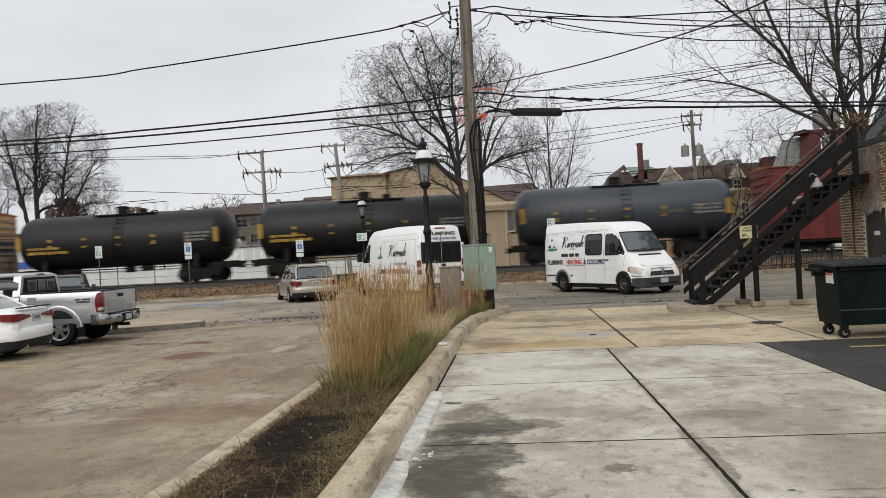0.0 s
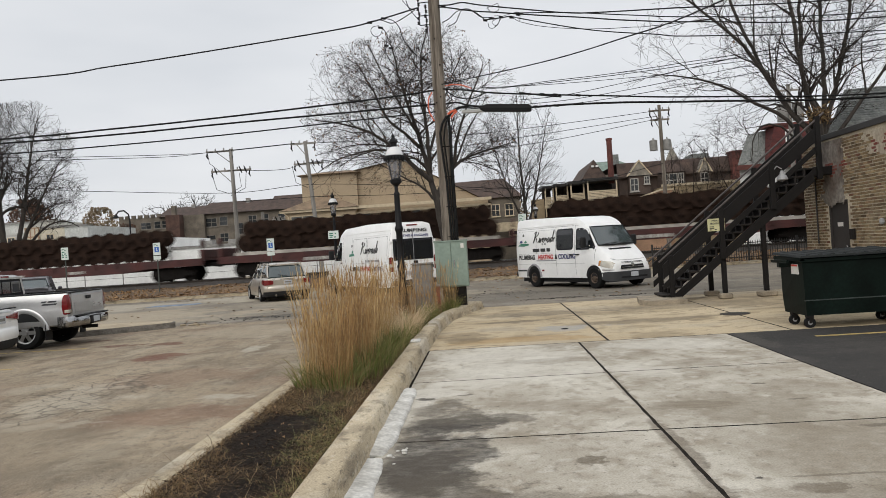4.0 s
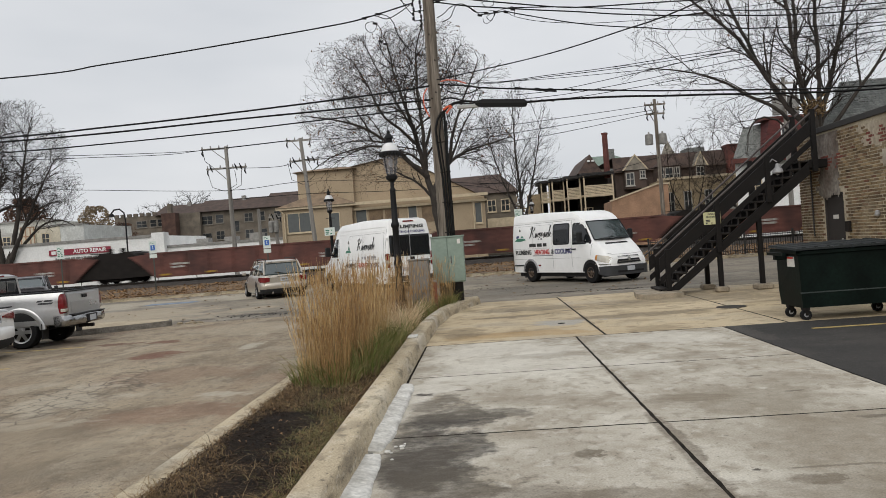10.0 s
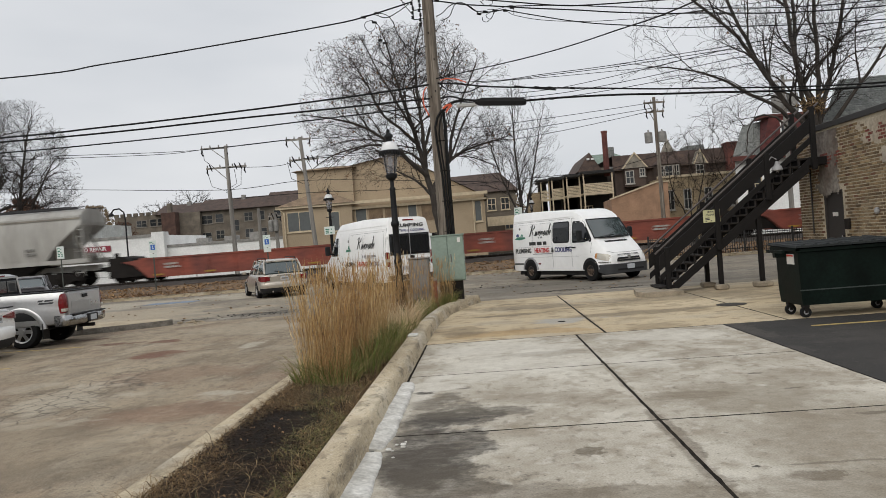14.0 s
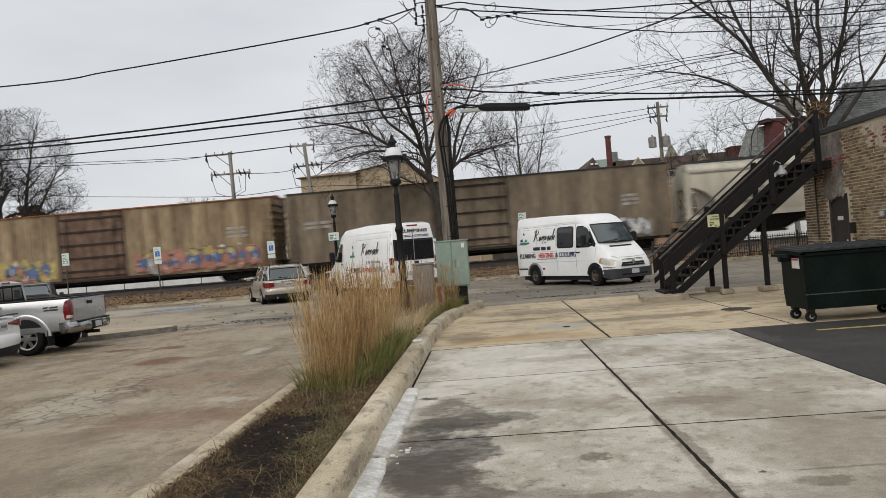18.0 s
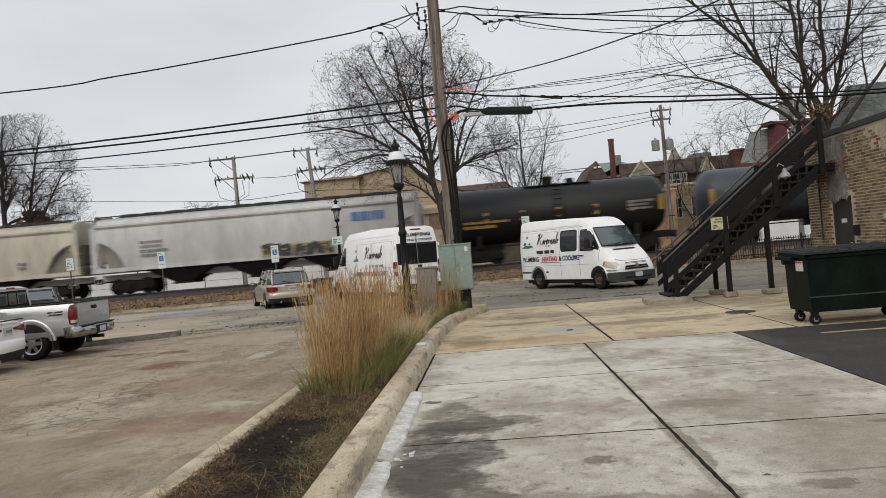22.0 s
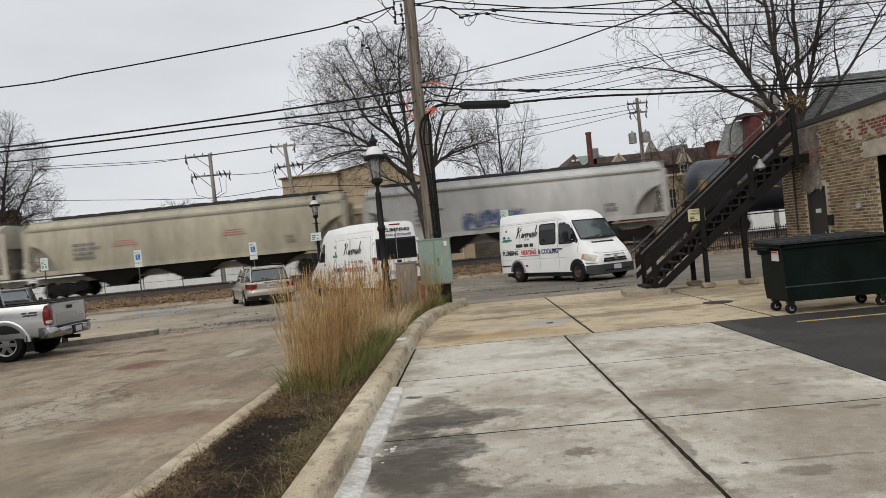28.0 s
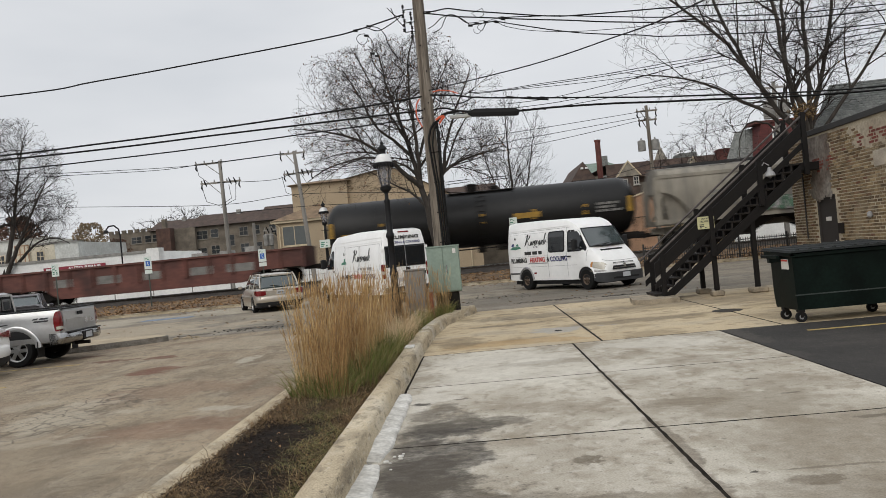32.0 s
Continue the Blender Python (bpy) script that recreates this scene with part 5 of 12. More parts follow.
def gondola_car(right, left, label, seed):
    rng = random.Random(seed)
    car, h = car_base(right, left, "gondola_car", label)
    for y in (-1.5, 1.42):
        s = Shape().prism([(-h, 2.0), (-h, 1.0), (-h + 2.6, 0.95), (-h + 3.6, 0.35), (h - 3.6, 0.35), (h - 2.6, 0.95), (h, 1.0), (h, 2.0)], y, y + 0.08)
        part("side_wall", s, M_WELL_BROWN, car)
    n = int(2 * h / 1.35)
    for k in range(n + 1):
        x = -h + 0.1 + k * (2 * h - 0.2) / n
        part("stiffener", Shape().box(x - 0.07, x + 0.07, -1.62, -1.5, 0.9, 1.95), M_WELL_BROWN, car)
    for y in (-1.62, 1.42):
        part("top_chord", Shape().box(-h, h, y, y + 0.2, 1.95, 2.05), M_WELL_BROWN, car)
    s = Shape()
    for sgn in (-1, 1):
        s.box(*sorted((sgn * (h - 0.1), sgn * h)), -1.42, 1.42, 0.95, 2.1)
    part("end_wall", s, M_WELL_BROWN, car)
    part("floor_plate", Shape().box(-h + 0.1, h - 0.1, -1.42, 1.42, 0.9, 1.0), M_TRUCK, car)
    s = Shape()
    for x in (-5.6, -3.1, -0.4, 2.3, 4.4):
        s.box(x, x + 1.0 + rng.random() * 0.6, -1.512, -1.505, 1.0, 1.45)
    part("faded_patch", s, M_MARK_G, car)
    truck(car, -h + 2.0), truck(car, h - 2.0)
    couplers(car, h)
    return car


def make_train():
    yellow = (M_BOX_TAN, M_BOX_NAVY, M_BOX_LOW, M_BOX_DOOR, M_RUSTROOF)
    olive = (M_BOX_OLIVE, M_BOX_OLIVE, M_BOX_OLIVE, M_BOX_OLIVE, M_DARKROOF)
    rust = (M_BOX_RUST, M_BOX_RUST, M_BOX_RUST, M_BOX_DOOR, M_RUSTROOF)
    red = (M_BOX_RED, M_BOX_RED, M_BOX_RED, M_BOX_RED, M_RUSTROOF)
    black = "black tank car with yellow reflector marks, rolling"
    blue = "blue-black tank car with yellow reflector marks, rolling"
    box_car(31.5, 13.9, red, "dull red box car with a rusty roof, rolling", 1)
    tank_car(12.3, 0.1, M_TANK_BLUE, blue, 2)
    tank_car(-1.6, -14.9, M_TANK, black, 3)
    tank_car(-16.5, -29.6, M_TANK, black, 4)
    box_car(-31.2, -52.0, yellow, "yellow box car with a navy band, brown door and graffiti", 5, (
        (2.2, 7.6, 0.72, 2.5, (0, 1, 0, 3), 26), (7.0, 10.3, 0.72, 2.4, (2, 2, 2), 12), (-7.0, -2.6, 0.72, 2.6, (0, 3, 0), 22)))
    deck = "maroon flat car loaded with rusty wheelsets, rolling"
    flat_car(-53.1, -70.0, deck, 6, ((-7.6, 7.6),))
    flat_car(-70.9, -87.8, deck, 7, ((-7.6, 7.6),))
    flat_car(-88.7, -107.5, deck, 8, ((-8.6, 7.0),), False)
    flat_car(-108.4, -131.5, deck, 9, ((-10.3, 2.0), (3.2, 4.6)), False)
    brown = "red-brown empty well car platform, low and rolling"
    edges = (-132.4, -152.3, -169.5, -186.0, -202.6, -220.4)
    for k, (a, b) in enumerate(zip(edges, edges[1:])):
        well_car(a, b, M_WELL_BROWN, brown, 20 + k, k == 0, k == 4, 1.6)
    edges = (-221.4, -240.0, -257.6, -275.6)
    for k, (a, b) in enumerate(zip(edges, edges[1:])):
        well_car(a, b, M_WELL_RED, "oxide-red empty well car platform, low and rolling", 30 + k, k == 0, k == 2)
    hopper_car(-276.7, -295.6, "grey", "pale grey covered hopper car with streaks, rolling", 40, open_end=True)
    hopper_car(-296.6, -315.6, "tan", "dusty tan covered hopper car with dark stencils, rolling", 41)
    box_car(-316.4, -337.8, olive, "brown weathered box car with a dark roof and teal graffiti", 42, (
        (-7.9, -2.5, 0.75, 2.2, (4, 4, 10, 8), 22), (4.3, 9.6, 0.75, 1.9, (0, 3, 8, 7), 18)))
    box_car(-338.7, -359.3, rust, "tan rusty box car with colourful graffiti, rolling", 43, (
        (-9.8, -2.4, 0.75, 2.3, (5, 5, 10, 6, 7, 4), 34), (2.2, 9.6, 0.75, 2.2, (5, 6, 10, 6, 3), 30)))
    tank_car(-360.5, -373.2, M_TANK_BLUE, blue, 44)
    tank_car(-375.2, -387.4, M_TANK_BLUE, blue, 45)
    tank_car(-389.1, -401.7, M_TANK, black, 46)
    hopper_car(-403.0, -422.2, "white", "dirty white covered hopper car with a blue logo, rolling", 47, "blue", (0.4, 4.6, 1.45, 2.25, (8, 5, 8, 8), 20))
    hopper_car(-422.9, -441.8, "tan", "cream covered hopper car with faded red marks, rolling", 48, "red")
    hopper_car(-442.6, -461.6, "tan", "cream covered hopper car with small blue graffiti, rolling", 49, None, (-1.6, 1.0, 1.8, 2.3, (10, 3), 10))
    hopper_car(-462.7, -481.9, "tan", "cream covered hopper car with pink and black graffiti, rolling", 50, None, (-6.0, 7.4, 1.42, 2.55, (8, 9, 8, 8, 9, 3, 4), 46))
    tank_car(-482.8, -495.5, M_TANK_BLUE, blue, 51)
    hopper_car(-496.9, -514.0, "white", "dirty white covered hopper car with blue graffiti, rolling", 52, None, (-3.0, 0.6, 1.6, 2.7, (10, 3, 4, 6), 18))
    hopper_car(-514.8, -533.6, "olive", "dusty tan covered hopper car with faded red marks, rolling", 53, "red")
    hopper_car(-534.5, -551.6, "tan", "cream covered hopper car with faded graffiti, rolling", 54, None, (-0.6, 6.3, 1.65, 2.8, (3, 6, 5, 3), 26))
    hopper_car(-552.5, -570.8, "dark", "sooty grey covered hopper car with green graffiti, rolling", 55, None, (-3.4, 3.0, 1.6, 2.4, (7, 3, 7), 14))
    tank_car(-571.6, -589.4, M_TANK, "long black tank car with yellow reflector marks, rolling", 56, True)
    gondola_car(-590.5, -608.4, "red-brown low gondola car with faded patches, rolling", 57)
    gondola_car(-609.4, -627.3, "red-brown low gondola car with faded patches, rolling", 58)


make_train()
# ---- planting: ornamental grasses and weeds ----
def island_mat(name, stops, rough=0.85):
    """Many small pieces in one mesh, each with its own shade out of a ramp."""
    mt = bpy.data.materials.new(name)
    mt.use_nodes = True
    n, l = mt.node_tree.nodes, mt.node_tree.links
    b = n["Principled BSDF"]
    g, r = n.new("ShaderNodeNewGeometry"), n.new("ShaderNodeValToRGB")
    e = r.color_ramp.elements
    e[0].position, e[0].color = 0.0, (*stops[0], 1)
    e[1].position, e[1].color = 1.0, (*stops[-1], 1)
    for k, c in enumerate(stops[1:-1]):
        e.new((k + 1) / (len(stops) - 1)).color = (*c, 1)
    l.new(g.outputs["Random Per Island"], r.inputs[0])
    tx, hs = n.new("ShaderNodeTexNoise"), n.new("ShaderNodeHueSaturation")
    tx.inputs["Scale"].default_value = 6.0
    l.new(n.new("ShaderNodeTexCoord").outputs["Object"], tx.inputs["Vector"])
    mr = n.new("ShaderNodeMapRange")
    mr.inputs["To Min"].default_value, mr.inputs["To Max"].default_value = 0.55, 1.4
    l.new(tx.outputs["Fac"], mr.inputs["Value"])
    l.new(mr.outputs[0], hs.inputs["Value"])
    l.new(r.outputs[0], hs.inputs["Color"])
    l.new(hs.outputs[0], b.inputs["Base Color"])
    b.inputs["Roughness"].default_value = rough
    b.inputs["Specular IOR Level"].default_value = 0.2
    return mt


M_STEM = island_mat("dry_grass_stem", ((0.34, 0.205, 0.082), (0.62, 0.44, 0.215), (0.4, 0.26, 0.115), (0.74, 0.57, 0.32), (0.22, 0.13, 0.06), (0.5, 0.335, 0.15), (0.13, 0.08, 0.042)))
M_STEM_BROWN = island_mat("brown_grass_stem", ((0.26, 0.14, 0.055), (0.46, 0.29, 0.125), (0.32, 0.185, 0.075), (0.56, 0.39, 0.19), (0.16, 0.085, 0.04), (0.4, 0.24, 0.1), (0.1, 0.055, 0.03)))
M_STEM_PALE = island_mat("pale_grass_stem", ((0.5, 0.37, 0.23), (0.74, 0.58, 0.38), (0.62, 0.48, 0.3)))
M_BLADE = island_mat("green_grass_blade", ((0.05, 0.085, 0.017), (0.14, 0.19, 0.042), (0.28, 0.25, 0.1), (0.085, 0.13, 0.027), (0.38, 0.29, 0.14), (0.09, 0.125, 0.03), (0.2, 0.13, 0.06)))
M_OLIVE = island_mat("olive_weed", ((0.1, 0.115, 0.035), (0.2, 0.18, 0.075), (0.06, 0.08, 0.024), (0.34, 0.27, 0.14), (0.13, 0.11, 0.045), (0.24, 0.17, 0.085)), 0.9)
M_WEED = island_mat("dead_weed", ((0.04, 0.026, 0.016), (0.19, 0.12, 0.06), (0.075, 0.048, 0.028), (0.4, 0.29, 0.155), (0.11, 0.068, 0.036), (0.24, 0.155, 0.075), (0.05, 0.032, 0.02)), 0.9)


def blade(s, x, y, z, h, lean, az, w, rng, seg=4, droop=0.0):
    ca, sa = math.cos(az), math.sin(az)
    fa = rng.uniform(0, 3.14)
    px, py = math.cos(fa) * w, math.sin(fa) * w
    v = []
    for k in range(seg + 1):
        f = k / seg
        d = lean * f * f * h
        zz = z + h * f - droop * h * f ** 3
        ww = (1 - f) ** 0.5 if f < 1 else 0.15
        v += [(x + ca * d - px * ww, y + sa * d - py * ww, zz), (x + ca * d + px * ww, y + sa * d + py * ww, zz)]
    s.add(v, [(2 * k, 2 * k + 1, 2 * k + 3, 2 * k + 2) for k in range(seg)])


def grass_clump(x, y, r, h, seed, stems=380, blades=220, pale=False, brown=False):
    """Upright stems with thin seed heads over a skirt of arching green blades."""
    rng = random.Random(seed)
    ob = thing("ornamental_grass", pose(x, y, 0.1), "tall tan ornamental grass clump with green base blades" if not pale else "short straw-coloured grass tuft at the kerb", "grass", "bed grasses")
    s = Shape()
    for k in range(int(stems * 0.8)):
        a, d = rng.uniform(0, 6.283), r * math.sqrt(rng.random())
        bx, by = d * math.cos(a) * 0.8, d * math.sin(a) * 0.8
        az = a + rng.uniform(-1.1, 1.1)
        if pale:
            blade(s, bx, by, -0.05, h * rng.uniform(0.5, 1.1), rng.uniform(0.3, 0.95), az, rng.uniform(0.002, 0.004), rng, 4, 0.25)
            continue
        tall = rng.random() ** 2.0
        hh = h * (0.5 + 0.64 * tall)
        lean = (0.03 + 0.12 * (d / r)) * rng.uniform(0.2, 1.5) + (0.12 if rng.random() < 0.06 else 0.0)
        blade(s, bx, by, -0.05, hh, lean, az, rng.uniform(0.0013, 0.0027), rng, 4)
        # the narrow seed head
        tx, ty, ex, ey = bx + math.cos(az) * lean * hh, by + math.sin(az) * lean * hh, bx + math.cos(az) * lean * hh * 0.6, by + math.sin(az) * lean * hh * 0.6
        w, fa = rng.uniform(0.003, 0.006), rng.uniform(0, 3.14)
        px, py, f0 = w * math.cos(fa), w * math.sin(fa), rng.uniform(0.74, 0.82)
        mx, my, mz = ex * 0.35 + tx * 0.65, ey * 0.35 + ty * 0.65, hh * 0.88
        s.add([(ex, ey, hh * f0), (mx - px, my - py, mz), (tx, ty, hh), (mx + px, my + py, mz)], [(0, 1, 2, 3)])
    part("stems", s, M_STEM_PALE if pale else M_STEM_BROWN if brown else M_STEM, ob)
    if blades:
        s = Shape()
        for k in range(blades):
            a, d = rng.uniform(0, 6.283), r * 1.1 * math.sqrt(rng.random())
            blade(s, d * math.cos(a), d * math.sin(a), -0.06, rng.uniform(0.28, 0.62) * (1.25 if rng.random() < 0.25 else 1), rng.uniform(0.08, 0.85), a + rng.uniform(-0.8, 0.8), rng.uniform(0.003, 0.0055), rng, 4, 0.35)
        part("blades", s, M_BLADE, ob)
    return ob


for k, (x, y, r, h, st, bl) in enumerate(((-2.2, 9.55, 0.26, 1.42, 420, 320), (-1.9, 9.3, 0.25, 1.36, 380, 320), (-2.25, 10.4, 0.28, 1.42, 400, 160), (-1.85, 10.6, 0.26, 1.4, 360, 260),
                                        (-2.2, 11.5, 0.28, 1.42, 380, 120), (-1.86, 11.5, 0.25, 1.35, 320, 320), (-2.12, 12.7, 0.3, 1.42, 360, 120), (-1.84, 12.7, 0.24, 1.3, 260, 260), (-2.15, 14.0, 0.3, 1.4, 330, 100), (-1.95, 15.2, 0.28, 1.36, 280, 100),
                                        (-2.15, 16.5, 0.3, 1.4, 280, 100), (-1.75, 17.3, 0.28, 1.3, 260, 140), (-1.38, 18.2, 0.22, 1.15, 180, 240), (-2.1, 18.7, 0.3, 1.4, 260, 100), (-1.25, 19.2, 0.22, 1.3, 200, 240), (-0.98, 19.6, 0.2, 1.2, 150, 200))):
    grass_clump(x, y, r, h, 100 + k, st, bl, False, k in (1, 3, 4, 6, 8, 9, 11, 12, 14))
grass_clump(-1.66, 14.6, 0.3, 0.85, 140, 420, 0, True)
grass_clump(-1.58, 15.4, 0.28, 0.8, 142, 320, 60, True)
grass_clump(-1.52, 13.9, 0.18, 0.5, 141, 160, 120, True)
for k, (x, y, r) in enumerate(((-1.64, 9.9, 0.2), (-1.58, 10.7, 0.2), (-1.58, 11.6, 0.2), (-1.57, 12.6, 0.2), (-1.36, 17.6, 0.18), (-0.95, 19.2, 0.18))):
    rng = random.Random(300 + k)
    s = Shape()
    for j in range(170):
        a, d = rng.uniform(0, 6.283), r * math.sqrt(rng.random())
        blade(s, d * math.cos(a), d * math.sin(a), 0, rng.uniform(0.25, 0.72), rng.uniform(0.15, 1.0), a + rng.uniform(-0.9, 0.9), rng.uniform(0.002, 0.0045), rng, 4, 0.3)
    solid("grass_tuft", s, M_BLADE, "low green grass tuft beside the tall clumps", "grass", "bed grasses", m=pose(x, y, 0.08))



def weedy(x, y):
    """How thickly weeds stand: a brown tangle near the lot and along both kerbs, bare black soil in the middle."""
    rim = max(0.0, 1 - min(x + 2.55, -1.36 - x) / 0.3)
    return 0.9 * noise.noise((x * 1.5, y * 0.9, 5.5)) + 0.5 * noise.noise((x * 4, y * 3, 2.5)) + 0.6 * rim + (0.55 if y < 5.9 else 0.0) + (0.7 if y > 8.0 else 0.0) - 0.95 * math.exp(-((x + 2.1) / 0.32) ** 2 - ((y - 7.25) / 0.65) ** 2) - 0.5 * math.exp(-((x + 1.7) / 0.4) ** 2 - ((y - 5.5) / 0.4) ** 2) + 0.45 * math.exp(-((x + 1.7) / 0.25) ** 2 - ((y - 6.7) / 0.6) ** 2)


s, g, rng = Shape(), Shape(), random.Random(21)
for k in range(56000):
    x, y = rng.uniform(-2.55, -1.38), 3.2 + 11.5 * rng.random() ** 1.15 if k < 42000 else rng.uniform(-5.4, 3.2)
    thick = weedy(x, y)
    if thick < rng.uniform(-0.25, 0.65):
        continue
    tall = rng.uniform(0.035, 0.11) * (2.4 if rng.random() < 0.06 + (0.1 if y < 5.2 else 0) else 1)
    olive = noise.noise((x * 1.8, y * 1.3, 9.0)) > (-0.35 if 5.9 < y < 7.6 and x > -1.95 else 0.2) and rng.random() < 0.65
    blade(g if olive else s, x, y, 0.1, tall, rng.uniform(0.4, 3.0), rng.uniform(0, 6.28), rng.uniform(0.0014, 0.0032), rng, 3, 0.5)
solid("dead_weeds", s, M_WEED, "tangle of low dead brown weeds in the bed", "weeds", kind="stuff")
for k in range(2600):
    x, y = rng.uniform(-2.4, -1.38), 8.6 + 12 * rng.random()
    blade(g, x, y, 0.12, rng.uniform(0.04, 0.16), rng.uniform(0.2, 1.7), rng.uniform(0, 6.28), rng.uniform(0.002, 0.004), rng, 3, 0.35)
solid("green_weeds", g, M_OLIVE, "low olive and straw weeds in the bed", "weeds", kind="stuff")
s = Shape()
for k in range(70):
    x, y = rng.uniform(-2.5, -1.35), 3.3 + 6.5 * rng.random()
    a, w = rng.uniform(0, 6.28), rng.uniform(0.01, 0.024)
    dx, dy = w * math.cos(a), w * math.sin(a)
    s.add([(x - dx, y - dy, 0.14), (x + dy * 0.5, y - dx * 0.5, 0.155), (x + dx, y + dy, 0.14), (x - dy * 0.5, y + dx * 0.5, 0.16)], [(0, 1, 2, 3)])
solid("bed_leaves", s, M_LEAF, "dry leaf bits on the mulch", "leaves", kind="stuff")
M_CHIP = island_mat("mulch_chip", ((0.014, 0.01, 0.008), (0.035, 0.023, 0.016), (0.02, 0.014, 0.011), (0.06, 0.04, 0.026), (0.016, 0.012, 0.01), (0.03, 0.021, 0.015)), 0.95)
s = Shape()
for k in range(6500):
    x, y = rng.uniform(-2.52, -1.34), 3.3 + 8 * rng.random() ** 1.3
    a, w, d = rng.uniform(0, 6.28), rng.uniform(0.005, 0.02), rng.uniform(0.003, 0.006)
    ca, sa, t1, t2 = math.cos(a), math.sin(a), rng.uniform(-0.012, 0.014), rng.uniform(0.0, 0.01)
    s.add([(x - ca * w - sa * d, y - sa * w + ca * d, 0.122), (x + ca * w - sa * d, y + sa * w + ca * d, 0.124 + t1), (x + ca * w + sa * d, y + sa * w - ca * d, 0.126 + t1), (x - ca * w + sa * d, y - sa * w - ca * d, 0.124 + t2)], [(0, 1, 2, 3)])
solid("mulch_chips", s, M_CHIP, "dark wood mulch chips in the bed", "mulch", kind="stuff")
M_PAPER = mat("white_litter", (0.7, 0.68, 0.64), 0.8, vary=0.1)
solid("litter", Shape().box(-1.34, -1.18, 12.6, 12.85, 0.212, 0.245, 0.01), M_PAPER, "small white paper scrap beside the kerb", "litter")

# ---- street lamps ----
M_LAMPBLACK = mat("black_lamp_paint", (0.008, 0.008, 0.009), 0.6, vary=0.15, bump=0.03, spec=0.25)
M_LAMPGLASS = mat("hazy_lamp_glass", (0.34, 0.34, 0.37), 0.15, vary=0.1, bump=0, coat=0.3)
nt = M_LAMPGLASS.node_tree
clear, both = nt.nodes.new("ShaderNodeBsdfTransparent"), nt.nodes.new("ShaderNodeMixShader")
both.inputs[0].default_value = 0.42
nt.links.new(clear.outputs[0], both.inputs[1])
nt.links.new(nt.nodes["Principled BSDF"].outputs[0], both.inputs[2])
nt.links.new(both.outputs[0], [n for n in nt.nodes if n.type == "OUTPUT_MATERIAL"][0].inputs["Surface"])
M_ENAMEL = mat("grey_white_enamel", (0.3, 0.3, 0.3), 0.4, vary=0.15)
M_LAMPCAP = mat("pale_lamp_cap", (0.7, 0.7, 0.7), 0.25, vary=0.05, bump=0, coat=0.3)


def street_lamp(x, y, top, z0=0.0, mount=True):
    """A black post with an urn-shaped lantern; top is the finial's height."""
    ob = thing("street_lamp", pose(x, y, z0), "black cast-iron street lamp with a white-capped lantern", "lamp", "street lamps")
    t = top - z0
    s = Shape().lathe(0, 0, [(0.2, 0), (0.2, 0.12), (0.15, 0.2), (0.13, 0.6), (0.09, 0.75), (0.085, 1.2), (0.1, 1.23), (0.1, 1.28), (0.08, 1.32), (0.075, t - 2.2), (0.1, t - 2.17), (0.1, t - 2.1), (0.075, t - 2.06), (0.065, t - 1.35), (0.07, t - 1.33), (0.07, t - 1.29), (0.045, t - 1.26), (0.045, t - 1.1)], 14)
    part("post", s, M_LAMPBLACK, ob, smooth=40)
    s = Shape().lathe(0, 0, [(0.05, t - 1.12), (0.13, t - 1.05), (0.14, t - 0.98), (0.1, t - 0.94)], 14)
    part("lantern_base", s, M_LAMPBLACK, ob, smooth=40)
    s = Shape().lathe(0, 0, [(0.115, t - 0.95), (0.15, t - 0.75), (0.19, t - 0.48), (0.19, t - 0.46)], 16)
    part("glass", s, M_LAMPGLASS, ob, smooth=40)
    s = Shape()
    for k in range(4):
        a = math.pi / 4 + k * math.pi / 2
        s.tube([(0.12 * math.cos(a), 0.12 * math.sin(a), t - 0.95), (0.155 * math.cos(a), 0.155 * math.sin(a), t - 0.74), (0.196 * math.cos(a), 0.196 * math.sin(a), t - 0.46)], 0.011, 5)
    part("cage", s, M_LAMPBLACK, ob)
    part("socket", Shape().lathe(0, 0, [(0.05, t - 0.96), (0.035, t - 0.9), (0.035, t - 0.78), (0.02, t - 0.76)], 8), M_LAMPBLACK, ob)
    part("bulb", Shape().lathe(0, 0, [(0.02, t - 0.77), (0.05, t - 0.7), (0.045, t - 0.6), (0.01, t - 0.55)], 10), M_ENAMEL, ob, smooth=50)
    s = Shape().lathe(0, 0, [(0.22, t - 0.49), (0.245, t - 0.46), (0.245, t - 0.42), (0.21, t - 0.4)], 20)
    for k in range(20):
        a = 2 * math.pi * k / 20
        s.lathe(0.235 * math.cos(a), 0.235 * math.sin(a), [(0.025, t - 0.52), (0.03, t - 0.46), (0.02, t - 0.43)], 5)
    part("rim", s, M_LAMPBLACK, ob, smooth=40)
    s = Shape().lathe(0, 0, [(0.215, t - 0.41), (0.2, t - 0.33), (0.155, t - 0.25), (0.1, t - 0.205), (0.08, t - 0.2)], 18)
    part("cap", s, M_LAMPCAP, ob, smooth=50)
    s = Shape().lathe(0, 0, [(0.085, t - 0.21), (0.075, t - 0.13), (0.08, t - 0.11), (0.115, t - 0.09), (0.11, t - 0.06), (0.07, t - 0.02), (0.04, t + 0.02), (0.03, t + 0.04), (0.045, t + 0.06), (0.03, t + 0.085), (0.012, t + 0.1), (0.004, t + 0.13)], 14)
    part("finial", s, M_LAMPBLACK, ob, smooth=40)
    if mount:
        s = Shape().cyl((-0.22, 0, t - 1.36), (0.22, 0, t - 1.36), 0.016, seg=6)
        part("ladder_bar", s, M_LAMPBLACK, ob)
    return ob


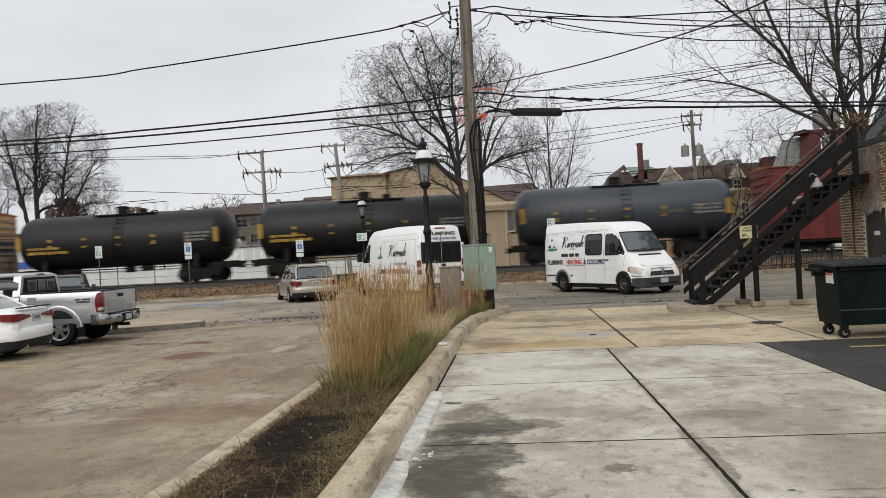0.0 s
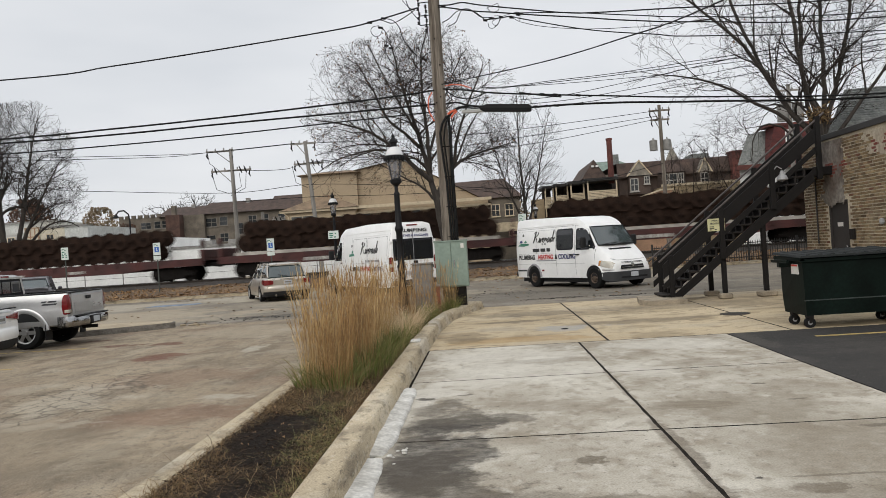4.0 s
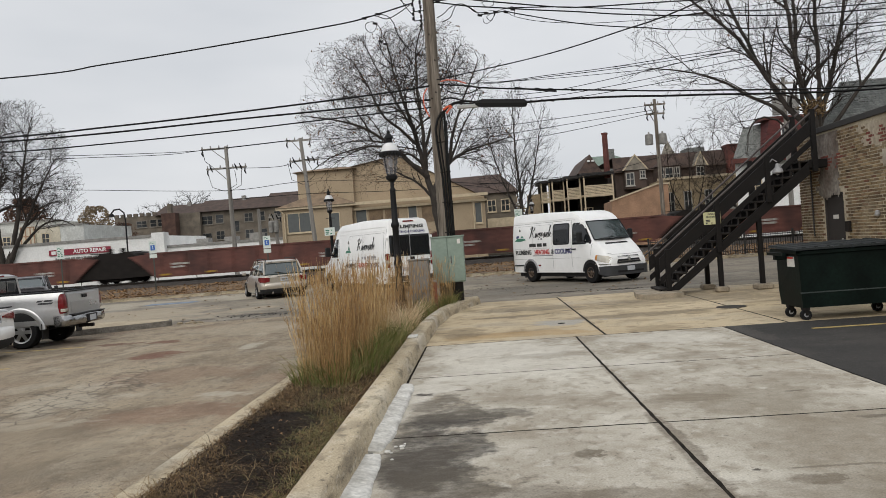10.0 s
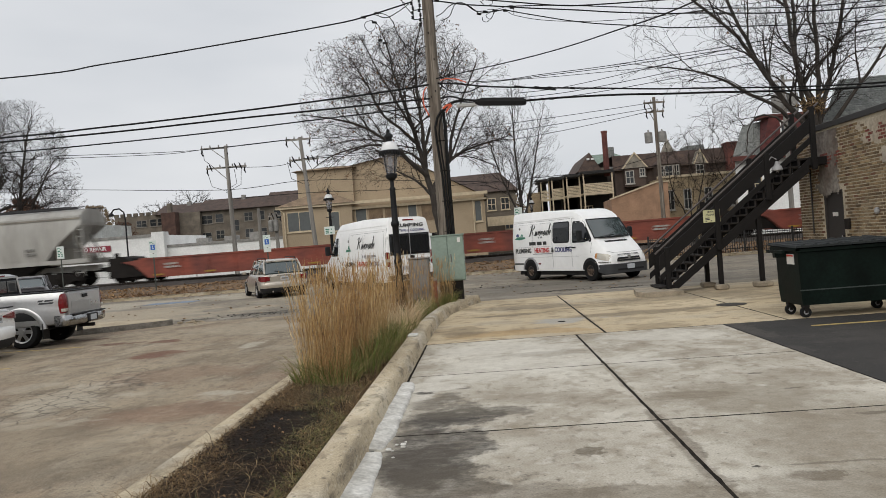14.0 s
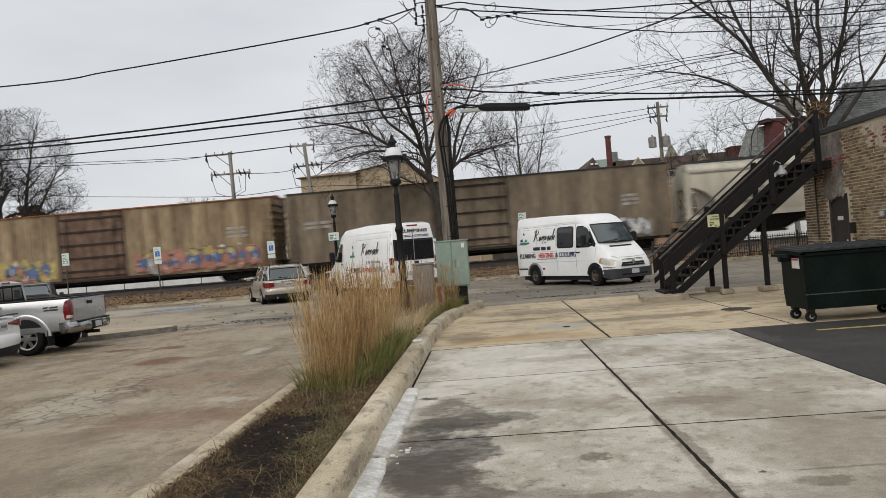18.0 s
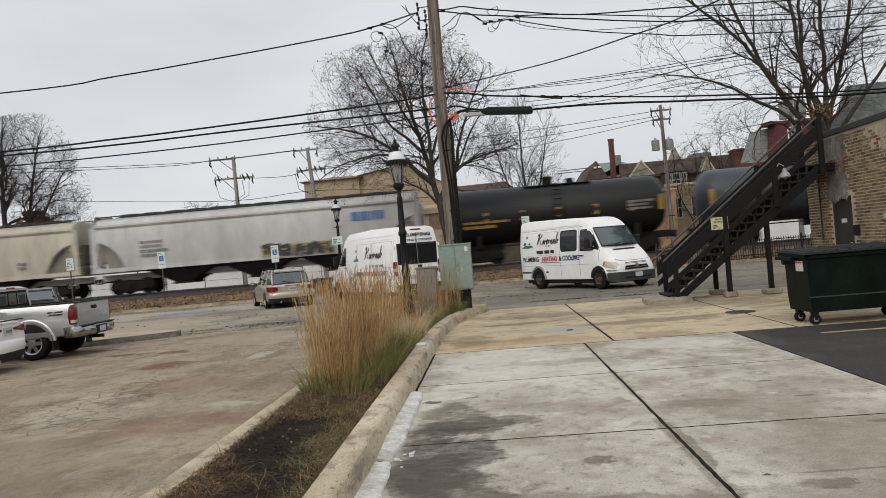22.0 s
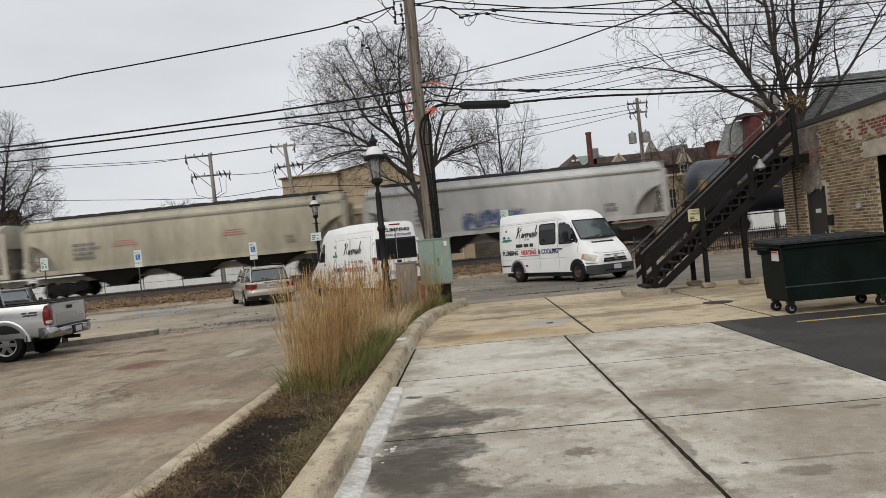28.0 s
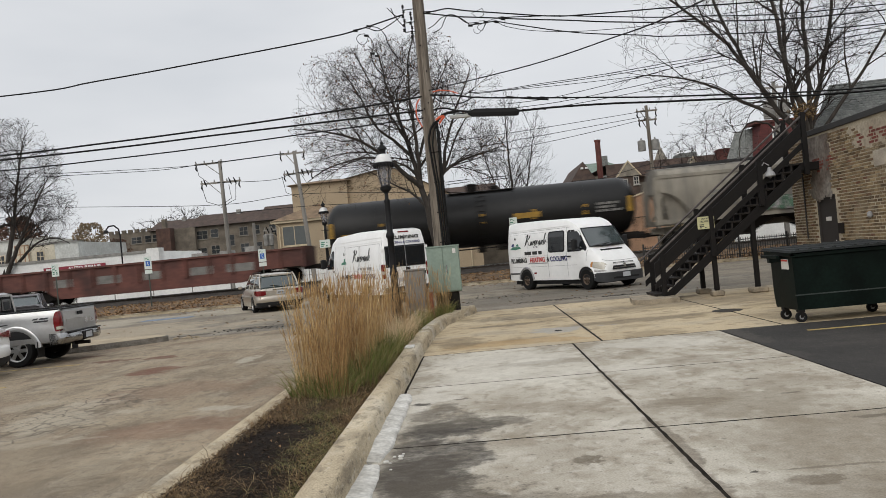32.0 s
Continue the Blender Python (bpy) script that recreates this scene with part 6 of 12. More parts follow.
street_lamp(-2.0, 18.0, 4.38, 0.1, False)
street_lamp(-7.45, 38.0, 4.74, 0.15)
street_lamp(4.2, 62.0, 4.7, 0.0)

# ---- utility pole with its box and cables ----
pole = thing("utility_pole", pose(-0.94, 20.6, 0.0), "tall weathered wooden utility pole with conduits", "utility pole")
s = Shape().tube([(0, 0, 0), (-0.01, 0, 3), (-0.03, 0, 6), (0.0, 0, 11)], [0.19, 0.178, 0.165, 0.14], 16)
part("shaft", s, M_WOODPOLE, pole, smooth=50)
for pts, r in (((0.13, 5.22, -0.14), (0.01, 5.03, -0.19), (-0.06, 4.78, -0.2), (-0.04, 4.38, -0.2), (0.03, 3.5, -0.2), (0.1, 0.2, -0.19)), 0.032), (((0.17, 5.15, -0.14), (0.08, 4.95, -0.18), (0.03, 4.6, -0.2), (0.1, 3.5, -0.19), (0.16, 0.2, -0.17)), 0.022), (((0.19, 5.2, -0.08), (0.19, 4.5, -0.12), (0.18, 3.5, -0.14), (0.19, 0.2, -0.15)), 0.034), (((0.24, 5.0, -0.05), (0.22, 4.2, -0.08), (0.24, 0.2, -0.1)), 0.016):
    part("conduit", Shape().tube([(x, y, z) for x, z, y in pts], r, 8), M_CABLE, pole, "black plastic conduit", smooth=50)
for z in (1.2, 2.0, 2.8, 3.6, 4.4):
    part("strap", Shape().box(-0.02, 0.26, -0.24, -0.228, z, z + 0.025), M_TRUCK, pole)
for x, z in ((-0.1, 5.6), (0.05, 6.6), (-0.05, 7.3), (0.02, 5.75)):
    part("bolt", Shape().cyl((x, -0.2, z), (x, -0.15, z), 0.02, seg=6), M_TRUCK, pole)
for x0, top in ((-0.43, 8.45), (-0.24, 8.25)):
    chain = part("fuse_chain", Shape().tube([(x0, -0.12, top), (x0 + 0.02, -0.12, top - 0.75)], 0.012, 5), M_CABLE, pole)
    for k in range(6):
        z = top - 0.06 - k * 0.125
        q = 0.02 * math.sin(k * 2.4)
        part("insulator", Shape().lathe(x0 + q, -0.12, [(0.012, z - 0.05), (0.04, z - 0.03), (0.022, z), (0.042, z + 0.025), (0.012, z + 0.045)], 8), M_CABLE, chain, smooth=40)
for z in (8.3, 7.95, 7.7):
    part("insulator_bracket", Shape().tube([(-0.42, -0.12, z), (-0.1, -0.08, z + 0.02)], 0.014, 5), M_CABLE, pole)
M_RUSTPOST = mat("weathered_orange", (0.3, 0.085, 0.035), 0.8, vary=0.5, scale=9, fine=30, color2=(0.12, 0.07, 0.05))
M_SPLICE = mat("pale_grey_plastic_tube", (0.45, 0.45, 0.43), 0.6, vary=0.15, bump=0.05)
M_ORANGE = mat("orange_duct", (0.65, 0.1, 0.03), 0.55, vary=0.15)
for pts, r in (([(-0.21, -0.12, 5.89), (-0.3, -0.16, 5.75), (-0.33, -0.18, 5.56), (-0.31, -0.18, 5.36), (-0.2, -0.18, 5.12)], 0.017), ([(0.16, -0.15, 6.03), (0.34, -0.15, 6.06), (0.59, -0.12, 6.03), (0.84, -0.1, 5.93)], 0.016),
               ([(0.18, -0.2, 5.26), (0.28, -0.2, 5.33), (0.4, -0.2, 5.36)], 0.035), ([(0.26, -0.22, 5.16), (0.34, -0.22, 5.27), (0.42, -0.2, 5.33)], 0.028)):
    part("duct", Shape().tube([Vector(p) for p in pts], r, 8), M_ORANGE, pole, "bright orange cable duct", smooth=50)

cab = thing("electrical_cabinet", pose(-0.9, 20.1, 0.0), "grey-green steel utility cabinet fixed to the pole", "utility cabinet")
M_CAB = mat("grey_green_paint", (0.24, 0.31, 0.26), 0.5, vary=0.15, scale=2, fine=15, bump=0.05, color2=(0.2, 0.26, 0.215))
part("case", Shape().box(-0.42, 0.42, -0.2, 0.28, 0.7, 1.9, 0.012), M_CAB, cab)
for x0, x1 in ((-0.41, -0.005), (0.005, 0.41)):
    part("door", Shape().box(x0, x1, -0.225, -0.2, 0.73, 1.87, 0.006), M_CAB, cab)
part("rain_lip", Shape().box(-0.44, 0.44, -0.24, 0.28, 1.88, 1.915), M_CAB, cab)
part("handle", Shape().box(0.06, 0.09, -0.25, -0.225, 1.2, 1.4, 0.008), M_CHROME, cab)
part("sticker", Shape().box(0.26, 0.34, -0.229, -0.226, 1.7, 1.82), M_PAPER, cab, "small white sticker")
for x in (-0.25, 0.22):
    part("bracket", Shape().box(x - 0.04, x + 0.04, 0.2, 0.4, 0.0, 1.75), M_TRUCK, cab)
part("cable_sleeve", Shape().tube([(0.2, -0.02, 0.02), (0.2, -0.02, 0.75)], 0.14, 12), M_TRUCK, cab, smooth=50)

box2 = thing("ground_box", pose(-1.62, 19.3, 0.1), "grey weathered metal service box in the grass", "utility box")
M_GALV = mat("dull_galvanised", (0.3, 0.29, 0.27), 0.6, metal=0.3, vary=0.25, scale=3)
part("case", Shape().box(-0.25, 0.25, -0.2, 0.2, 0.0, 1.25, 0.02), M_GALV, box2)
part("lid", Shape().box(-0.27, 0.27, -0.22, 0.22, 1.25, 1.29, 0.01), M_GALV, box2)
mk = thing("marker_post", pose(-1.2, 18.4, 0.1), "orange-red weathered marker post", "marker post")
part("post", Shape().box(-0.05, 0.05, -0.03, 0.03, 0.0, 0.72, 0.01), M_RUSTPOST, mk)
part("cap", Shape().box(-0.055, 0.055, -0.035, 0.035, 0.72, 0.77, 0.008), M_GALV, mk)


def cable(pts, r, label, name="cable"):
    """A hanging line, smoothed between its points."""
    pts = [Vector(p) for p in pts]
    out = []
    for k in range(len(pts) - 1):
        p0, p1, p2, p3 = pts[max(k - 1, 0)], pts[k], pts[k + 1], pts[min(k + 2, len(pts) - 1)]
        for i in range(6):
            t = i / 6
            out.append(0.5 * ((2 * p1) + (p2 - p0) * t + (2 * p0 - 5 * p1 + 4 * p2 - p3) * t * t + (3 * p1 - p0 - 3 * p2 + p3) * t ** 3))
    out.append(pts[-1])
    return solid(name, Shape().tube(out, r, 5), M_CABLE, label, "cable", "overhead lines", smooth=60)


thick = "thick black overhead cable fixed to the pole"
thin = "thin black overhead wire fixed to the pole"
for r, y1, pts in (
    (0.024, 21.5, [(-13.2, 7.14), (-9.87, 7.28), (-6.37, 7.54), (-3.56, 7.78), (-2.63, 7.91), (-1.36, 8.19)]),
    (0.03, 21.5, [(-14.2, 5.52), (-9.99, 5.57), (-6.82, 5.66), (-2.6, 5.84), (-0.95, 5.96)]),
    (0.03, 21.5, [(-14.2, 5.41), (-10.0, 5.41), (-6.84, 5.48), (-3.72, 5.53), (-0.95, 5.58)]),
    (0.022, 21.5, [(-14.2, 5.11), (-10.0, 5.12), (-6.86, 5.18), (-3.74, 5.29), (-0.95, 5.38)]),
    (0.026, 20.5, [(-0.87, 5.97), (-0.17, 5.88), (0.4, 5.77), (1.67, 5.63), (3.42, 5.46), (5.96, 5.24), (11.58, 4.97), (24, 5.2)]),
    (0.034, 20.5, [(1.45, 5.3), (2.46, 5.3), (4.03, 5.24), (5.95, 5.12), (11.58, 4.88), (24, 5.1)]),
    (0.022, 20.5, [(-0.83, 8.2), (-0.54, 8.19), (-0.18, 8.22), (0.32, 8.11), (1.33, 7.93), (2.52, 7.73), (3.33, 7.67), (5.39, 7.62), (10.5, 7.5), (24, 7.8)]),
    (0.022, 20.5, [(-0.83, 8.16), (-0.54, 8.11), (0.06, 7.98), (0.82, 7.87), (1.82, 7.72), (2.95, 7.57), (4.19, 7.39), (6.1, 7.2), (10.7, 6.95), (24, 7.2)]),
    (0.018, 20.5, [(1.2, 7.83), (2.58, 7.73), (4.2, 7.53), (6.11, 7.33), (10.7, 7.1), (24, 7.4)]),
    (0.018, 20.5, [(1.06, 7.76), (1.31, 7.68), (2.06, 7.48), (2.74, 7.31), (3.55, 7.15), (4.78, 6.98), (6.08, 6.83), (11.7, 6.6), (24, 6.9)]),
    (0.01, 20.5, [(1.3, 7.59), (1.8, 7.44), (2.49, 7.32), (3.3, 7.24), (4.18, 7.21), (5.3, 7.22), (11.0, 7.5), (24, 8.2)]),
    (0.011, 20.5, [(-0.1, 5.93), (0.92, 5.9), (1.94, 5.96), (3.46, 6.02), (5.03, 6.13), (6.03, 6.21), (11.69, 6.6), (24, 7.5)]),
    (0.011, 20.5, [(0.3, 5.88), (0.92, 5.88), (1.94, 5.92), (3.46, 5.97), (5.03, 6.06), (6.03, 6.13), (11.67, 6.45), (24, 7.3)]),
    (0.009, 20.5, [(0.92, 5.89), (2.19, 5.87), (3.77, 5.88), (5.02, 5.91), (6.02, 6.04), (11.67, 6.3), (24, 7.1)]),
    (0.01, 20.5, [(1.15, 5.52), (2.36, 5.56), (4.26, 5.81), (6.02, 6.07), (11.6, 6.9), (24, 8.4)]),
    (0.01, 20.5, [(1.14, 5.39), (2.54, 5.43), (4.25, 5.6), (6.0, 5.82), (11.6, 6.5), (24, 7.9)]),
    (0.01, 20.5, [(1.52, 5.32), (2.66, 5.32), (4.23, 5.44), (5.99, 5.62), (11.6, 6.2), (24, 7.3)])):
    if y1 > 21:
        first = pts[0]
        run = [(first[0] * 2.2, 20.5, first[1] + 0.1)] + [(x, 20.5, z) for x, z in pts]
    else:
        run = [(x, 20.5, z) for x, z in pts]
    cable(run, r * 0.85, thick if r > 0.015 else thin)
cable([(-0.9, 20.5, 6.09), (1.54, 17.5, 5.78), (2.87, 15.0, 5.54), (3.83, 12.0, 5.23), (6.0, 4.0, 4.8)], 0.014, "black service wire slanting overhead")
for r, pts in ((0.013, [(-1.45, 8.11), (-1.75, 7.93), (-2.08, 7.8), (-2.39, 7.91), (-2.69, 7.89)]), (0.009, [(-2.34, 7.71), (-2.43, 7.51), (-2.58, 7.49), (-2.67, 7.63), (-2.61, 7.74), (-2.44, 7.76)]), (0.011, [(-2.3, 7.95), (-2.05, 7.86), (-1.9, 7.65), (-1.8, 7.32), (-1.5, 6.9), (-1.2, 6.75)]),
               (0.01, [(-2.38, 7.72), (-2.25, 7.52), (-2.25, 7.36), (-2.33, 7.15)]), (0.011, [(-2.32, 7.24), (-2.28, 6.95), (-2.05, 6.6), (-1.76, 6.48), (-1.5, 6.57), (-1.25, 6.89), (-1.08, 6.95)]), (0.011, [(-1.68, 8.37), (-1.6, 8.14), (-1.4, 7.86)]), (0.01, [(-1.78, 8.38), (-1.6, 8.17), (-1.45, 8.11)]),
               (0.012, [(-0.75, 7.71), (-0.57, 7.79), (-0.36, 7.96), (-0.1, 8.02), (0.12, 7.92), (0.36, 7.72)]), (0.012, [(-0.62, 7.58), (-0.4, 7.68), (-0.3, 7.86), (-0.2, 7.99), (0.05, 7.95), (0.3, 7.76), (0.58, 7.74)]), (0.016, [(0.39, 7.69), (0.71, 7.7), (1.09, 7.73)]),
               (0.008, [(0.47, 7.58), (0.48, 7.48), (0.59, 7.45), (0.72, 7.56), (0.81, 7.74), (0.62, 7.77)]), (0.008, [(0.44, 7.99), (0.67, 8.07), (0.75, 8.08), (0.76, 7.92), (0.59, 7.87), (0.47, 7.98)]), (0.008, [(0.81, 7.75), (0.69, 7.51), (0.57, 7.62), (0.81, 7.73), (1.07, 7.79), (1.29, 7.81), (1.29, 7.58), (1.15, 7.66)]),
               (0.016, [(-0.8, 5.94), (-0.59, 5.75), (-0.31, 5.65), (-0.02, 5.65), (0.27, 5.76), (0.47, 5.76)]), (0.02, [(1.16, 5.7), (1.69, 5.59), (2.26, 5.5)]),
               (0.025, [(-0.8, 5.54), (-0.51, 5.56), (-0.2, 5.46), (0.18, 5.4)]), (0.028, [(-0.82, 5.15), (-0.69, 5.3), (-0.46, 5.42), (-0.1, 5.44), (0.18, 5.36)]), (0.02, [(-0.84, 5.0), (-0.74, 5.2), (-0.52, 5.38), (-0.2, 5.4), (0.18, 5.32)])):
    cable([(x, 20.4, z) for x, z in pts], r, "looped black jumper cable at the pole")
splice = thing("splice_case", pose(0.1, 20.38, 5.36, 0, 4.4, 0), "ribbed black cable splice case hanging on the line", "cable splice", "overhead lines")
part("case", Shape().loft([[(x, y, z) for y, z in ((-0.05 - d, -0.07 - d), (0.05 + d, -0.07 - d), (0.06 + d, 0.0), (0.04 + d, 0.06 + d), (-0.04 - d, 0.06 + d), (-0.06 - d, 0.0))] for x, d in ((0.0, -0.03), (0.05, 0.0), (0.12, 0.02), (1.28, 0.02), (1.34, 0.01), (1.36, -0.01))]), M_CABLE, splice)
for k in range(14):
    part("rib", Shape().box(0.14 + k * 0.082, 0.165 + k * 0.082, -0.085, 0.085, -0.1, -0.06), M_CABLE, splice)
part("clamp_rail", Shape().box(0.14, 1.3, -0.05, 0.05, 0.08, 0.105), M_TRUCK, splice)
s = Shape().box(-0.39, 0.16, 20.36, 20.44, 5.25, 5.35, 0.02)
solid("splice_tube", s, M_SPLICE, "pale grey flat splice tube beside the pole", "cable splice", "overhead lines", smooth=40)
for x, z in ((0.39, 7.7), (0.56, 7.74), (0.81, 7.75), (1.09, 7.72), (1.27, 7.78), (-0.7, 8.16), (-2.32, 7.97), (-2.41, 7.73), (-2.69, 7.89), (-2.29, 7.24), (-2.17, 7.16), (1.76, 5.63), (2.11, 5.59), (2.7, 5.53), (1.61, 5.31), (1.9, 5.31), (2.12, 5.3)):
    solid("line_clamp", Shape().tube([(x - 0.06, 20.45, z), (x + 0.06, 20.45, z - 0.02)], 0.032, 7), M_CABLE, "small black line clamp on a cable", "line clamp", "overhead lines", smooth=40)
# ---- outside stair, brick building, dumpster ----
stair = thing("outside_stair", pose(0, 0, 0), "dark brown steel outside stair with board railings", "stair")
X0, X1, TOP, NEAR, FAR = 4.4, 8.04, 3.128, 19.55, 20.65
RISE, N = 0.184, 17
RUN = (X1 - X0) / (N - 1)
M_TREAD = mat("dusty_brown_tread", (0.032, 0.027, 0.024), 0.8, vary=0.3, spec=0.25, scale=5, fine=30)
M_PIPE = mat("worn_handrail_pipe", (0.1, 0.085, 0.08), 0.6, vary=0.3, scale=8, spec=0.3)
M_DARK = mat("shade_black", (0.006, 0.005, 0.005), 0.9, vary=0.2, spec=0.1)
for k in range(N):
    x, z = X0 + k * RUN, (k + 1) * RISE
    part("tread", Shape().box(x - 0.03, x + RUN + 0.02, NEAR + 0.05, FAR - 0.05, z - 0.045, z, 0.006), M_TREAD, stair)
    # near-black board in place of the shade seen through the open step
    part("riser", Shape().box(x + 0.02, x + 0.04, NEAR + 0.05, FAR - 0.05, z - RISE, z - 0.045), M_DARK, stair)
    for y in (NEAR + 0.05, (NEAR + FAR) / 2 - 0.04, FAR - 0.13):
        part("riser_strap", Shape().box(x - 0.01, x + 0.02, y, y + 0.08, z - RISE, z - 0.045), M_TREAD, stair)


def slope(x, off=0.0):
    return RISE + (TOP - RISE) * (x - X0) / (X1 - X0) + off


for y in (NEAR - 0.03, FAR - 0.03):
    s = Shape().prism([(X0 + 0.1, 0.02), (X0 + 0.3, 0.0), (X1 + 0.2, slope(X1 + 0.2, -0.52)), (X1 + 0.2, slope(X1 + 0.2, -0.21)), (X0 + 0.3, slope(X0 + 0.3, -0.21)), (X0 + 0.1, 0.1)], y, y + 0.06)
    part("stringer", s, M_BROWN, stair)
    yy = y - 0.05 if y < 20 else y + 0.06
    for lo, hi, th in ((0.13, 0.29, 0.04), (0.4, 0.76, 0.04)):
        s = Shape().prism([(X0, slope(X0, lo)), (X1 + 0.25, slope(X1 + 0.25, lo)), (X1 + 0.25, slope(X1 + 0.25, hi)), (X0, slope(X0, hi))], yy, yy + th)
        part("rail_board", s, M_BROWN, stair)
    s = Shape().tube([(X0 - 0.1, yy, slope(X0 - 0.1, 0.91)), (X1 + 0.5, yy, slope(X1 + 0.5, 0.92))], 0.026, 8)
    part("handrail", s, M_PIPE, stair, smooth=50)
    for x, z0, z1 in ((X0 + 0.2, 0.0, 1.16), (5.9, slope(5.9, -0.4), slope(5.9, 0.86)), (7.2, slope(7.2, -0.3), slope(7.2, 0.86)), (X1 + 0.33, TOP - 0.3, TOP + 1.25)):
        part("post", Shape().box(x - 0.06, x + 0.06, yy - 0.03, yy + 0.07, z0, z1, 0.006), M_BROWN, stair)
part("landing", Shape().box(X1 + 0.2, X1 + 1.5, NEAR - 0.02, FAR + 0.05, TOP - 0.2, TOP, 0.01), M_BROWN, stair)
for x, y, z in ((5.92, 19.58, None), (5.88, 20.62, None), (6.95, 19.62, None)):
    part("support_post", Shape().box(x - 0.055, x + 0.055, y - 0.055, y + 0.055, 0.1, slope(x, -0.25), 0.006), M_BROWN, stair)
M_FOOT = mat("footing_concrete", (0.38, 0.32, 0.235), 0.9, vary=0.3, scale=4)
for x, y, r in ((5.92, 19.58, 0.15), (5.88, 20.62, 0.17), (6.95, 19.62, 0.2)):
    solid("footing", Shape().box(x - r, x + r, y - r, y + r, 0.0, 0.14, 0.03), M_FOOT, "rough concrete footing under a stair post", "footing", "stair footings")
s = Shape().prism([(3.72, 19.25), (3.9, 18.85), (4.78, 18.8), (4.86, 20.4), (3.9, 20.5)], 0.0, 0.12, "z")
solid("stair_pad", s, M_FOOT, "worn concrete pad at the stair's foot", "pad")
sign = thing("notice_sign", pose(5.76, 19.46, 1.86), "pale yellow private property notice on the stair", "sign")
M_NOTICE = mat("pale_yellow_sign", (0.55, 0.53, 0.3), 0.6, vary=0.1, bump=0)
part("plate", Shape().box(-0.21, 0.21, -0.008, 0.0, -0.155, 0.155, 0.003), M_NOTICE, sign)


def lettering(text, size, material, parent, m, name="lettering", squeeze=1.0, shear=0.0, bold=0.0):
    """Words in the built-in font, as a flat mesh facing local -y."""
    cu = bpy.data.curves.new("text", "FONT")
    cu.body, cu.size, cu.shear, cu.offset = text, size, shear, bold
    cu.align_x, cu.align_y = "CENTER", "CENTER"
    cu.extrude = 0.002
    tmp = bpy.data.objects.new("text", cu)
    me = bpy.data.meshes.new_from_object(tmp)
    bpy.data.objects.remove(tmp)
    me.transform(m @ Matrix.Rotation(math.pi / 2, 4, "X") @ Matrix.Diagonal((squeeze, 1, 1, 1)))
    me.materials.clear()
    me.materials.append(material)
    return part(name, me, None, parent)


M_INK = mat("dark_ink", (0.03, 0.03, 0.03), 0.6, vary=0.05, bump=0)
lettering("PRIVATE", 0.06, M_INK, sign, Matrix.Translation((0, -0.011, 0.1)), squeeze=0.95, bold=0.001)
lettering("PROPERTY", 0.065, M_INK, sign, Matrix.Translation((0, -0.011, 0.03)), squeeze=0.95, bold=0.001)
part("small_print", bars(-0.16, -0.13, 0.32, 0.11, 3, -0.009, random.Random(3), 0.002), M_INK, sign)

lampd = thing("floodlight", pose(7.42, 19.4, 2.95), "old white dome floodlight on a bent arm", "lamp")
part("shade", Shape().lathe(0, 0, [(0.12, -0.1), (0.135, -0.08), (0.11, 0.0), (0.06, 0.05), (0.045, 0.11), (0.03, 0.14)], 14), M_ENAMEL, lampd, smooth=50)
part("bulb", Shape().lathe(0, 0, [(0.02, -0.15), (0.05, -0.13), (0.06, -0.09)], 10), M_LAMPGLASS, lampd, smooth=50)
part("arm", Shape().tube([(0, 0, 0.18), (-0.1, 0.05, 0.26), (-0.22, 0.08, 0.1), (-0.24, 0.08, -0.15), (-0.12, 0.1, -0.2)], 0.015, 6), M_ENAMEL, lampd)

# brick building
bld = thing("brick_building", pose(0, 0, 0), "old tan brick garage with patched mortar and a steel door", "building")
def brick_mat(name, single):
    """Old mixed bricks, each its own shade, with red repairs and pale washed patches."""
    mt = bpy.data.materials.new(name)
    mt.use_nodes = True
    nt = mt.node_tree
    n, l = nt.nodes, nt.links
    b = n["Principled BSDF"]
    geo, r = n.new("ShaderNodeNewGeometry"), n.new("ShaderNodeValToRGB")
    e = r.color_ramp
    e.elements[0].position, e.elements[0].color = 0.0, (0.07, 0.048, 0.031, 1)
    e.elements[1].position, e.elements[1].color = 1.0, (0.34, 0.255, 0.15, 1)
    for p, c in ((0.2, (0.245, 0.175, 0.1, 1)), (0.4, (0.125, 0.085, 0.053, 1)), (0.55, (0.285, 0.21, 0.12, 1)), (0.72, (0.165, 0.118, 0.072, 1)), (0.85, (0.15, 0.07, 0.046, 1))):
        e.elements.new(p).color = c
    l.new(n.new("ShaderNodeObjectInfo").outputs["Random"] if single else geo.outputs["Random Per Island"], r.inputs[0])
    vec = geo.outputs["Position"]
    c = _over(nt, r.outputs[0], (0.35, 0.29, 0.2), _mask(nt, vec, 0.75, 0.58, 0.68), 0.5)
    c = _over(nt, c, (0.045, 0.034, 0.026), _mask(nt, vec, 1.3, 0.56, 0.66), 0.45)
    c = _over(nt, c, (0.07, 0.05, 0.034), _mask(nt, vec, 30.0, 0.5, 0.7), 0.5)
    l.new(c, b.inputs["Base Color"])
    b.inputs["Roughness"].default_value = 0.92
    b.inputs["Specular IOR Level"].default_value = 0.2
    return mt


M_BRICK_RED = mat("red_repair_brick", (0.21, 0.052, 0.036), 0.9, vary=0.4, scale=5, fine=30, bump=0.2, color2=(0.12, 0.032, 0.024))
M_BRICK, M_BRICK_ONE = brick_mat("mixed_brick", False), brick_mat("mixed_brick_single", True)
WX, ROOF = 8.7, 3.82
s = Shape()
D0, D1, DT = 18.85, 19.86, 2.26
O0, O1, OT = 13.2, 16.4, 2.7
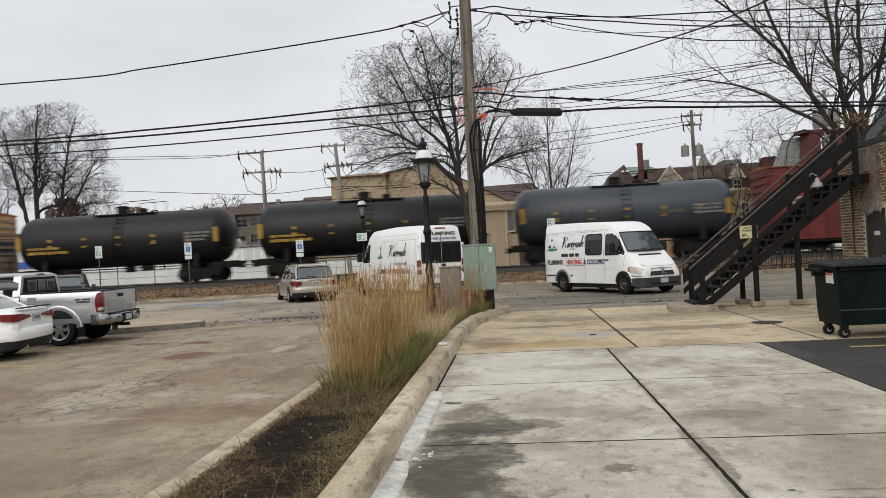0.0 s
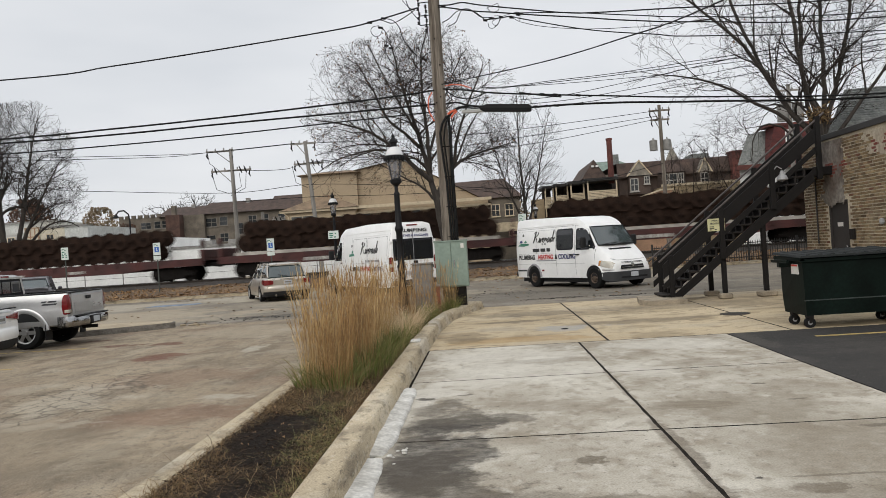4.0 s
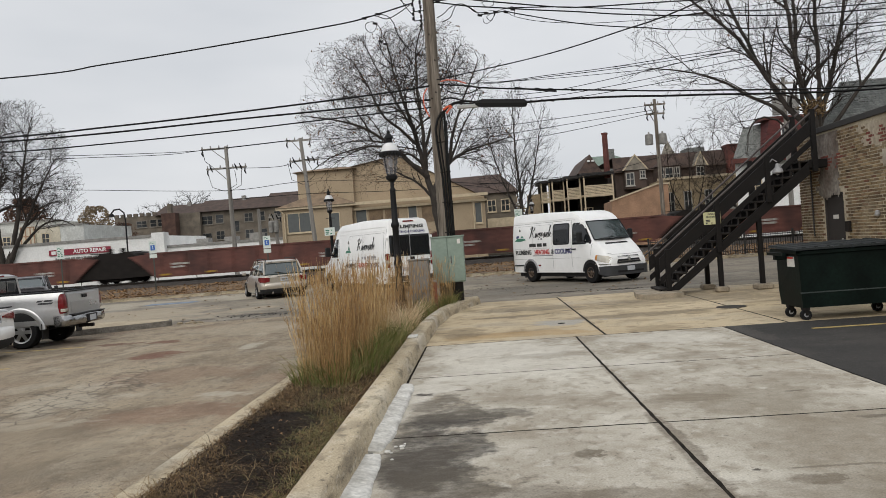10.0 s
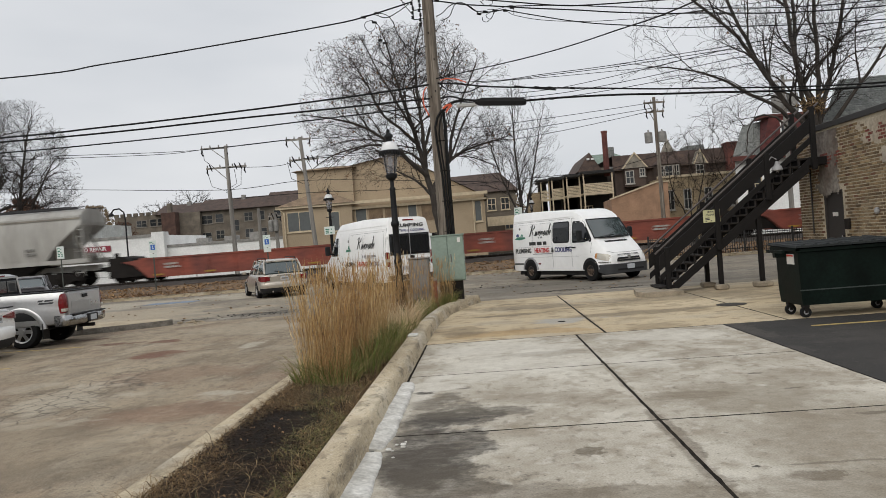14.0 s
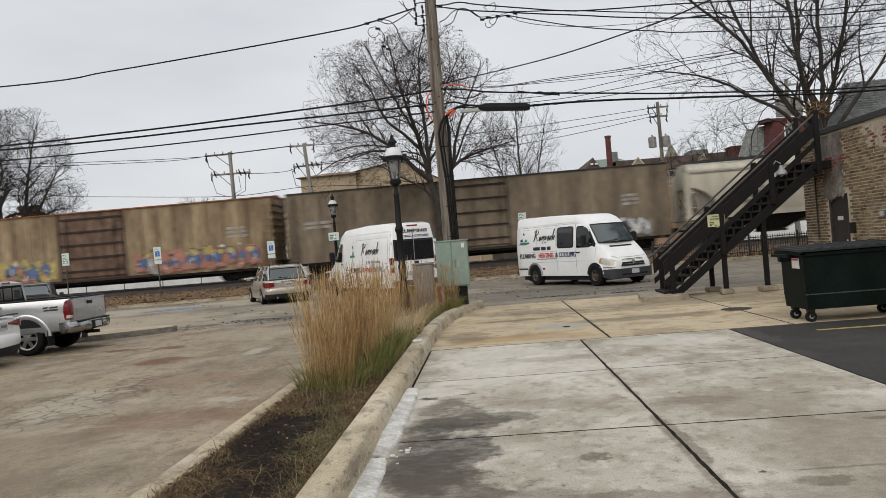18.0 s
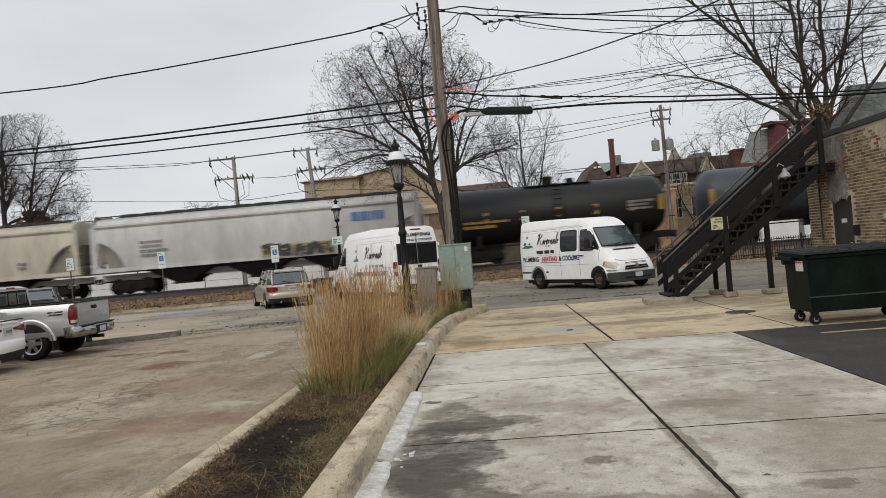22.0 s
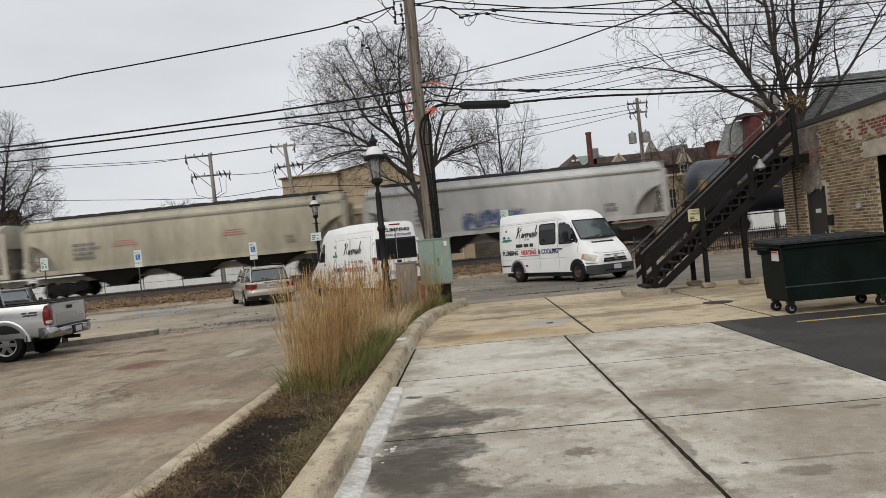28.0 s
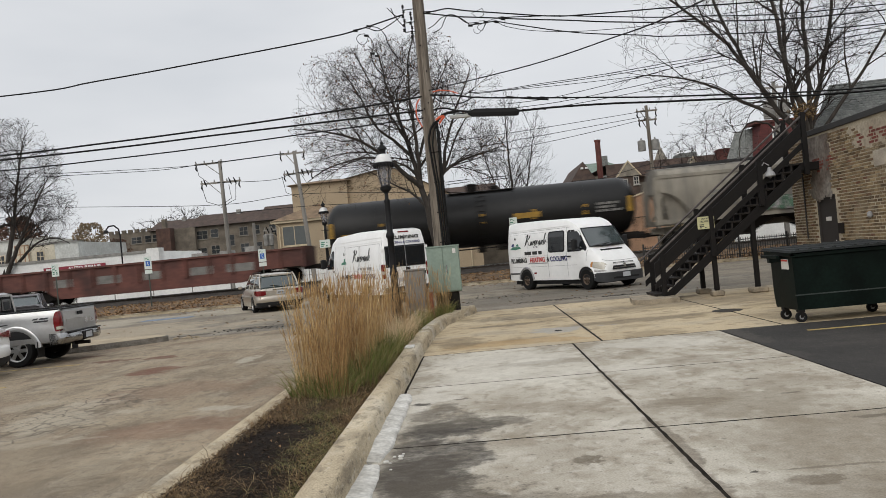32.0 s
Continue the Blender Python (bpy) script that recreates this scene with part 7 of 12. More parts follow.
# wall with a door and a garage opening through it
for y0, y1, z0, z1 in ((8.0, O0, 0, ROOF), (O0, O1, OT, ROOF), (O1, D0, 0, ROOF), (D0, D1, DT, ROOF), (D1, 21.3, 0, ROOF)):
    s.box(WX, WX + 0.3, y0, y1, z0, z1)
part("wall_front", s, M_BRICKWALL, bld)
part("wall_far", Shape().box(WX + 0.3, 18, 21.0, 21.3, 0, ROOF), M_BRICKWALL, bld)
part("wall_near", Shape().box(WX + 0.3, 18, 8.0, 8.3, 0, ROOF), M_BRICKWALL, bld)
part("wall_back", Shape().box(17.7, 18, 8.3, 21.0, 0, ROOF), M_BRICKWALL, bld)
M_TAR = mat("black_roof_edge", (0.03, 0.028, 0.027), 0.6, vary=0.2)
part("roof", Shape().box(WX - 0.02, 18, 7.98, 21.32, ROOF, ROOF + 0.06), M_TAR, bld)
part("roof_edge", Shape().box(WX - 0.06, WX + 0.02, 7.98, 21.36, ROOF - 0.02, ROOF + 0.12, 0.01), M_TAR, bld)
part("roof_edge", Shape().box(WX - 0.06, 18, 21.3, 21.38, ROOF - 0.06, ROOF + 0.14, 0.01), M_TAR, bld)
s, rng = Shape(), random.Random(8)
singles, reds = [], Shape()


def parged(y, z):
    """Where cement or plaster hides the bricks: a ragged strip down to the door, a pale field beside the lintel."""
    rag = 0.22 * noise.noise((y * 2.2, z * 2.2, 2.0)) + 0.12 * noise.noise((y * 7, z * 7, 3.0))
    strip = 18.9 + rag < y < 20.15 + 2 * rag and z > 2.2 + rag
    field = z > 3.12 + 0.05 * (y - 16) + rag * 0.5 and 14.0 < y < 17.75 + rag * 2
    return strip, field


z, row = 0.02, 0
while z < ROOF - 0.1:
    y = 12.5 - (0.105 if row % 2 else 0)
    while y < 21.3:
        y1 = min(y + rng.uniform(0.165, 0.186), 21.28)
        strip, field = parged((y + y1) / 2, z)
        red = (field and 3.2 < z < 3.5 + 0.06 * noise.noise((y * 3, 0, 0)) and y < 17.4) or (18.7 < y < 19.9 and 2.85 < z < 3.2 and noise.noise((y * 1.9, z * 2.5, 7.0)) > -0.05)
        hole = (D0 - 0.05 < y1 and y < D1 + 0.05 and z < DT + 0.07) or (O0 - 0.1 < y1 and y < O1 + 0.5 and OT - 0.02 < z < OT + 0.36) or (y < O1 + 0.02 and z < OT + 0.3)
        patched = (strip or field) and not red
        d = rng.uniform(0.006, 0.018)
        brick = ([(WX - d, y, z), (WX - d, y1, z), (WX - d, y1, z + 0.051), (WX - d, y, z + 0.051), (WX + 0.01, y, z), (WX + 0.01, y1, z), (WX + 0.01, y1, z + 0.051), (WX + 0.01, y, z + 0.051)],
                 [(0, 3, 2, 1), (0, 1, 5, 4), (3, 7, 6, 2), (0, 4, 7, 3), (1, 2, 6, 5)])
        if hole or patched or y1 - y < 0.04:
            pass
        elif red:
            reds.add(*brick)
        elif 16.95 < y < 18.75 and 0.75 < z < 3.0:
            singles.append((y, z, rng.uniform(-0.006, 0.006)))
        else:
            s.add(*brick)
        y += 0.212
    z += 0.0745
    row += 1
ob = part("bricks", reds, M_BRICK_RED, bld, "red repair bricks")
ob["kind"] = "stuff"
ob = part("bricks", s, M_BRICK, bld, "weathered tan and red bricks")
ob["kind"] = "stuff"
s = Shape()
for k in range(50):
    z = 0.02 + k * 0.0745
    x = WX + (0.1 if k % 2 else 0.0)
    while x < 12.5:
        s.box(x, x + 0.2, 21.3, 21.31, z, z + 0.051)
        x += 0.212
ob = part("bricks", s, M_BRICK, bld)
ob["kind"] = "stuff"
M_STONE = mat("grey_lintel_stone", (0.48, 0.42, 0.34), 0.85, vary=0.25, scale=3)
part("lintel", Shape().box(WX - 0.03, WX + 0.1, O0 - 0.3, O1 + 0.5, OT, OT + 0.34, 0.01), M_STONE, bld)
M_PATCH = mat("cement_patch", (0.27, 0.245, 0.215), 0.95, vary=0.5, scale=1.6, fine=12, bump=0.6, color2=(0.12, 0.09, 0.072), dist=0.02)
M_PARGE = mat("pale_parging", (0.46, 0.4, 0.31), 0.95, vary=0.35, scale=1.4, fine=12, bump=0.6, color2=(0.3, 0.25, 0.185), dist=0.02)
for name, y0, y1, z0, z1, which, mt, words in (("cement_patch", 18.6, 20.6, 2.0, ROOF - 0.07, 0, M_PATCH, "grey cement smeared over bricks"), ("plaster_patch", 14.0, 18.2, 3.1, ROOF - 0.07, 1, M_PARGE, "pale plaster over old bricks")):
    s, d = Shape(), 0.05
    for i in range(int((y1 - y0) / d)):
        for j in range(int((z1 - z0) / d)):
            y, z = y0 + i * d, z0 + j * d
            if parged(y + d / 2, z + d / 2)[which]:
                out = [WX - 0.004 - 0.016 * max(0.0, noise.noise((yy * 3.0, zz * 3.0, 5.0)) + 0.35) for yy, zz in ((y, z), (y + d, z), (y + d, z + d), (y, z + d))]
                s.add([(out[0], y, z), (out[1], y + d, z), (out[2], y + d, z + d), (out[3], y, z + d)], [(0, 3, 2, 1)])
    part(name, s, mt, bld, words)
M_DOOR = mat("dark_brown_steel_door", (0.03, 0.025, 0.023), 0.75, vary=0.15, scale=2)
door = part("door", Shape().box(WX + 0.04, WX + 0.09, D0 + 0.05, D1 - 0.05, 0.02, DT - 0.05, 0.004), M_DOOR, bld, "dark grey steel door")
part("door_plate", Shape().box(WX + 0.03, WX + 0.038, D0 + 0.38, D1 - 0.35, 1.62, 1.72), M_PAPER, door, "small pale plate")
part("door_handle", Shape().box(WX - 0.02, WX + 0.04, D0 + 0.1, D0 + 0.16, 0.95, 1.15, 0.01).tube([(WX - 0.02, D0 + 0.12, 1.05), (WX - 0.02, D0 + 0.28, 1.05)], 0.012, 6), M_CHROME, door, "chrome lever handle")
s = Shape()
for y in (D0, D1 - 0.05):
    s.box(WX + 0.0, WX + 0.12, y, y + 0.05, 0.0, DT)
s.box(WX + 0.0, WX + 0.12, D0, D1, DT - 0.05, DT)
part("door_frame", s, M_DOOR, bld)
# panel and jamb carry the darkness of the opening in their colours
part("garage_door", Shape().box(WX + 0.2, WX + 0.26, O0, O1, 0.0, OT), M_DOOR, bld, "dark panel set back in the garage opening")
part("garage_jamb", Shape().box(WX + 0.0, WX + 0.2, O1 - 0.05, O1 - 0.001, 0.0, OT), M_DARK, bld)
part("conduit", Shape().tube([(WX - 0.03, 20.5, 1.2), (WX - 0.03, 20.5, 2.9)], 0.02, 6), M_TAR, bld)
part("meter_box", Shape().box(WX - 0.1, WX - 0.02, 18.5, 18.66, 1.3, 1.55, 0.01), M_TRUCK, bld)
part("wall_lamp", Shape().lathe(WX - 0.06, 17.2, [(0.03, 1.62), (0.06, 1.66), (0.05, 1.74), (0.02, 1.76)], 10), M_ENAMEL, bld)

# dumpster
dump = thing("dumpster", pose(0, 0, 0), "dark green steel dumpster on casters with a warning label", "dumpster")
s = Shape().loft([[(5.27, 13.1, 0.21), (6.93, 13.1, 0.21), (6.93, 13.98, 0.21), (5.25, 13.98, 0.21)],
                  [(5.25, 13.08, 0.46), (6.95, 13.08, 0.46), (6.95, 14.02, 0.46), (5.24, 14.02, 0.46)],
                  [(5.22, 13.05, 1.16), (6.98, 13.05, 1.16), (6.98, 14.05, 1.2), (5.24, 14.05, 1.2)]])
part("body", s, M_GREEN, dump)
s = Shape()
s.box(5.19, 7.01, 13.02, 13.08, 1.1, 1.17, 0.01)
s.box(5.19, 5.26, 13.02, 14.2, 1.12, 1.2, 0.01)
s.box(6.94, 7.01, 13.02, 14.2, 1.12, 1.2, 0.01)
part("rim", s, M_GREEN, dump)
part("weld_strip", Shape().box(5.24, 6.96, 13.075, 13.09, 0.455, 0.475), mat("dull_steel_strip", (0.06, 0.075, 0.07), 0.5, metal=0.3), dump)
M_LID = mat("black_plastic_lid", (0.009, 0.012, 0.0115), 0.6, vary=0.3, scale=3, spec=0.25)
for x0, x1 in ((5.17, 6.09), (6.11, 7.03)):
    lid = part("lid", Shape().loft([[(x0, 12.98, 1.18), (x1, 12.98, 1.18), (x1, 14.25, 1.225), (x0, 14.25, 1.225)], [(x0 + 0.02, 13.0, 1.215), (x1 - 0.02, 13.0, 1.215), (x1 - 0.02, 14.23, 1.26), (x0 + 0.02, 14.23, 1.26)]]), M_LID, dump)
    s = Shape()
    for k in range(4):
        x = x0 + 0.12 + k * 0.2
        s.loft([[(x, 13.05, 1.217), (x + 0.08, 13.05, 1.217), (x + 0.08, 14.2, 1.257), (x, 14.2, 1.257)], [(x + 0.015, 13.06, 1.234), (x + 0.065, 13.06, 1.234), (x + 0.065, 14.19, 1.275), (x + 0.015, 14.19, 1.275)]])
    part("lid_rib", s, M_LID, lid)
for x, y in ((5.33, 13.16), (5.3, 13.72), (6.84, 13.16), (6.78, 13.72)):
    fork = part("caster_fork", Shape().box(x - 0.05, x + 0.05, y - 0.06, y + 0.06, 0.17, 0.22).box(x - 0.02, x + 0.03, y - 0.045, y - 0.035, 0.08, 0.2).box(x - 0.02, x + 0.03, y + 0.035, y + 0.045, 0.08, 0.2), M_TRUCK, dump)
    part("caster_wheel", Shape().cyl((x, y - 0.028, 0.09), (x, y + 0.028, 0.09), 0.09, seg=16), M_TYRE, fork, smooth=40)
    part("caster_hub", Shape().cyl((x, y - 0.032, 0.09), (x, y + 0.032, 0.09), 0.04, seg=12), M_ENAMEL, fork, smooth=40)
lab = part("warning_label", Shape().box(5.212, 5.24, 13.22, 13.5, 0.9, 1.07), M_PAPER, dump, "white warning label with a red band")
part("label_band", Shape().box(5.208, 5.213, 13.23, 13.49, 1.035, 1.065), mat("label_red", (0.5, 0.04, 0.03), 0.5, vary=0.05), lab)
part("lift_pocket", Shape().box(5.02, 5.22, 13.5, 13.62, 1.02, 1.12, 0.01).box(5.02, 5.06, 13.2, 13.9, 1.1, 1.15), M_GREEN, dump)
s = Shape().lathe(5.0, 16.0, [(0.3, -0.004), (0.3, 0.006), (0.27, 0.008)], 24)
solid("manhole_cover", s, mat("iron_cover", (0.06, 0.05, 0.04), 0.7, metal=0.4, vary=0.3), "round dark iron manhole cover in the apron", "manhole cover", kind="structure")
solid("drain_cap", Shape().lathe(1.44, 15.1, [(0.07, -0.003), (0.07, 0.008)], 12), M_TRUCK, "small dark drain cap in the concrete", "drain", kind="structure")
# ---- parked vehicles ----
M_SILVER = mat("silver_paint", (0.5, 0.5, 0.5), 0.32, metal=0.75, vary=0.06, scale=1.5, fine=12, bump=0, coat=0.5, color2=(0.46, 0.46, 0.46))
M_CHAMPAGNE = mat("champagne_paint", (0.5, 0.45, 0.385), 0.3, metal=0.6, vary=0.06, scale=1.5, fine=12, bump=0, coat=0.5, color2=(0.44, 0.395, 0.335))
M_GREYCAR = mat("grey_paint", (0.075, 0.07, 0.078), 0.3, metal=0.4, vary=0.06, scale=1.5, fine=12, bump=0, coat=0.5)
M_VANWHITE = mat("van_white_paint", (0.88, 0.88, 0.87), 0.32, vary=0.04, scale=1.2, fine=8, bump=0, coat=0.4, color2=(0.8, 0.8, 0.785))
M_LAMPRED = mat("tail_lamp_red", (0.17, 0.01, 0.012), 0.15, vary=0.1, bump=0, coat=0.6)
M_LAMPCLEAR = mat("headlamp_lens", (0.5, 0.47, 0.4), 0.12, vary=0.1, bump=0, coat=0.6)
M_RIM = mat("alloy_rim", (0.42, 0.42, 0.42), 0.3, metal=0.8, vary=0.1, bump=0)
M_RUSTRIM = mat("rusty_steel_rim", (0.16, 0.11, 0.075), 0.7, metal=0.1, vary=0.4, scale=9)
M_FLAREGREY = mat("pale_grey_plastic", (0.3, 0.3, 0.31), 0.6, vary=0.15)
M_GREYTRIM = mat("grey_plastic_trim", (0.035, 0.036, 0.039), 0.6, vary=0.15)
M_SCREEN = glass_mat("windscreen_glass", (0.03, 0.045, 0.045), 0.06)
M_DULLCHROME = mat("dull_chrome", (0.42, 0.42, 0.42), 0.12, metal=1.0, vary=0.15, bump=0)
M_PLATE = mat("number_plate", (0.5, 0.52, 0.55), 0.5, vary=0.1, bump=0)


def ring_of(st):
    x, zb, zt, wb, wm, wt = st
    h = zt - zb
    half = [(wb, zb), (wm - 0.01, zb + min(0.12, h * 0.2)), (wm, zb + h * 0.3), (wm, zb + h * 0.5), (wm + (wt - wm) * 0.35, zb + h * 0.72), (wt, zt - min(0.1, h * 0.12)), (wt - min(0.05, wt * 0.1), zt - min(0.03, h * 0.04)), (wt - min(0.16, wt * 0.25), zt)]
    return half


def body_of(stations):
    rings = []
    for st in stations:
        half = ring_of(st)
        rings.append([(st[0], -w, z) for w, z in half] + [(st[0], w, z) for w, z in reversed(half)])
    return Shape().loft(rings)


def surf(stations, x, z):
    """How far out the side of a body lies at (x, z)."""
    for a, b in zip(stations, stations[1:]):
        if a[0] <= x <= b[0]:
            f = (x - a[0]) / max(1e-6, b[0] - a[0])
            st = [p + (q - p) * f for p, q in zip(a, b)]
            break
    else:
        st = stations[0] if x < stations[0][0] else stations[-1]
    half = ring_of(st)
    for (w0, z0), (w1, z1) in zip(half, half[1:]):
        if z <= z1:
            return w0 + (w1 - w0) * (z - z0) / max(1e-6, z1 - z0)
    return half[-1][0]


def _clip(poly, axis, lo, hi):
    """The part of a polygon between two lines."""
    for v, keep_above in ((lo, True), (hi, False)):
        out = []
        for a, b in zip(poly, poly[1:] + poly[:1]):
            ia, ib = (a[axis] >= v, b[axis] >= v) if keep_above else (a[axis] <= v, b[axis] <= v)
            if ia:
                out.append(a)
            if ia != ib:
                f = (v - a[axis]) / (b[axis] - a[axis])
                out.append((a[0] + (b[0] - a[0]) * f, a[1] + (b[1] - a[1]) * f))
        poly = out
        if len(poly) < 3:
            return []
    return poly


def side_panel(stations, poly, off, side=-1, thick=0.006, grain=0.3):
    """A panel that follows a body's side, drawn as (x, z) points."""
    s, seen = Shape(), {}

    def at(p, d):
        return (p[0], side * (surf(stations, p[0], p[1]) + d), p[1])
    xs, zs = [p[0] for p in poly], [p[1] for p in poly]
    nx, nz = max(1, int((max(xs) - min(xs)) / grain + 0.5)), max(1, int((max(zs) - min(zs)) / 0.09 + 0.5))
    for i in range(nx):
        col = _clip(list(poly), 0, min(xs) + (max(xs) - min(xs)) * i / nx, min(xs) + (max(xs) - min(xs)) * (i + 1) / nx)
        for j in range(nz):
            cell = _clip(col, 1, min(zs) + (max(zs) - min(zs)) * j / nz, min(zs) + (max(zs) - min(zs)) * (j + 1) / nz) if col else []
            ids = []
            for p in cell:
                key = (round(p[0], 4), round(p[1], 4))
                if key not in seen:
                    seen[key] = len(s.v)
                    s.v.append(at(p, off))
                if seen[key] not in ids:
                    ids.append(seen[key])
            if len(ids) > 2:
                s.f.append(tuple(ids))
                s.m.append(0)
    edge = []
    for a, b in zip(poly, list(poly[1:]) + [poly[0]]):
        n = max(1, int(max(abs(b[0] - a[0]) / grain, abs(b[1] - a[1]) / 0.09)))
        edge += [(a[0] + (b[0] - a[0]) * k / n, a[1] + (b[1] - a[1]) * k / n) for k in range(n)]
    s.loft([[at(p, off - thick - 0.02) for p in edge], [at(p, off) for p in edge]], caps=False)
    return s


def wheels(car, st, spots, r, width, rim, spokes=6, label=""):
    q0 = 0.78 if spokes == 8 else 1.0
    R = r * q0
    tyre = Shape()
    prof = [(R * 0.66, -width / 2), (r * 0.92, -width / 2), (r, -width * 0.36), (r, width * 0.36), (r * 0.92, width / 2), (R * 0.66, width / 2)]
    tyre.loft([[(q * math.cos(2 * math.pi * i / 24), yy, q * math.sin(2 * math.pi * i / 24)) for i in range(24)] for q, yy in prof], caps=False)
    t_me = tyre.mesh("tyre", M_TYRE, 40)
    rs = Shape()
    prof = [(R * 0.67, -width * 0.42), (R * 0.62, -width * 0.36), (R * 0.6, -width * 0.2)]
    rs.loft([[(q * math.cos(2 * math.pi * i / 24), yy, q * math.sin(2 * math.pi * i / 24)) for i in range(24)] for q, yy in prof], caps=False)
    for k in range(spokes):
        a = 2 * math.pi * k / spokes
        c, s_ = math.cos(a), math.sin(a)
        w = R * (0.11 if spokes < 8 else 0.08)
        rs.add([(R * 0.12 * c - w * s_, -width * 0.44, R * 0.12 * s_ + w * c), (R * 0.12 * c + w * s_, -width * 0.44, R * 0.12 * s_ - w * c), (R * 0.64 * c + w * s_, -width * 0.38, R * 0.64 * s_ - w * c), (R * 0.64 * c - w * s_, -width * 0.38, R * 0.64 * s_ + w * c)], [(0, 1, 2, 3)])
    rs.loft([[(q * math.cos(2 * math.pi * i / 24), yy, q * math.sin(2 * math.pi * i / 24)) for i in range(24)] for q, yy in ((R * 0.7, -width * 0.47), (R * 0.66, -width * 0.5), (R * 0.59, -width * 0.46), (R * 0.57, -width * 0.4))], caps=False)
    rs.cyl((0, -width * 0.5, 0), (0, -width * 0.1, 0), R * 0.17, seg=12)
    if spokes == 8:
        # a pressed steel disc with holes between its webs
        rs.loft([[(q * math.cos(2 * math.pi * i / 20), yy, q * math.sin(2 * math.pi * i / 20)) for i in range(20)] for q, yy in ((R * 0.36, -width * 0.36), (R * 0.3, -width * 0.42), (R * 0.1, -width * 0.43))], caps=False)
    r_me = rs.mesh("rim", rim, 40)
    disc = Shape().cyl((0, -width * 0.18, 0), (0, width * 0.3, 0), R * 0.62, seg=20).mesh("hub_back", M_TRUCK, 40)
    for x, y in spots:
        y = math.copysign(surf(st, x, r) + 0.03 - width / 2, y)
        w = part("wheel", disc, None, car, m=pose(x, y, r, 0, 0, 0 if y < 0 else 180))
        part("tyre", t_me, None, w)
        part("rim", r_me, None, w, label)


def flare(car, spots, r, name, material, label="", deep=0.035, wide=0.15, y0=0.93):
    """A bulging lip round a wheel opening."""
    for x, y in spots:
        side = -1 if y < 0 else 1
        rings = []
        for k in range(19):
            a = radians(2 + 176 * k / 18)
            rings.append([(x + q * math.cos(a), side * (y0 + o), 0.385 + q * math.sin(a)) for q, o in ((r, -0.05), (r, deep * 0.7), (r + 0.03, deep), (r + wide * 0.6, deep * 0.8), (r + wide, 0.0), (r + wide, -0.05))])
        part(name, Shape().loft(rings), material, car, label, smooth=40)


def arches(car, st, spots, r, parent_mat=None):
    for x, y in spots:
        side = -1 if y < 0 else 1
        pts = [(x + r * math.cos(a), max(st[1][1] + 0.01, r * 0.86 + r * math.sin(a))) for a in [math.pi * i / 14 for i in range(15)]]
        # flush black panel draws the shade of a wheel opening that is not cut
        part("wheel_arch", side_panel(st, pts, 0.004, side), M_BLACK, car)


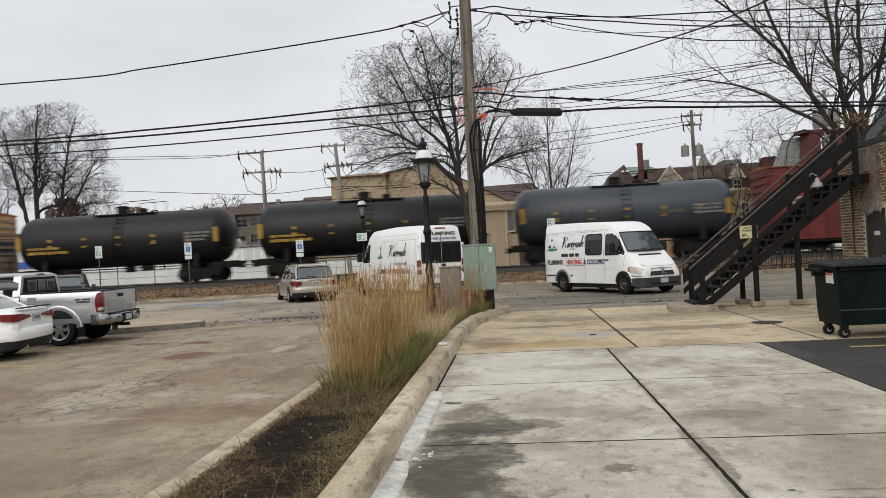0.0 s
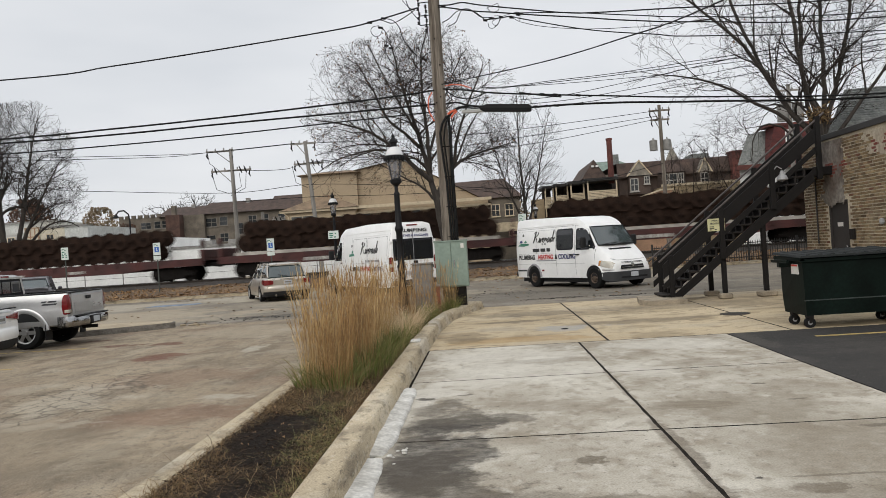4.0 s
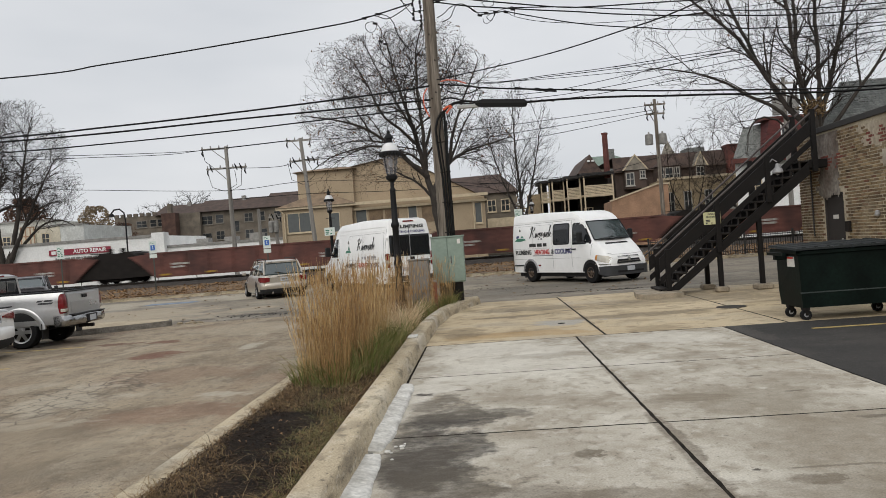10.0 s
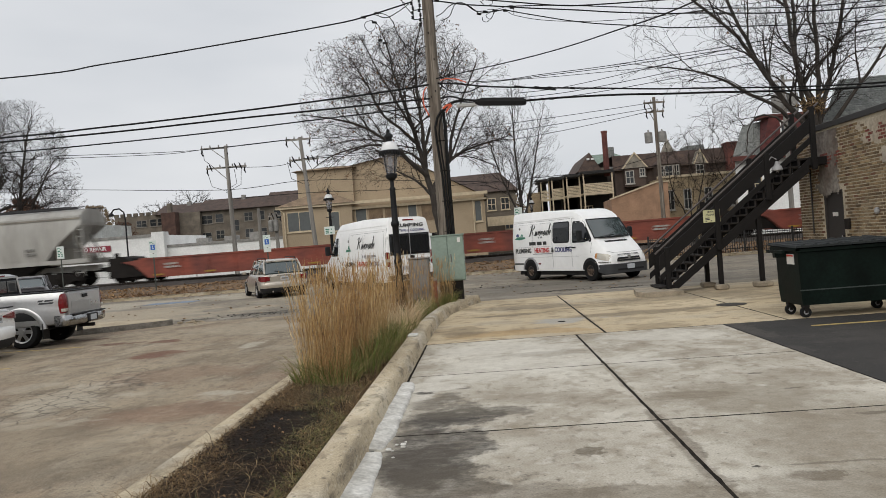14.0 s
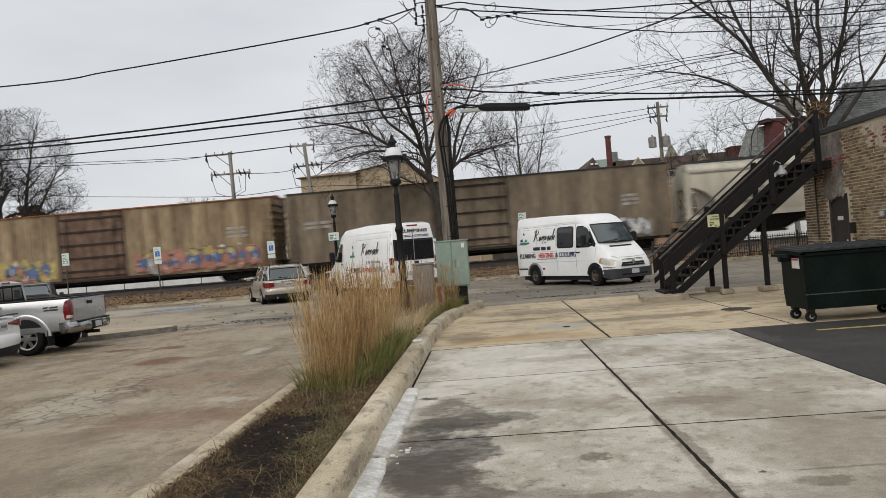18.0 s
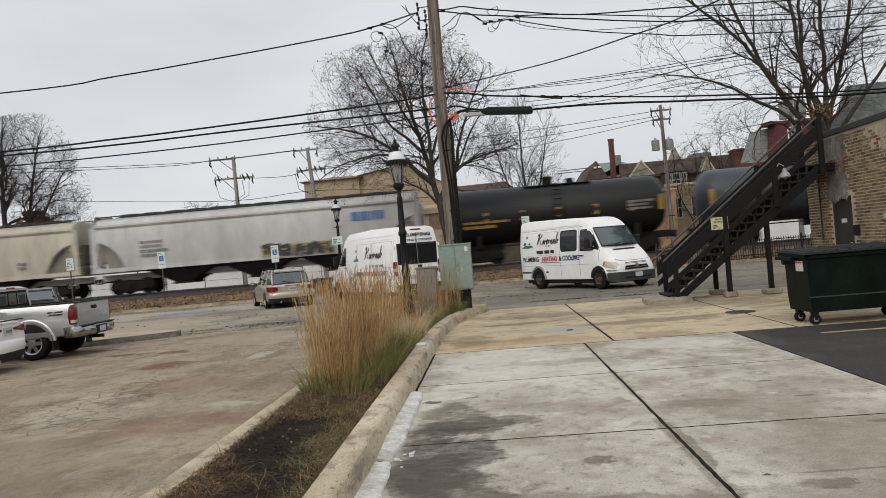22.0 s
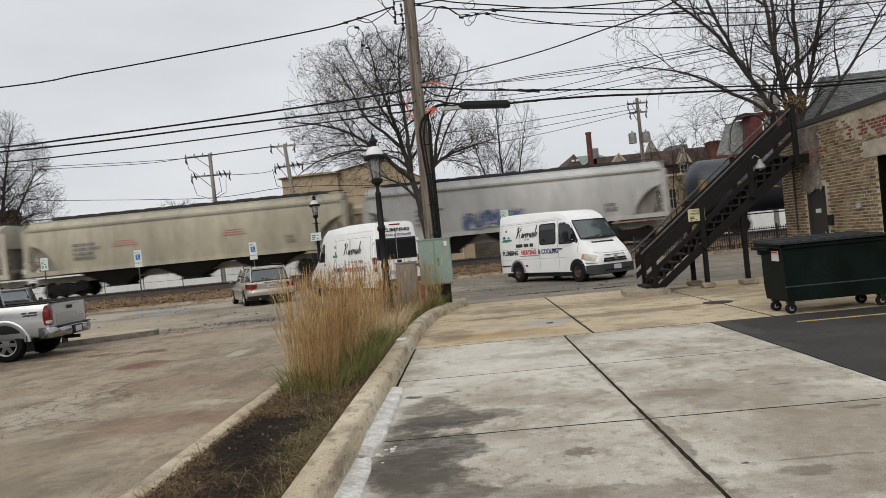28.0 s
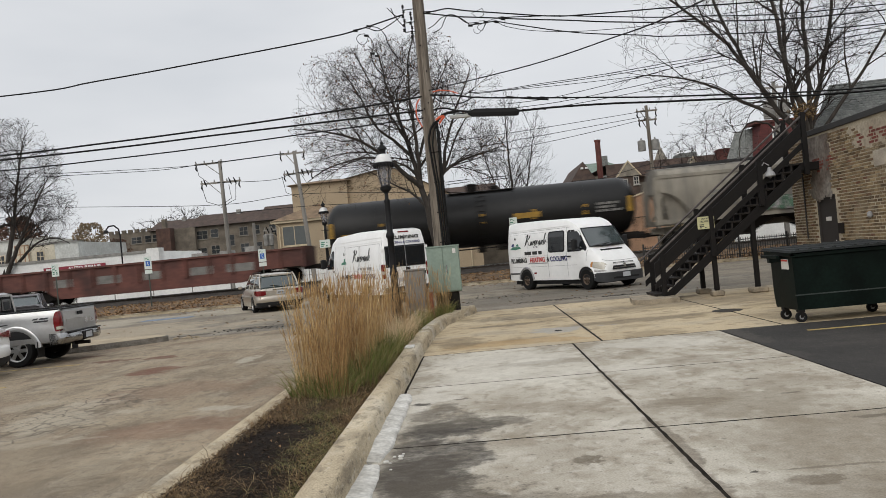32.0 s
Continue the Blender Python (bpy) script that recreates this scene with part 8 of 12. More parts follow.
def script_mark(car, x0, x1, z0, z1, st, off, side=-1):
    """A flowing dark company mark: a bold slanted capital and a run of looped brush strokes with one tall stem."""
    d = 1 if side < 0 else -1
    w, h = x1 - x0, z1 - z0

    def brush(line, name="company_mark", heavy=1.0):
        s, pts = Shape(), []
        for k, (u, v) in enumerate(line):
            u2, v2 = line[min(k + 1, len(line) - 1)]
            u1, v1 = line[max(k - 1, 0)]
            down = abs(v2 - v1) * h / (math.hypot((u2 - u1) * w, (v2 - v1) * h) + 1e-6)
            t = h * heavy * (0.014 + 0.042 * down * (1 if v2 < v1 else 0.4))
            for q in (-t, t):
                uu, vv = u * w + v * h * 0.32 + q * 0.95, v * h - q * 0.3
                x = x0 + uu if d > 0 else x1 - uu
                z = z0 + vv
                pts.append((x, side * (surf(st, x, z) + off), z))
        s.add(pts, [(2 * k, 2 * k + 1, 2 * k + 3, 2 * k + 2) for k in range(len(line) - 1)])
        part(name, s, M_INK, car)
    brush([(0.06, 0.98), (0.055, 0.6), (0.045, 0.25), (0.02, 0.02), (-0.04, 0.06)], heavy=1.5)
    brush([(-0.02, 0.78), (0.02, 0.93), (0.1, 1.0), (0.17, 0.92), (0.17, 0.72), (0.11, 0.56), (0.06, 0.52), (0.12, 0.42), (0.17, 0.12), (0.22, 0.02), (0.26, 0.12)], heavy=1.35)
    # small letters: open loops and humps of one height, each a little different
    line, u = [], 0.235
    for k, (kind, wide) in enumerate((("i", 0.07), ("v", 0.1), ("e", 0.1), ("n", 0.09), ("s", 0.09), ("i", 0.06))):
        shape = {"i": ((0.1, 0.1), (0.5, 0.46), (0.5, 0.1), (0.8, 0.02)), "v": ((0.1, 0.42), (0.4, 0.03), (0.8, 0.44)), "e": ((0.1, 0.2), (0.6, 0.3), (0.65, 0.46), (0.3, 0.42), (0.2, 0.1), (0.6, 0.0)),
                 "n": ((0.1, 0.44), (0.2, 0.1), (0.5, 0.44), (0.8, 0.4)), "s": ((0.1, 0.1), (0.6, 0.46), (0.75, 0.14), (0.4, 0.0))}[kind]
        line += [(u + wide * a, b) for a, b in shape]
        u += wide
    smooth = []
    for a, b in zip(line, line[1:]):
        smooth += [(a[0] + (b[0] - a[0]) * f, a[1] + (b[1] - a[1]) * (f * f * (3 - 2 * f))) for f in (0, 0.25, 0.5, 0.75)]
    brush(smooth, heavy=1.15)
    brush([(u + 0.075, 0.4), (u + 0.03, 0.44), (u + 0.01, 0.2), (u + 0.03, 0.02), (u + 0.07, 0.12)], heavy=1.2)
    brush([(u + 0.085, 1.0), (u + 0.08, 0.6), (u + 0.075, 0.1), (u + 0.11, 0.03)], heavy=1.3)
    brush([(u + 0.11, 0.16), (u + 0.17, 0.3), (u + 0.165, 0.45), (u + 0.13, 0.36), (u + 0.13, 0.08), (u + 0.19, 0.06)], heavy=1.1)


def van_text(car, text, x, z, size, material, st, side=-1, squeeze=1.0, bold=0.004):
    y = surf(st, x, z) + 0.012
    m = Matrix.Translation((x, side * y, z)) @ (Matrix() if side < 0 else Matrix.Rotation(math.pi, 4, "Z"))
    return lettering(text, size, material, car, m, squeeze=squeeze, bold=bold)


M_TXTRED = mat("red_lettering", (0.5, 0.03, 0.03), 0.5, vary=0.05, bump=0)
M_TXTBLUE = mat("navy_lettering", (0.03, 0.035, 0.15), 0.5, vary=0.05, bump=0)
M_TXTGREY = mat("faded_grey_lettering", (0.3, 0.3, 0.31), 0.5, vary=0.1, bump=0)
M_TXTGREEN = mat("green_logo_paint", (0.05, 0.2, 0.13), 0.5, vary=0.1, bump=0)
M_SEAM = mat("panel_seam", (0.28, 0.28, 0.28), 0.7, vary=0.1, bump=0)
M_RUBBER = mat("window_rubber", (0.012, 0.012, 0.013), 0.7, vary=0.1, bump=0, spec=0.2)


def rounded(x0, x1, z0, z1, r):
    """A rectangle with cut corners."""
    return [(x0 + r, z0), (x1 - r, z0), (x1 - r * 0.3, z0 + r * 0.3), (x1, z0 + r), (x1, z1 - r), (x1 - r * 0.3, z1 - r * 0.3), (x1 - r, z1), (x0 + r, z1), (x0 + r * 0.3, z1 - r * 0.3), (x0, z1 - r), (x0, z0 + r), (x0 + r * 0.3, z0 + r * 0.3)]


def front_glass(van, rows, material, edge):
    """A curved windscreen from its foot to its top: rows of (x, z, half width, bow)."""
    g, rim = Shape(), Shape()
    cols = 9
    grid = []
    for x, z, w, bow in rows:
        grid.append([(x + bow * (1 - (2 * k / (cols - 1) - 1) ** 2), w * (2 * k / (cols - 1) - 1), z) for k in range(cols)])
    for a, b in zip(grid, grid[1:]):
        g.add(a + b, [(i, i + 1, i + 1 + cols, i + cols) for i in range(cols - 1)])
    screen = part("windscreen", g, material, van, smooth=60)
    loop = grid[0] + [r[-1] for r in grid[1:-1]] + grid[-1][::-1] + [r[0] for r in grid[-2:0:-1]]
    part("windscreen_seal", Shape().tube([(x + 0.004, y, z) for x, y, z in loop + loop[:1]], edge, 5), M_RUBBER, screen)
    return screen


def old_van(m):
    """A worn high-roof van with a stubby nose."""
    st = [(-2.7, 0.5, 2.5, 0.88, 0.93, 0.78), (-2.64, 0.38, 2.58, 0.94, 0.965, 0.83), (-2.3, 0.36, 2.6, 0.95, 0.975, 0.845), (-0.6, 0.36, 2.57, 0.95, 0.975, 0.85), (0.7, 0.36, 2.52, 0.95, 0.975, 0.85), (1.05, 0.36, 2.48, 0.95, 0.975, 0.84), (1.3, 0.36, 2.39, 0.95, 0.975, 0.83),
          (1.5, 0.36, 2.27, 0.95, 0.975, 0.82), (1.66, 0.36, 2.12, 0.95, 0.975, 0.81), (1.9, 0.36, 1.82, 0.95, 0.975, 0.82), (2.16, 0.36, 1.44, 0.95, 0.97, 0.85), (2.26, 0.36, 1.36, 0.95, 0.965, 0.85), (2.45, 0.36, 1.23, 0.93, 0.95, 0.82), (2.62, 0.36, 1.1, 0.9, 0.92, 0.79), (2.75, 0.37, 0.99, 0.84, 0.86, 0.73), (2.84, 0.38, 0.9, 0.76, 0.79, 0.66), (2.89, 0.42, 0.8, 0.66, 0.7, 0.56)]
    van = thing("van", m, "white high-roof work van with company lettering, facing the street", "van", "work vans")
    part("body", body_of(st), M_VANWHITE, van, smooth=32)
    sp = [(2.06, -0.84), (2.06, 0.84), (-1.5, -0.84), (-1.5, 0.84)]
    arches(van, st, sp, 0.43)
    wheels(van, st, sp, 0.36, 0.24, M_RUSTRIM, 8)
    flare(van, sp[2:], 0.43, "wheel_flare", M_FLAREGREY, "grey rear wheel flare", 0.05, 0.07, 0.965)
    flare(van, sp[:2], 0.43, "wheel_flare", M_VANWHITE, "", 0.02, 0.05, 0.965)
    part("underbody", Shape().box(-2.5, 2.6, -0.8, 0.8, 0.2, 0.42), M_BLACK, van)
    front_glass(van, ((2.15, 1.47, 0.8, 0.1), (2.03, 1.64, 0.785, 0.09), (1.91, 1.81, 0.77, 0.085), (1.79, 1.97, 0.755, 0.08), (1.69, 2.12, 0.74, 0.075)), M_SCREEN, 0.018)
    for y0, y1 in ((-0.66, 0.05), (0.0, 0.66)):
        part("wiper", Shape().tube([(2.26, y0, 1.49), (2.25, (y0 + y1) / 2, 1.52), (2.2, y1, 1.55)], 0.012, 5), M_BLACK, van)
    part("cowl_vent", Shape().add([(2.36, -0.48, 1.305), (2.36, 0.48, 1.305), (2.3, 0.48, 1.345), (2.3, -0.48, 1.345), (2.36, -0.48, 1.28), (2.36, 0.48, 1.28), (2.3, 0.48, 1.32), (2.3, -0.48, 1.32)], [(0, 1, 2, 3), (4, 7, 6, 5), (0, 4, 5, 1), (2, 6, 7, 3), (1, 5, 6, 2), (0, 3, 7, 4)]), M_BLACK, van)
    for side in (-1, 1):
        fw = [(1.2, 1.38), (1.98, 1.38), (2.0, 1.44), (1.66, 1.98), (1.58, 2.04), (1.24, 2.05), (1.18, 2.0), (1.18, 1.4)]
        part("window_rubber", side_panel(st, [(1.15, 1.34), (2.05, 1.34), (2.07, 1.43), (1.69, 2.02), (1.6, 2.09), (1.2, 2.1), (1.14, 2.05), (1.14, 1.36)], 0.005, side), M_RUBBER, van)
        part("door_window", side_panel(st, fw, 0.01, side), M_GLASS, van)
        part("window_rubber", side_panel(st, rounded(0.0, 0.98, 1.36, 2.12, 0.1), 0.005, side), M_RUBBER, van)
        part("side_window", side_panel(st, rounded(0.04, 0.94, 1.4, 2.08, 0.08), 0.01, side), M_GLASS, van)
        for line in ([(1.07, 0.48), (1.083, 0.48), (1.083, 2.22), (1.07, 2.22)], [(-0.06, 0.48), (-0.047, 0.48), (-0.047, 2.22), (-0.06, 2.22)], [(2.1, 0.95), (2.112, 0.95), (2.112, 1.36), (2.1, 1.36)], [(-2.6, 2.2), (1.5, 2.2), (1.5, 2.212), (-2.6, 2.212)],
                     [(-2.55, 0.87), (1.6, 0.87), (1.6, 0.878), (-2.55, 0.878)], [(-2.5, 1.26), (-0.1, 1.26), (-0.1, 1.267), (-2.5, 1.267)], [(-2.5, 2.12), (-0.1, 2.12), (-0.1, 2.127), (-2.5, 2.127)], [(-1.28, 1.27), (-1.272, 1.27), (-1.272, 2.12), (-1.28, 2.12)]):
            part("panel_seam", side_panel(st, line, 0.002, side), M_SEAM, van)
        part("gutter", side_panel(st, [(-2.6, 2.26), (1.45, 2.26), (1.45, 2.285), (-2.6, 2.285)], 0.012, side), M_VANWHITE, van)
        for x0, z in ((1.12, 1.16), (0.78, 1.16)):
            part("door_handle", side_panel(st, [(x0, z), (x0 + 0.2, z), (x0 + 0.2, z + 0.045), (x0, z + 0.045)], 0.025, side), M_BLACK, van)
        part("slide_rail", side_panel(st, [(-1.3, 0.98), (-0.07, 0.98), (-0.07, 1.01), (-1.3, 1.01)], 0.008, side), M_FLAREGREY, van)
        part("rub_strip", side_panel(st, [(-2.6, 0.6), (-1.98, 0.6), (-1.98, 0.66), (-2.6, 0.66)], 0.01, side), M_GREYTRIM, van)
        part("side_marker", side_panel(st, [(-0.98, 0.6), (-0.84, 0.6), (-0.84, 0.66), (-0.98, 0.66)], 0.012, side), M_LAMPRED, van)
        part("mud_flap", Shape().box(-1.98, -1.96, *sorted((side * 0.7, side * 0.95)), 0.16, 0.44), M_BLACK, van)
        mir = part("mirror", Shape().box(1.7, 1.83, *sorted((side * 1.02, side * 1.24)), 1.4, 1.78, 0.04), M_BLACK, van)
        part("mirror_arm", Shape().tube([(1.76, side * 0.9, 1.46), (1.76, side * 1.06, 1.46)], 0.03, 6), M_BLACK, mir)
        part("headlamp", side_panel(st, [(2.4, 0.76), (2.82, 0.66), (2.85, 0.82), (2.74, 0.9), (2.42, 0.95)], 0.012, side, grain=0.05), M_LAMPCLEAR, van)
        part("turn_lamp", side_panel(st, [(2.3, 0.78), (2.39, 0.765), (2.41, 0.95), (2.34, 0.94)], 0.012, side, grain=0.05), M_LAMPAMBER, van)
        part("corner_trim", side_panel(st, [(2.3, 0.62), (2.86, 0.6), (2.86, 0.635), (2.3, 0.66)], 0.014, side, grain=0.06), M_CHROME, van)
        script_mark(van, -1.5, -0.02, 1.66, 2.1, st, 0.01, side)
        for t, dx, mt_, sq in (("PLUMBING", -1.92, M_INK, 0.93), ("HEATING", -0.7, M_TXTRED, 0.93), ("&", -0.04, M_INK, 0.95), ("COOLING", 0.6, M_TXTBLUE, 0.9)):
            van_text(van, t, dx if side < 0 else -1.45 - dx, 1.12, 0.24, mt_, st, side, sq, 0.007)
        part("number_bars", bars(-1.5, 1.33, 1.35, 0.2, 1, 0, random.Random(6), 0.004), M_INK, van, m=Matrix.Translation((0, side * (surf(st, -1.0, 1.4) + 0.008), 0)))
        part("number_bars", bars(-0.9, 1.58, 0.4, 0.1, 1, 0, random.Random(4), 0.004), M_TXTGREY, van, m=Matrix.Translation((0, side * (surf(st, -1.0, 1.6) + 0.008), 0)))
        for poly, mt_ in (([(-2.5, 1.58), (-2.1, 1.56), (-1.75, 1.6), (-1.8, 1.66), (-2.3, 1.68)], M_TXTGREEN), ([(-2.4, 1.69), (-2.2, 1.7), (-2.24, 1.8), (-2.36, 1.78)], M_TXTBLUE), ([(-2.1, 1.7), (-1.9, 1.69), (-1.98, 1.79)], M_TXTGREEN), ([(-2.2, 1.94), (-2.1, 1.94), (-2.1, 2.0), (-2.15, 2.04), (-2.2, 2.0)], M_MARK_G)):
            part("logo", side_panel(st, poly, 0.01, side, 0.002), mt_, van)
    part("bumper", Shape().loft([[(x, -w, z0), (x, w, z0), (x, w, z1), (x, -w, z1)] for x, w, z0, z1 in ((2.46, 0.985, 0.32, 0.54), (2.56, 0.975, 0.28, 0.55), (2.72, 0.93, 0.25, 0.56), (2.85, 0.84, 0.24, 0.56), (2.94, 0.68, 0.24, 0.55), (2.98, 0.45, 0.25, 0.54))]), M_GREYTRIM, van, smooth=40)
    part("bumper_slot", Shape().box(2.9, 2.99, -0.55, 0.55, 0.33, 0.39), M_BLACK, van)
    gr = part("grille", Shape().loft([[(2.78, -0.56, 0.62), (2.78, 0.56, 0.62), (2.74, 0.5, 0.88), (2.74, -0.5, 0.88)], [(2.925, -0.5, 0.63), (2.925, 0.5, 0.63), (2.86, 0.44, 0.87), (2.86, -0.44, 0.87)]]), M_BLACK, van)
    for z, x in ((0.69, 2.917), (0.76, 2.898), (0.83, 2.878)):
        part("grille_bar", Shape().box(x - 0.02, x + 0.014, -0.46, 0.46, z - 0.006, z + 0.006), M_CHROME, gr)
    part("badge", Shape().cyl((2.89, 0, 0.76), (2.935, 0, 0.76), 0.06, seg=14), M_CHROME, gr)
    part("hood_seam", Shape().tube([(2.72, -0.78, 1.0), (2.8, -0.6, 0.94), (2.83, 0.0, 0.925), (2.8, 0.6, 0.94), (2.72, 0.78, 1.0)], 0.006, 4), M_SEAM, van)
    part("front_plate", Shape().box(2.985, 2.995, -0.16, 0.16, 0.37, 0.52), M_PLATE, van)
    part("rear_bumper", Shape().box(-2.8, -2.6, -0.93, 0.93, 0.4, 0.6, 0.03), M_GREYTRIM, van)
    for y0, y1 in ((-0.74, -0.01), (0.01, 0.74)):
        part("rear_window", Shape().box(-2.725, -2.69, y0, y1, 1.4, 2.06, 0.02), M_GLASS, van)
    return van


def new_van(m):
    """A long newer van with a rounded high roof, seen from behind."""
    e = 1.05
    st = [(-2.95, 0.5, 2.62, 0.9, 0.95, 0.74), (-2.9, 0.4, 2.74, 0.95, 0.985, 0.8), (-2.5, 0.36, 2.8, 0.97, 0.995, 0.84), (-0.5, 0.36, 2.84, 0.97, 0.995, 0.85), (0.6 + e, 0.36, 2.78, 0.97, 0.995, 0.84), (1.1 + e, 0.36, 2.6, 0.97, 0.995, 0.82),
          (1.6 + e, 0.36, 2.1, 0.97, 0.99, 0.8), (2.0 + e, 0.36, 1.62, 0.96, 0.98, 0.8), (2.15 + e, 0.36, 1.46, 0.96, 0.98, 0.82), (2.6 + e, 0.36, 1.25, 0.94, 0.95, 0.8), (2.85 + e, 0.4, 1.05, 0.88, 0.9, 0.7), (2.95 + e, 0.5, 0.85, 0.75, 0.8, 0.6)]
    van = thing("van", m, "long white newer work van with dark rear windows and lettering", "van", "work vans")
    part("body", body_of(st), M_VANWHITE, van, smooth=32)
    sp = [(1.95 + e, -0.84), (1.95 + e, 0.84), (-1.4, -0.84), (-1.4, 0.84)]
    arches(van, st, sp, 0.43)
    wheels(van, st, sp, 0.37, 0.24, M_RIM, 8)
    part("underbody", Shape().box(-2.7, 2.7 + e, -0.8, 0.8, 0.2, 0.42), M_BLACK, van)
    front_glass(van, ((2.02 + e, 1.68, 0.78, 0.08), (1.6 + e, 2.14, 0.75, 0.08), (1.22 + e, 2.5, 0.72, 0.06)), M_SCREEN, 0.018)
    for side in (-1, 1):
        part("door_window", side_panel(st, [(0.75 + e, 1.45), (1.85 + e, 1.45), (1.8 + e, 1.55), (1.48 + e, 2.08), (1.3 + e, 2.2), (0.8 + e, 2.22), (0.75 + e, 2.16)], 0.008, side), M_GLASS, van)
        for x in (0.6 + e, -0.4 + e, -2.86):
            part("panel_seam", side_panel(st, [(x, 0.5), (x + 0.014, 0.5), (x + 0.014, 2.4), (x, 2.4)], 0.002, side), M_SEAM, van)
        for z, off in ((2.5, 0.012), (2.36, 0.008)):
            part("roof_seam", side_panel(st, [(-2.8, z), (0.8 + e, z), (0.8 + e, z + 0.02), (-2.8, z + 0.02)], off, side), M_VANWHITE, van)
        for x0, x1 in ((-2.7, -0.9), (-0.8, 0.55)):
            for line in (([(x0, 2.28), (x1, 2.28), (x1, 2.29), (x0, 2.29)]), ([(x0, 1.3), (x1, 1.3), (x1, 1.31), (x0, 1.31)]), ([(x0, 1.31), (x0 + 0.012, 1.31), (x0 + 0.012, 2.28), (x0, 2.28)]), ([(x1 - 0.012, 1.31), (x1, 1.31), (x1, 2.28), (x1 - 0.012, 2.28)])):
                part("panel_seam", side_panel(st, line, 0.003, side), M_SEAM, van)
        part("door_handle", side_panel(st, [(0.7 + e, 1.32), (0.88 + e, 1.32), (0.88 + e, 1.37), (0.7 + e, 1.37)], 0.02, side), M_BLACK, van)
        mir = part("mirror", Shape().box(1.5 + e, 1.64 + e, *sorted((side * 1.02, side * 1.24)), 1.5, 1.9, 0.03), M_BLACK, van)
        part("mirror_arm", Shape().tube([(1.57 + e, side * 0.9, 1.56), (1.57 + e, side * 1.06, 1.56)], 0.03, 6), M_BLACK, mir)
        part("headlamp", side_panel(st, [(2.5 + e, 0.85), (2.82 + e, 0.8), (2.78 + e, 0.92), (2.5 + e, 1.05)], 0.014, side, grain=0.06), M_LAMPCLEAR, van)
        script_mark(van, -2.3 if side < 0 else -2.0, -0.5 if side < 0 else -0.2, 1.66, 2.16, st, 0.01, side)
        for t, dx, mt_ in (("PLUMBING", -1.75, M_INK), ("HEATING", -0.62, M_TXTRED), ("&", -0.08, M_INK), ("COOLING", 0.45, M_TXTBLUE)):
            van_text(van, t, dx if side < 0 else -1.3 - dx, 1.08, 0.25, mt_, st, side, 0.86)
        part("number_bars", bars(-2.0, 1.34, 1.4, 0.15, 1, 0, random.Random(6), 0.004), M_TXTGREY, van, m=Matrix.Translation((0, side * (surf(st, -1.0, 1.4) + 0.006), 0)))
        for poly, mt_ in (([(0.4, 1.62), (0.95, 1.6), (0.9, 1.7), (0.5, 1.72)], M_TXTGREEN), ([(0.55, 1.73), (0.7, 1.73), (0.66, 1.86), (0.58, 1.84)], M_TXTGREEN), ([(0.62, 1.98), (0.74, 1.98), (0.74, 2.06), (0.68, 2.1), (0.62, 2.06)], M_MARK_G)):
            part("logo", side_panel(st, poly, 0.01, side, 0.002), mt_, van)
        lamp = part("tail_lamp", Shape().box(-2.98, -2.82, *sorted((side * 0.86, side * 1.0)), 0.95, 1.5, 0.03), M_LAMPRED, van)
        part("reverse_lens", Shape().box(-2.985, -2.83, *sorted((side * 0.87, side * 1.005)), 1.12, 1.24, 0.01), M_LAMPCLEAR, lamp, "clear reversing lens")
        part("door_hinge", Shape().box(-2.97, -2.9, *sorted((side * 0.9, side * 0.975)), 2.0, 2.1, 0.01), M_VANWHITE, van)
    part("bumper", Shape().loft([[(x + e, -w, z0), (x + e, w, z0), (x + e, w, z1), (x + e, -w, z1)] for x, w, z0, z1 in ((2.42, 0.98, 0.36, 0.66), (2.72, 0.89, 0.31, 0.69), (2.96, 0.64, 0.31, 0.68))]), M_GREYTRIM, van, smooth=40)
    part("grille", Shape().box(2.8 + e, 2.96 + e, -0.5, 0.5, 0.7, 0.95, 0.02), M_BLACK, van)
    part("rear_bumper", Shape().box(-3.06, -2.85, -0.93, 0.93, 0.42, 0.62, 0.03), M_GREYTRIM, van)
    part("rear_trim", Shape().box(-2.966, -2.945, -0.84, 0.84, 1.36, 2.16, 0.003), M_RUBBER, van)
    for y0, y1 in ((-0.8, -0.02), (0.02, 0.8)):
        part("rear_window", Shape().box(-2.978, -2.94, y0, y1, 1.4, 2.12, 0.02), M_GLASS, van)
    part("rear_gap", Shape().box(-2.985, -2.94, -0.008, 0.008, 0.6, 2.55), M_SEAM, van)
    part("brake_lamp", Shape().box(-2.96, -2.88, -0.22, 0.22, 2.64, 2.69), M_LAMPRED, van)
    part("rear_handle", Shape().box(-2.99, -2.95, -0.16, 0.02, 1.2, 1.32, 0.01), M_BLACK, van)
    back = Matrix.Translation((-2.98, 0, 0)) @ Matrix.Rotation(-math.pi / 2, 4, "Z")
    lettering("PLUMBING", 0.17, M_INK, van, back @ Matrix.Translation((0.0, 0, 2.46)), squeeze=1.5, bold=0.006)
    lettering("HEATING & COOLING", 0.12, M_TXTBLUE, van, back @ Matrix.Translation((0.0, 0, 2.27)), squeeze=1.1, bold=0.003)
    part("number_bars", Shape().box(-2.985, -2.955, -0.82, -0.6, 1.02, 1.14), M_INK, van)
    part("fleet_mark", Shape().box(-2.985, -2.955, 0.45, 0.7, 0.9, 1.15), M_TXTBLUE, van)
    part("rear_plate", Shape().box(-2.99, -2.95, 0.05, 0.38, 0.8, 0.95), M_PLATE, van)
    return van


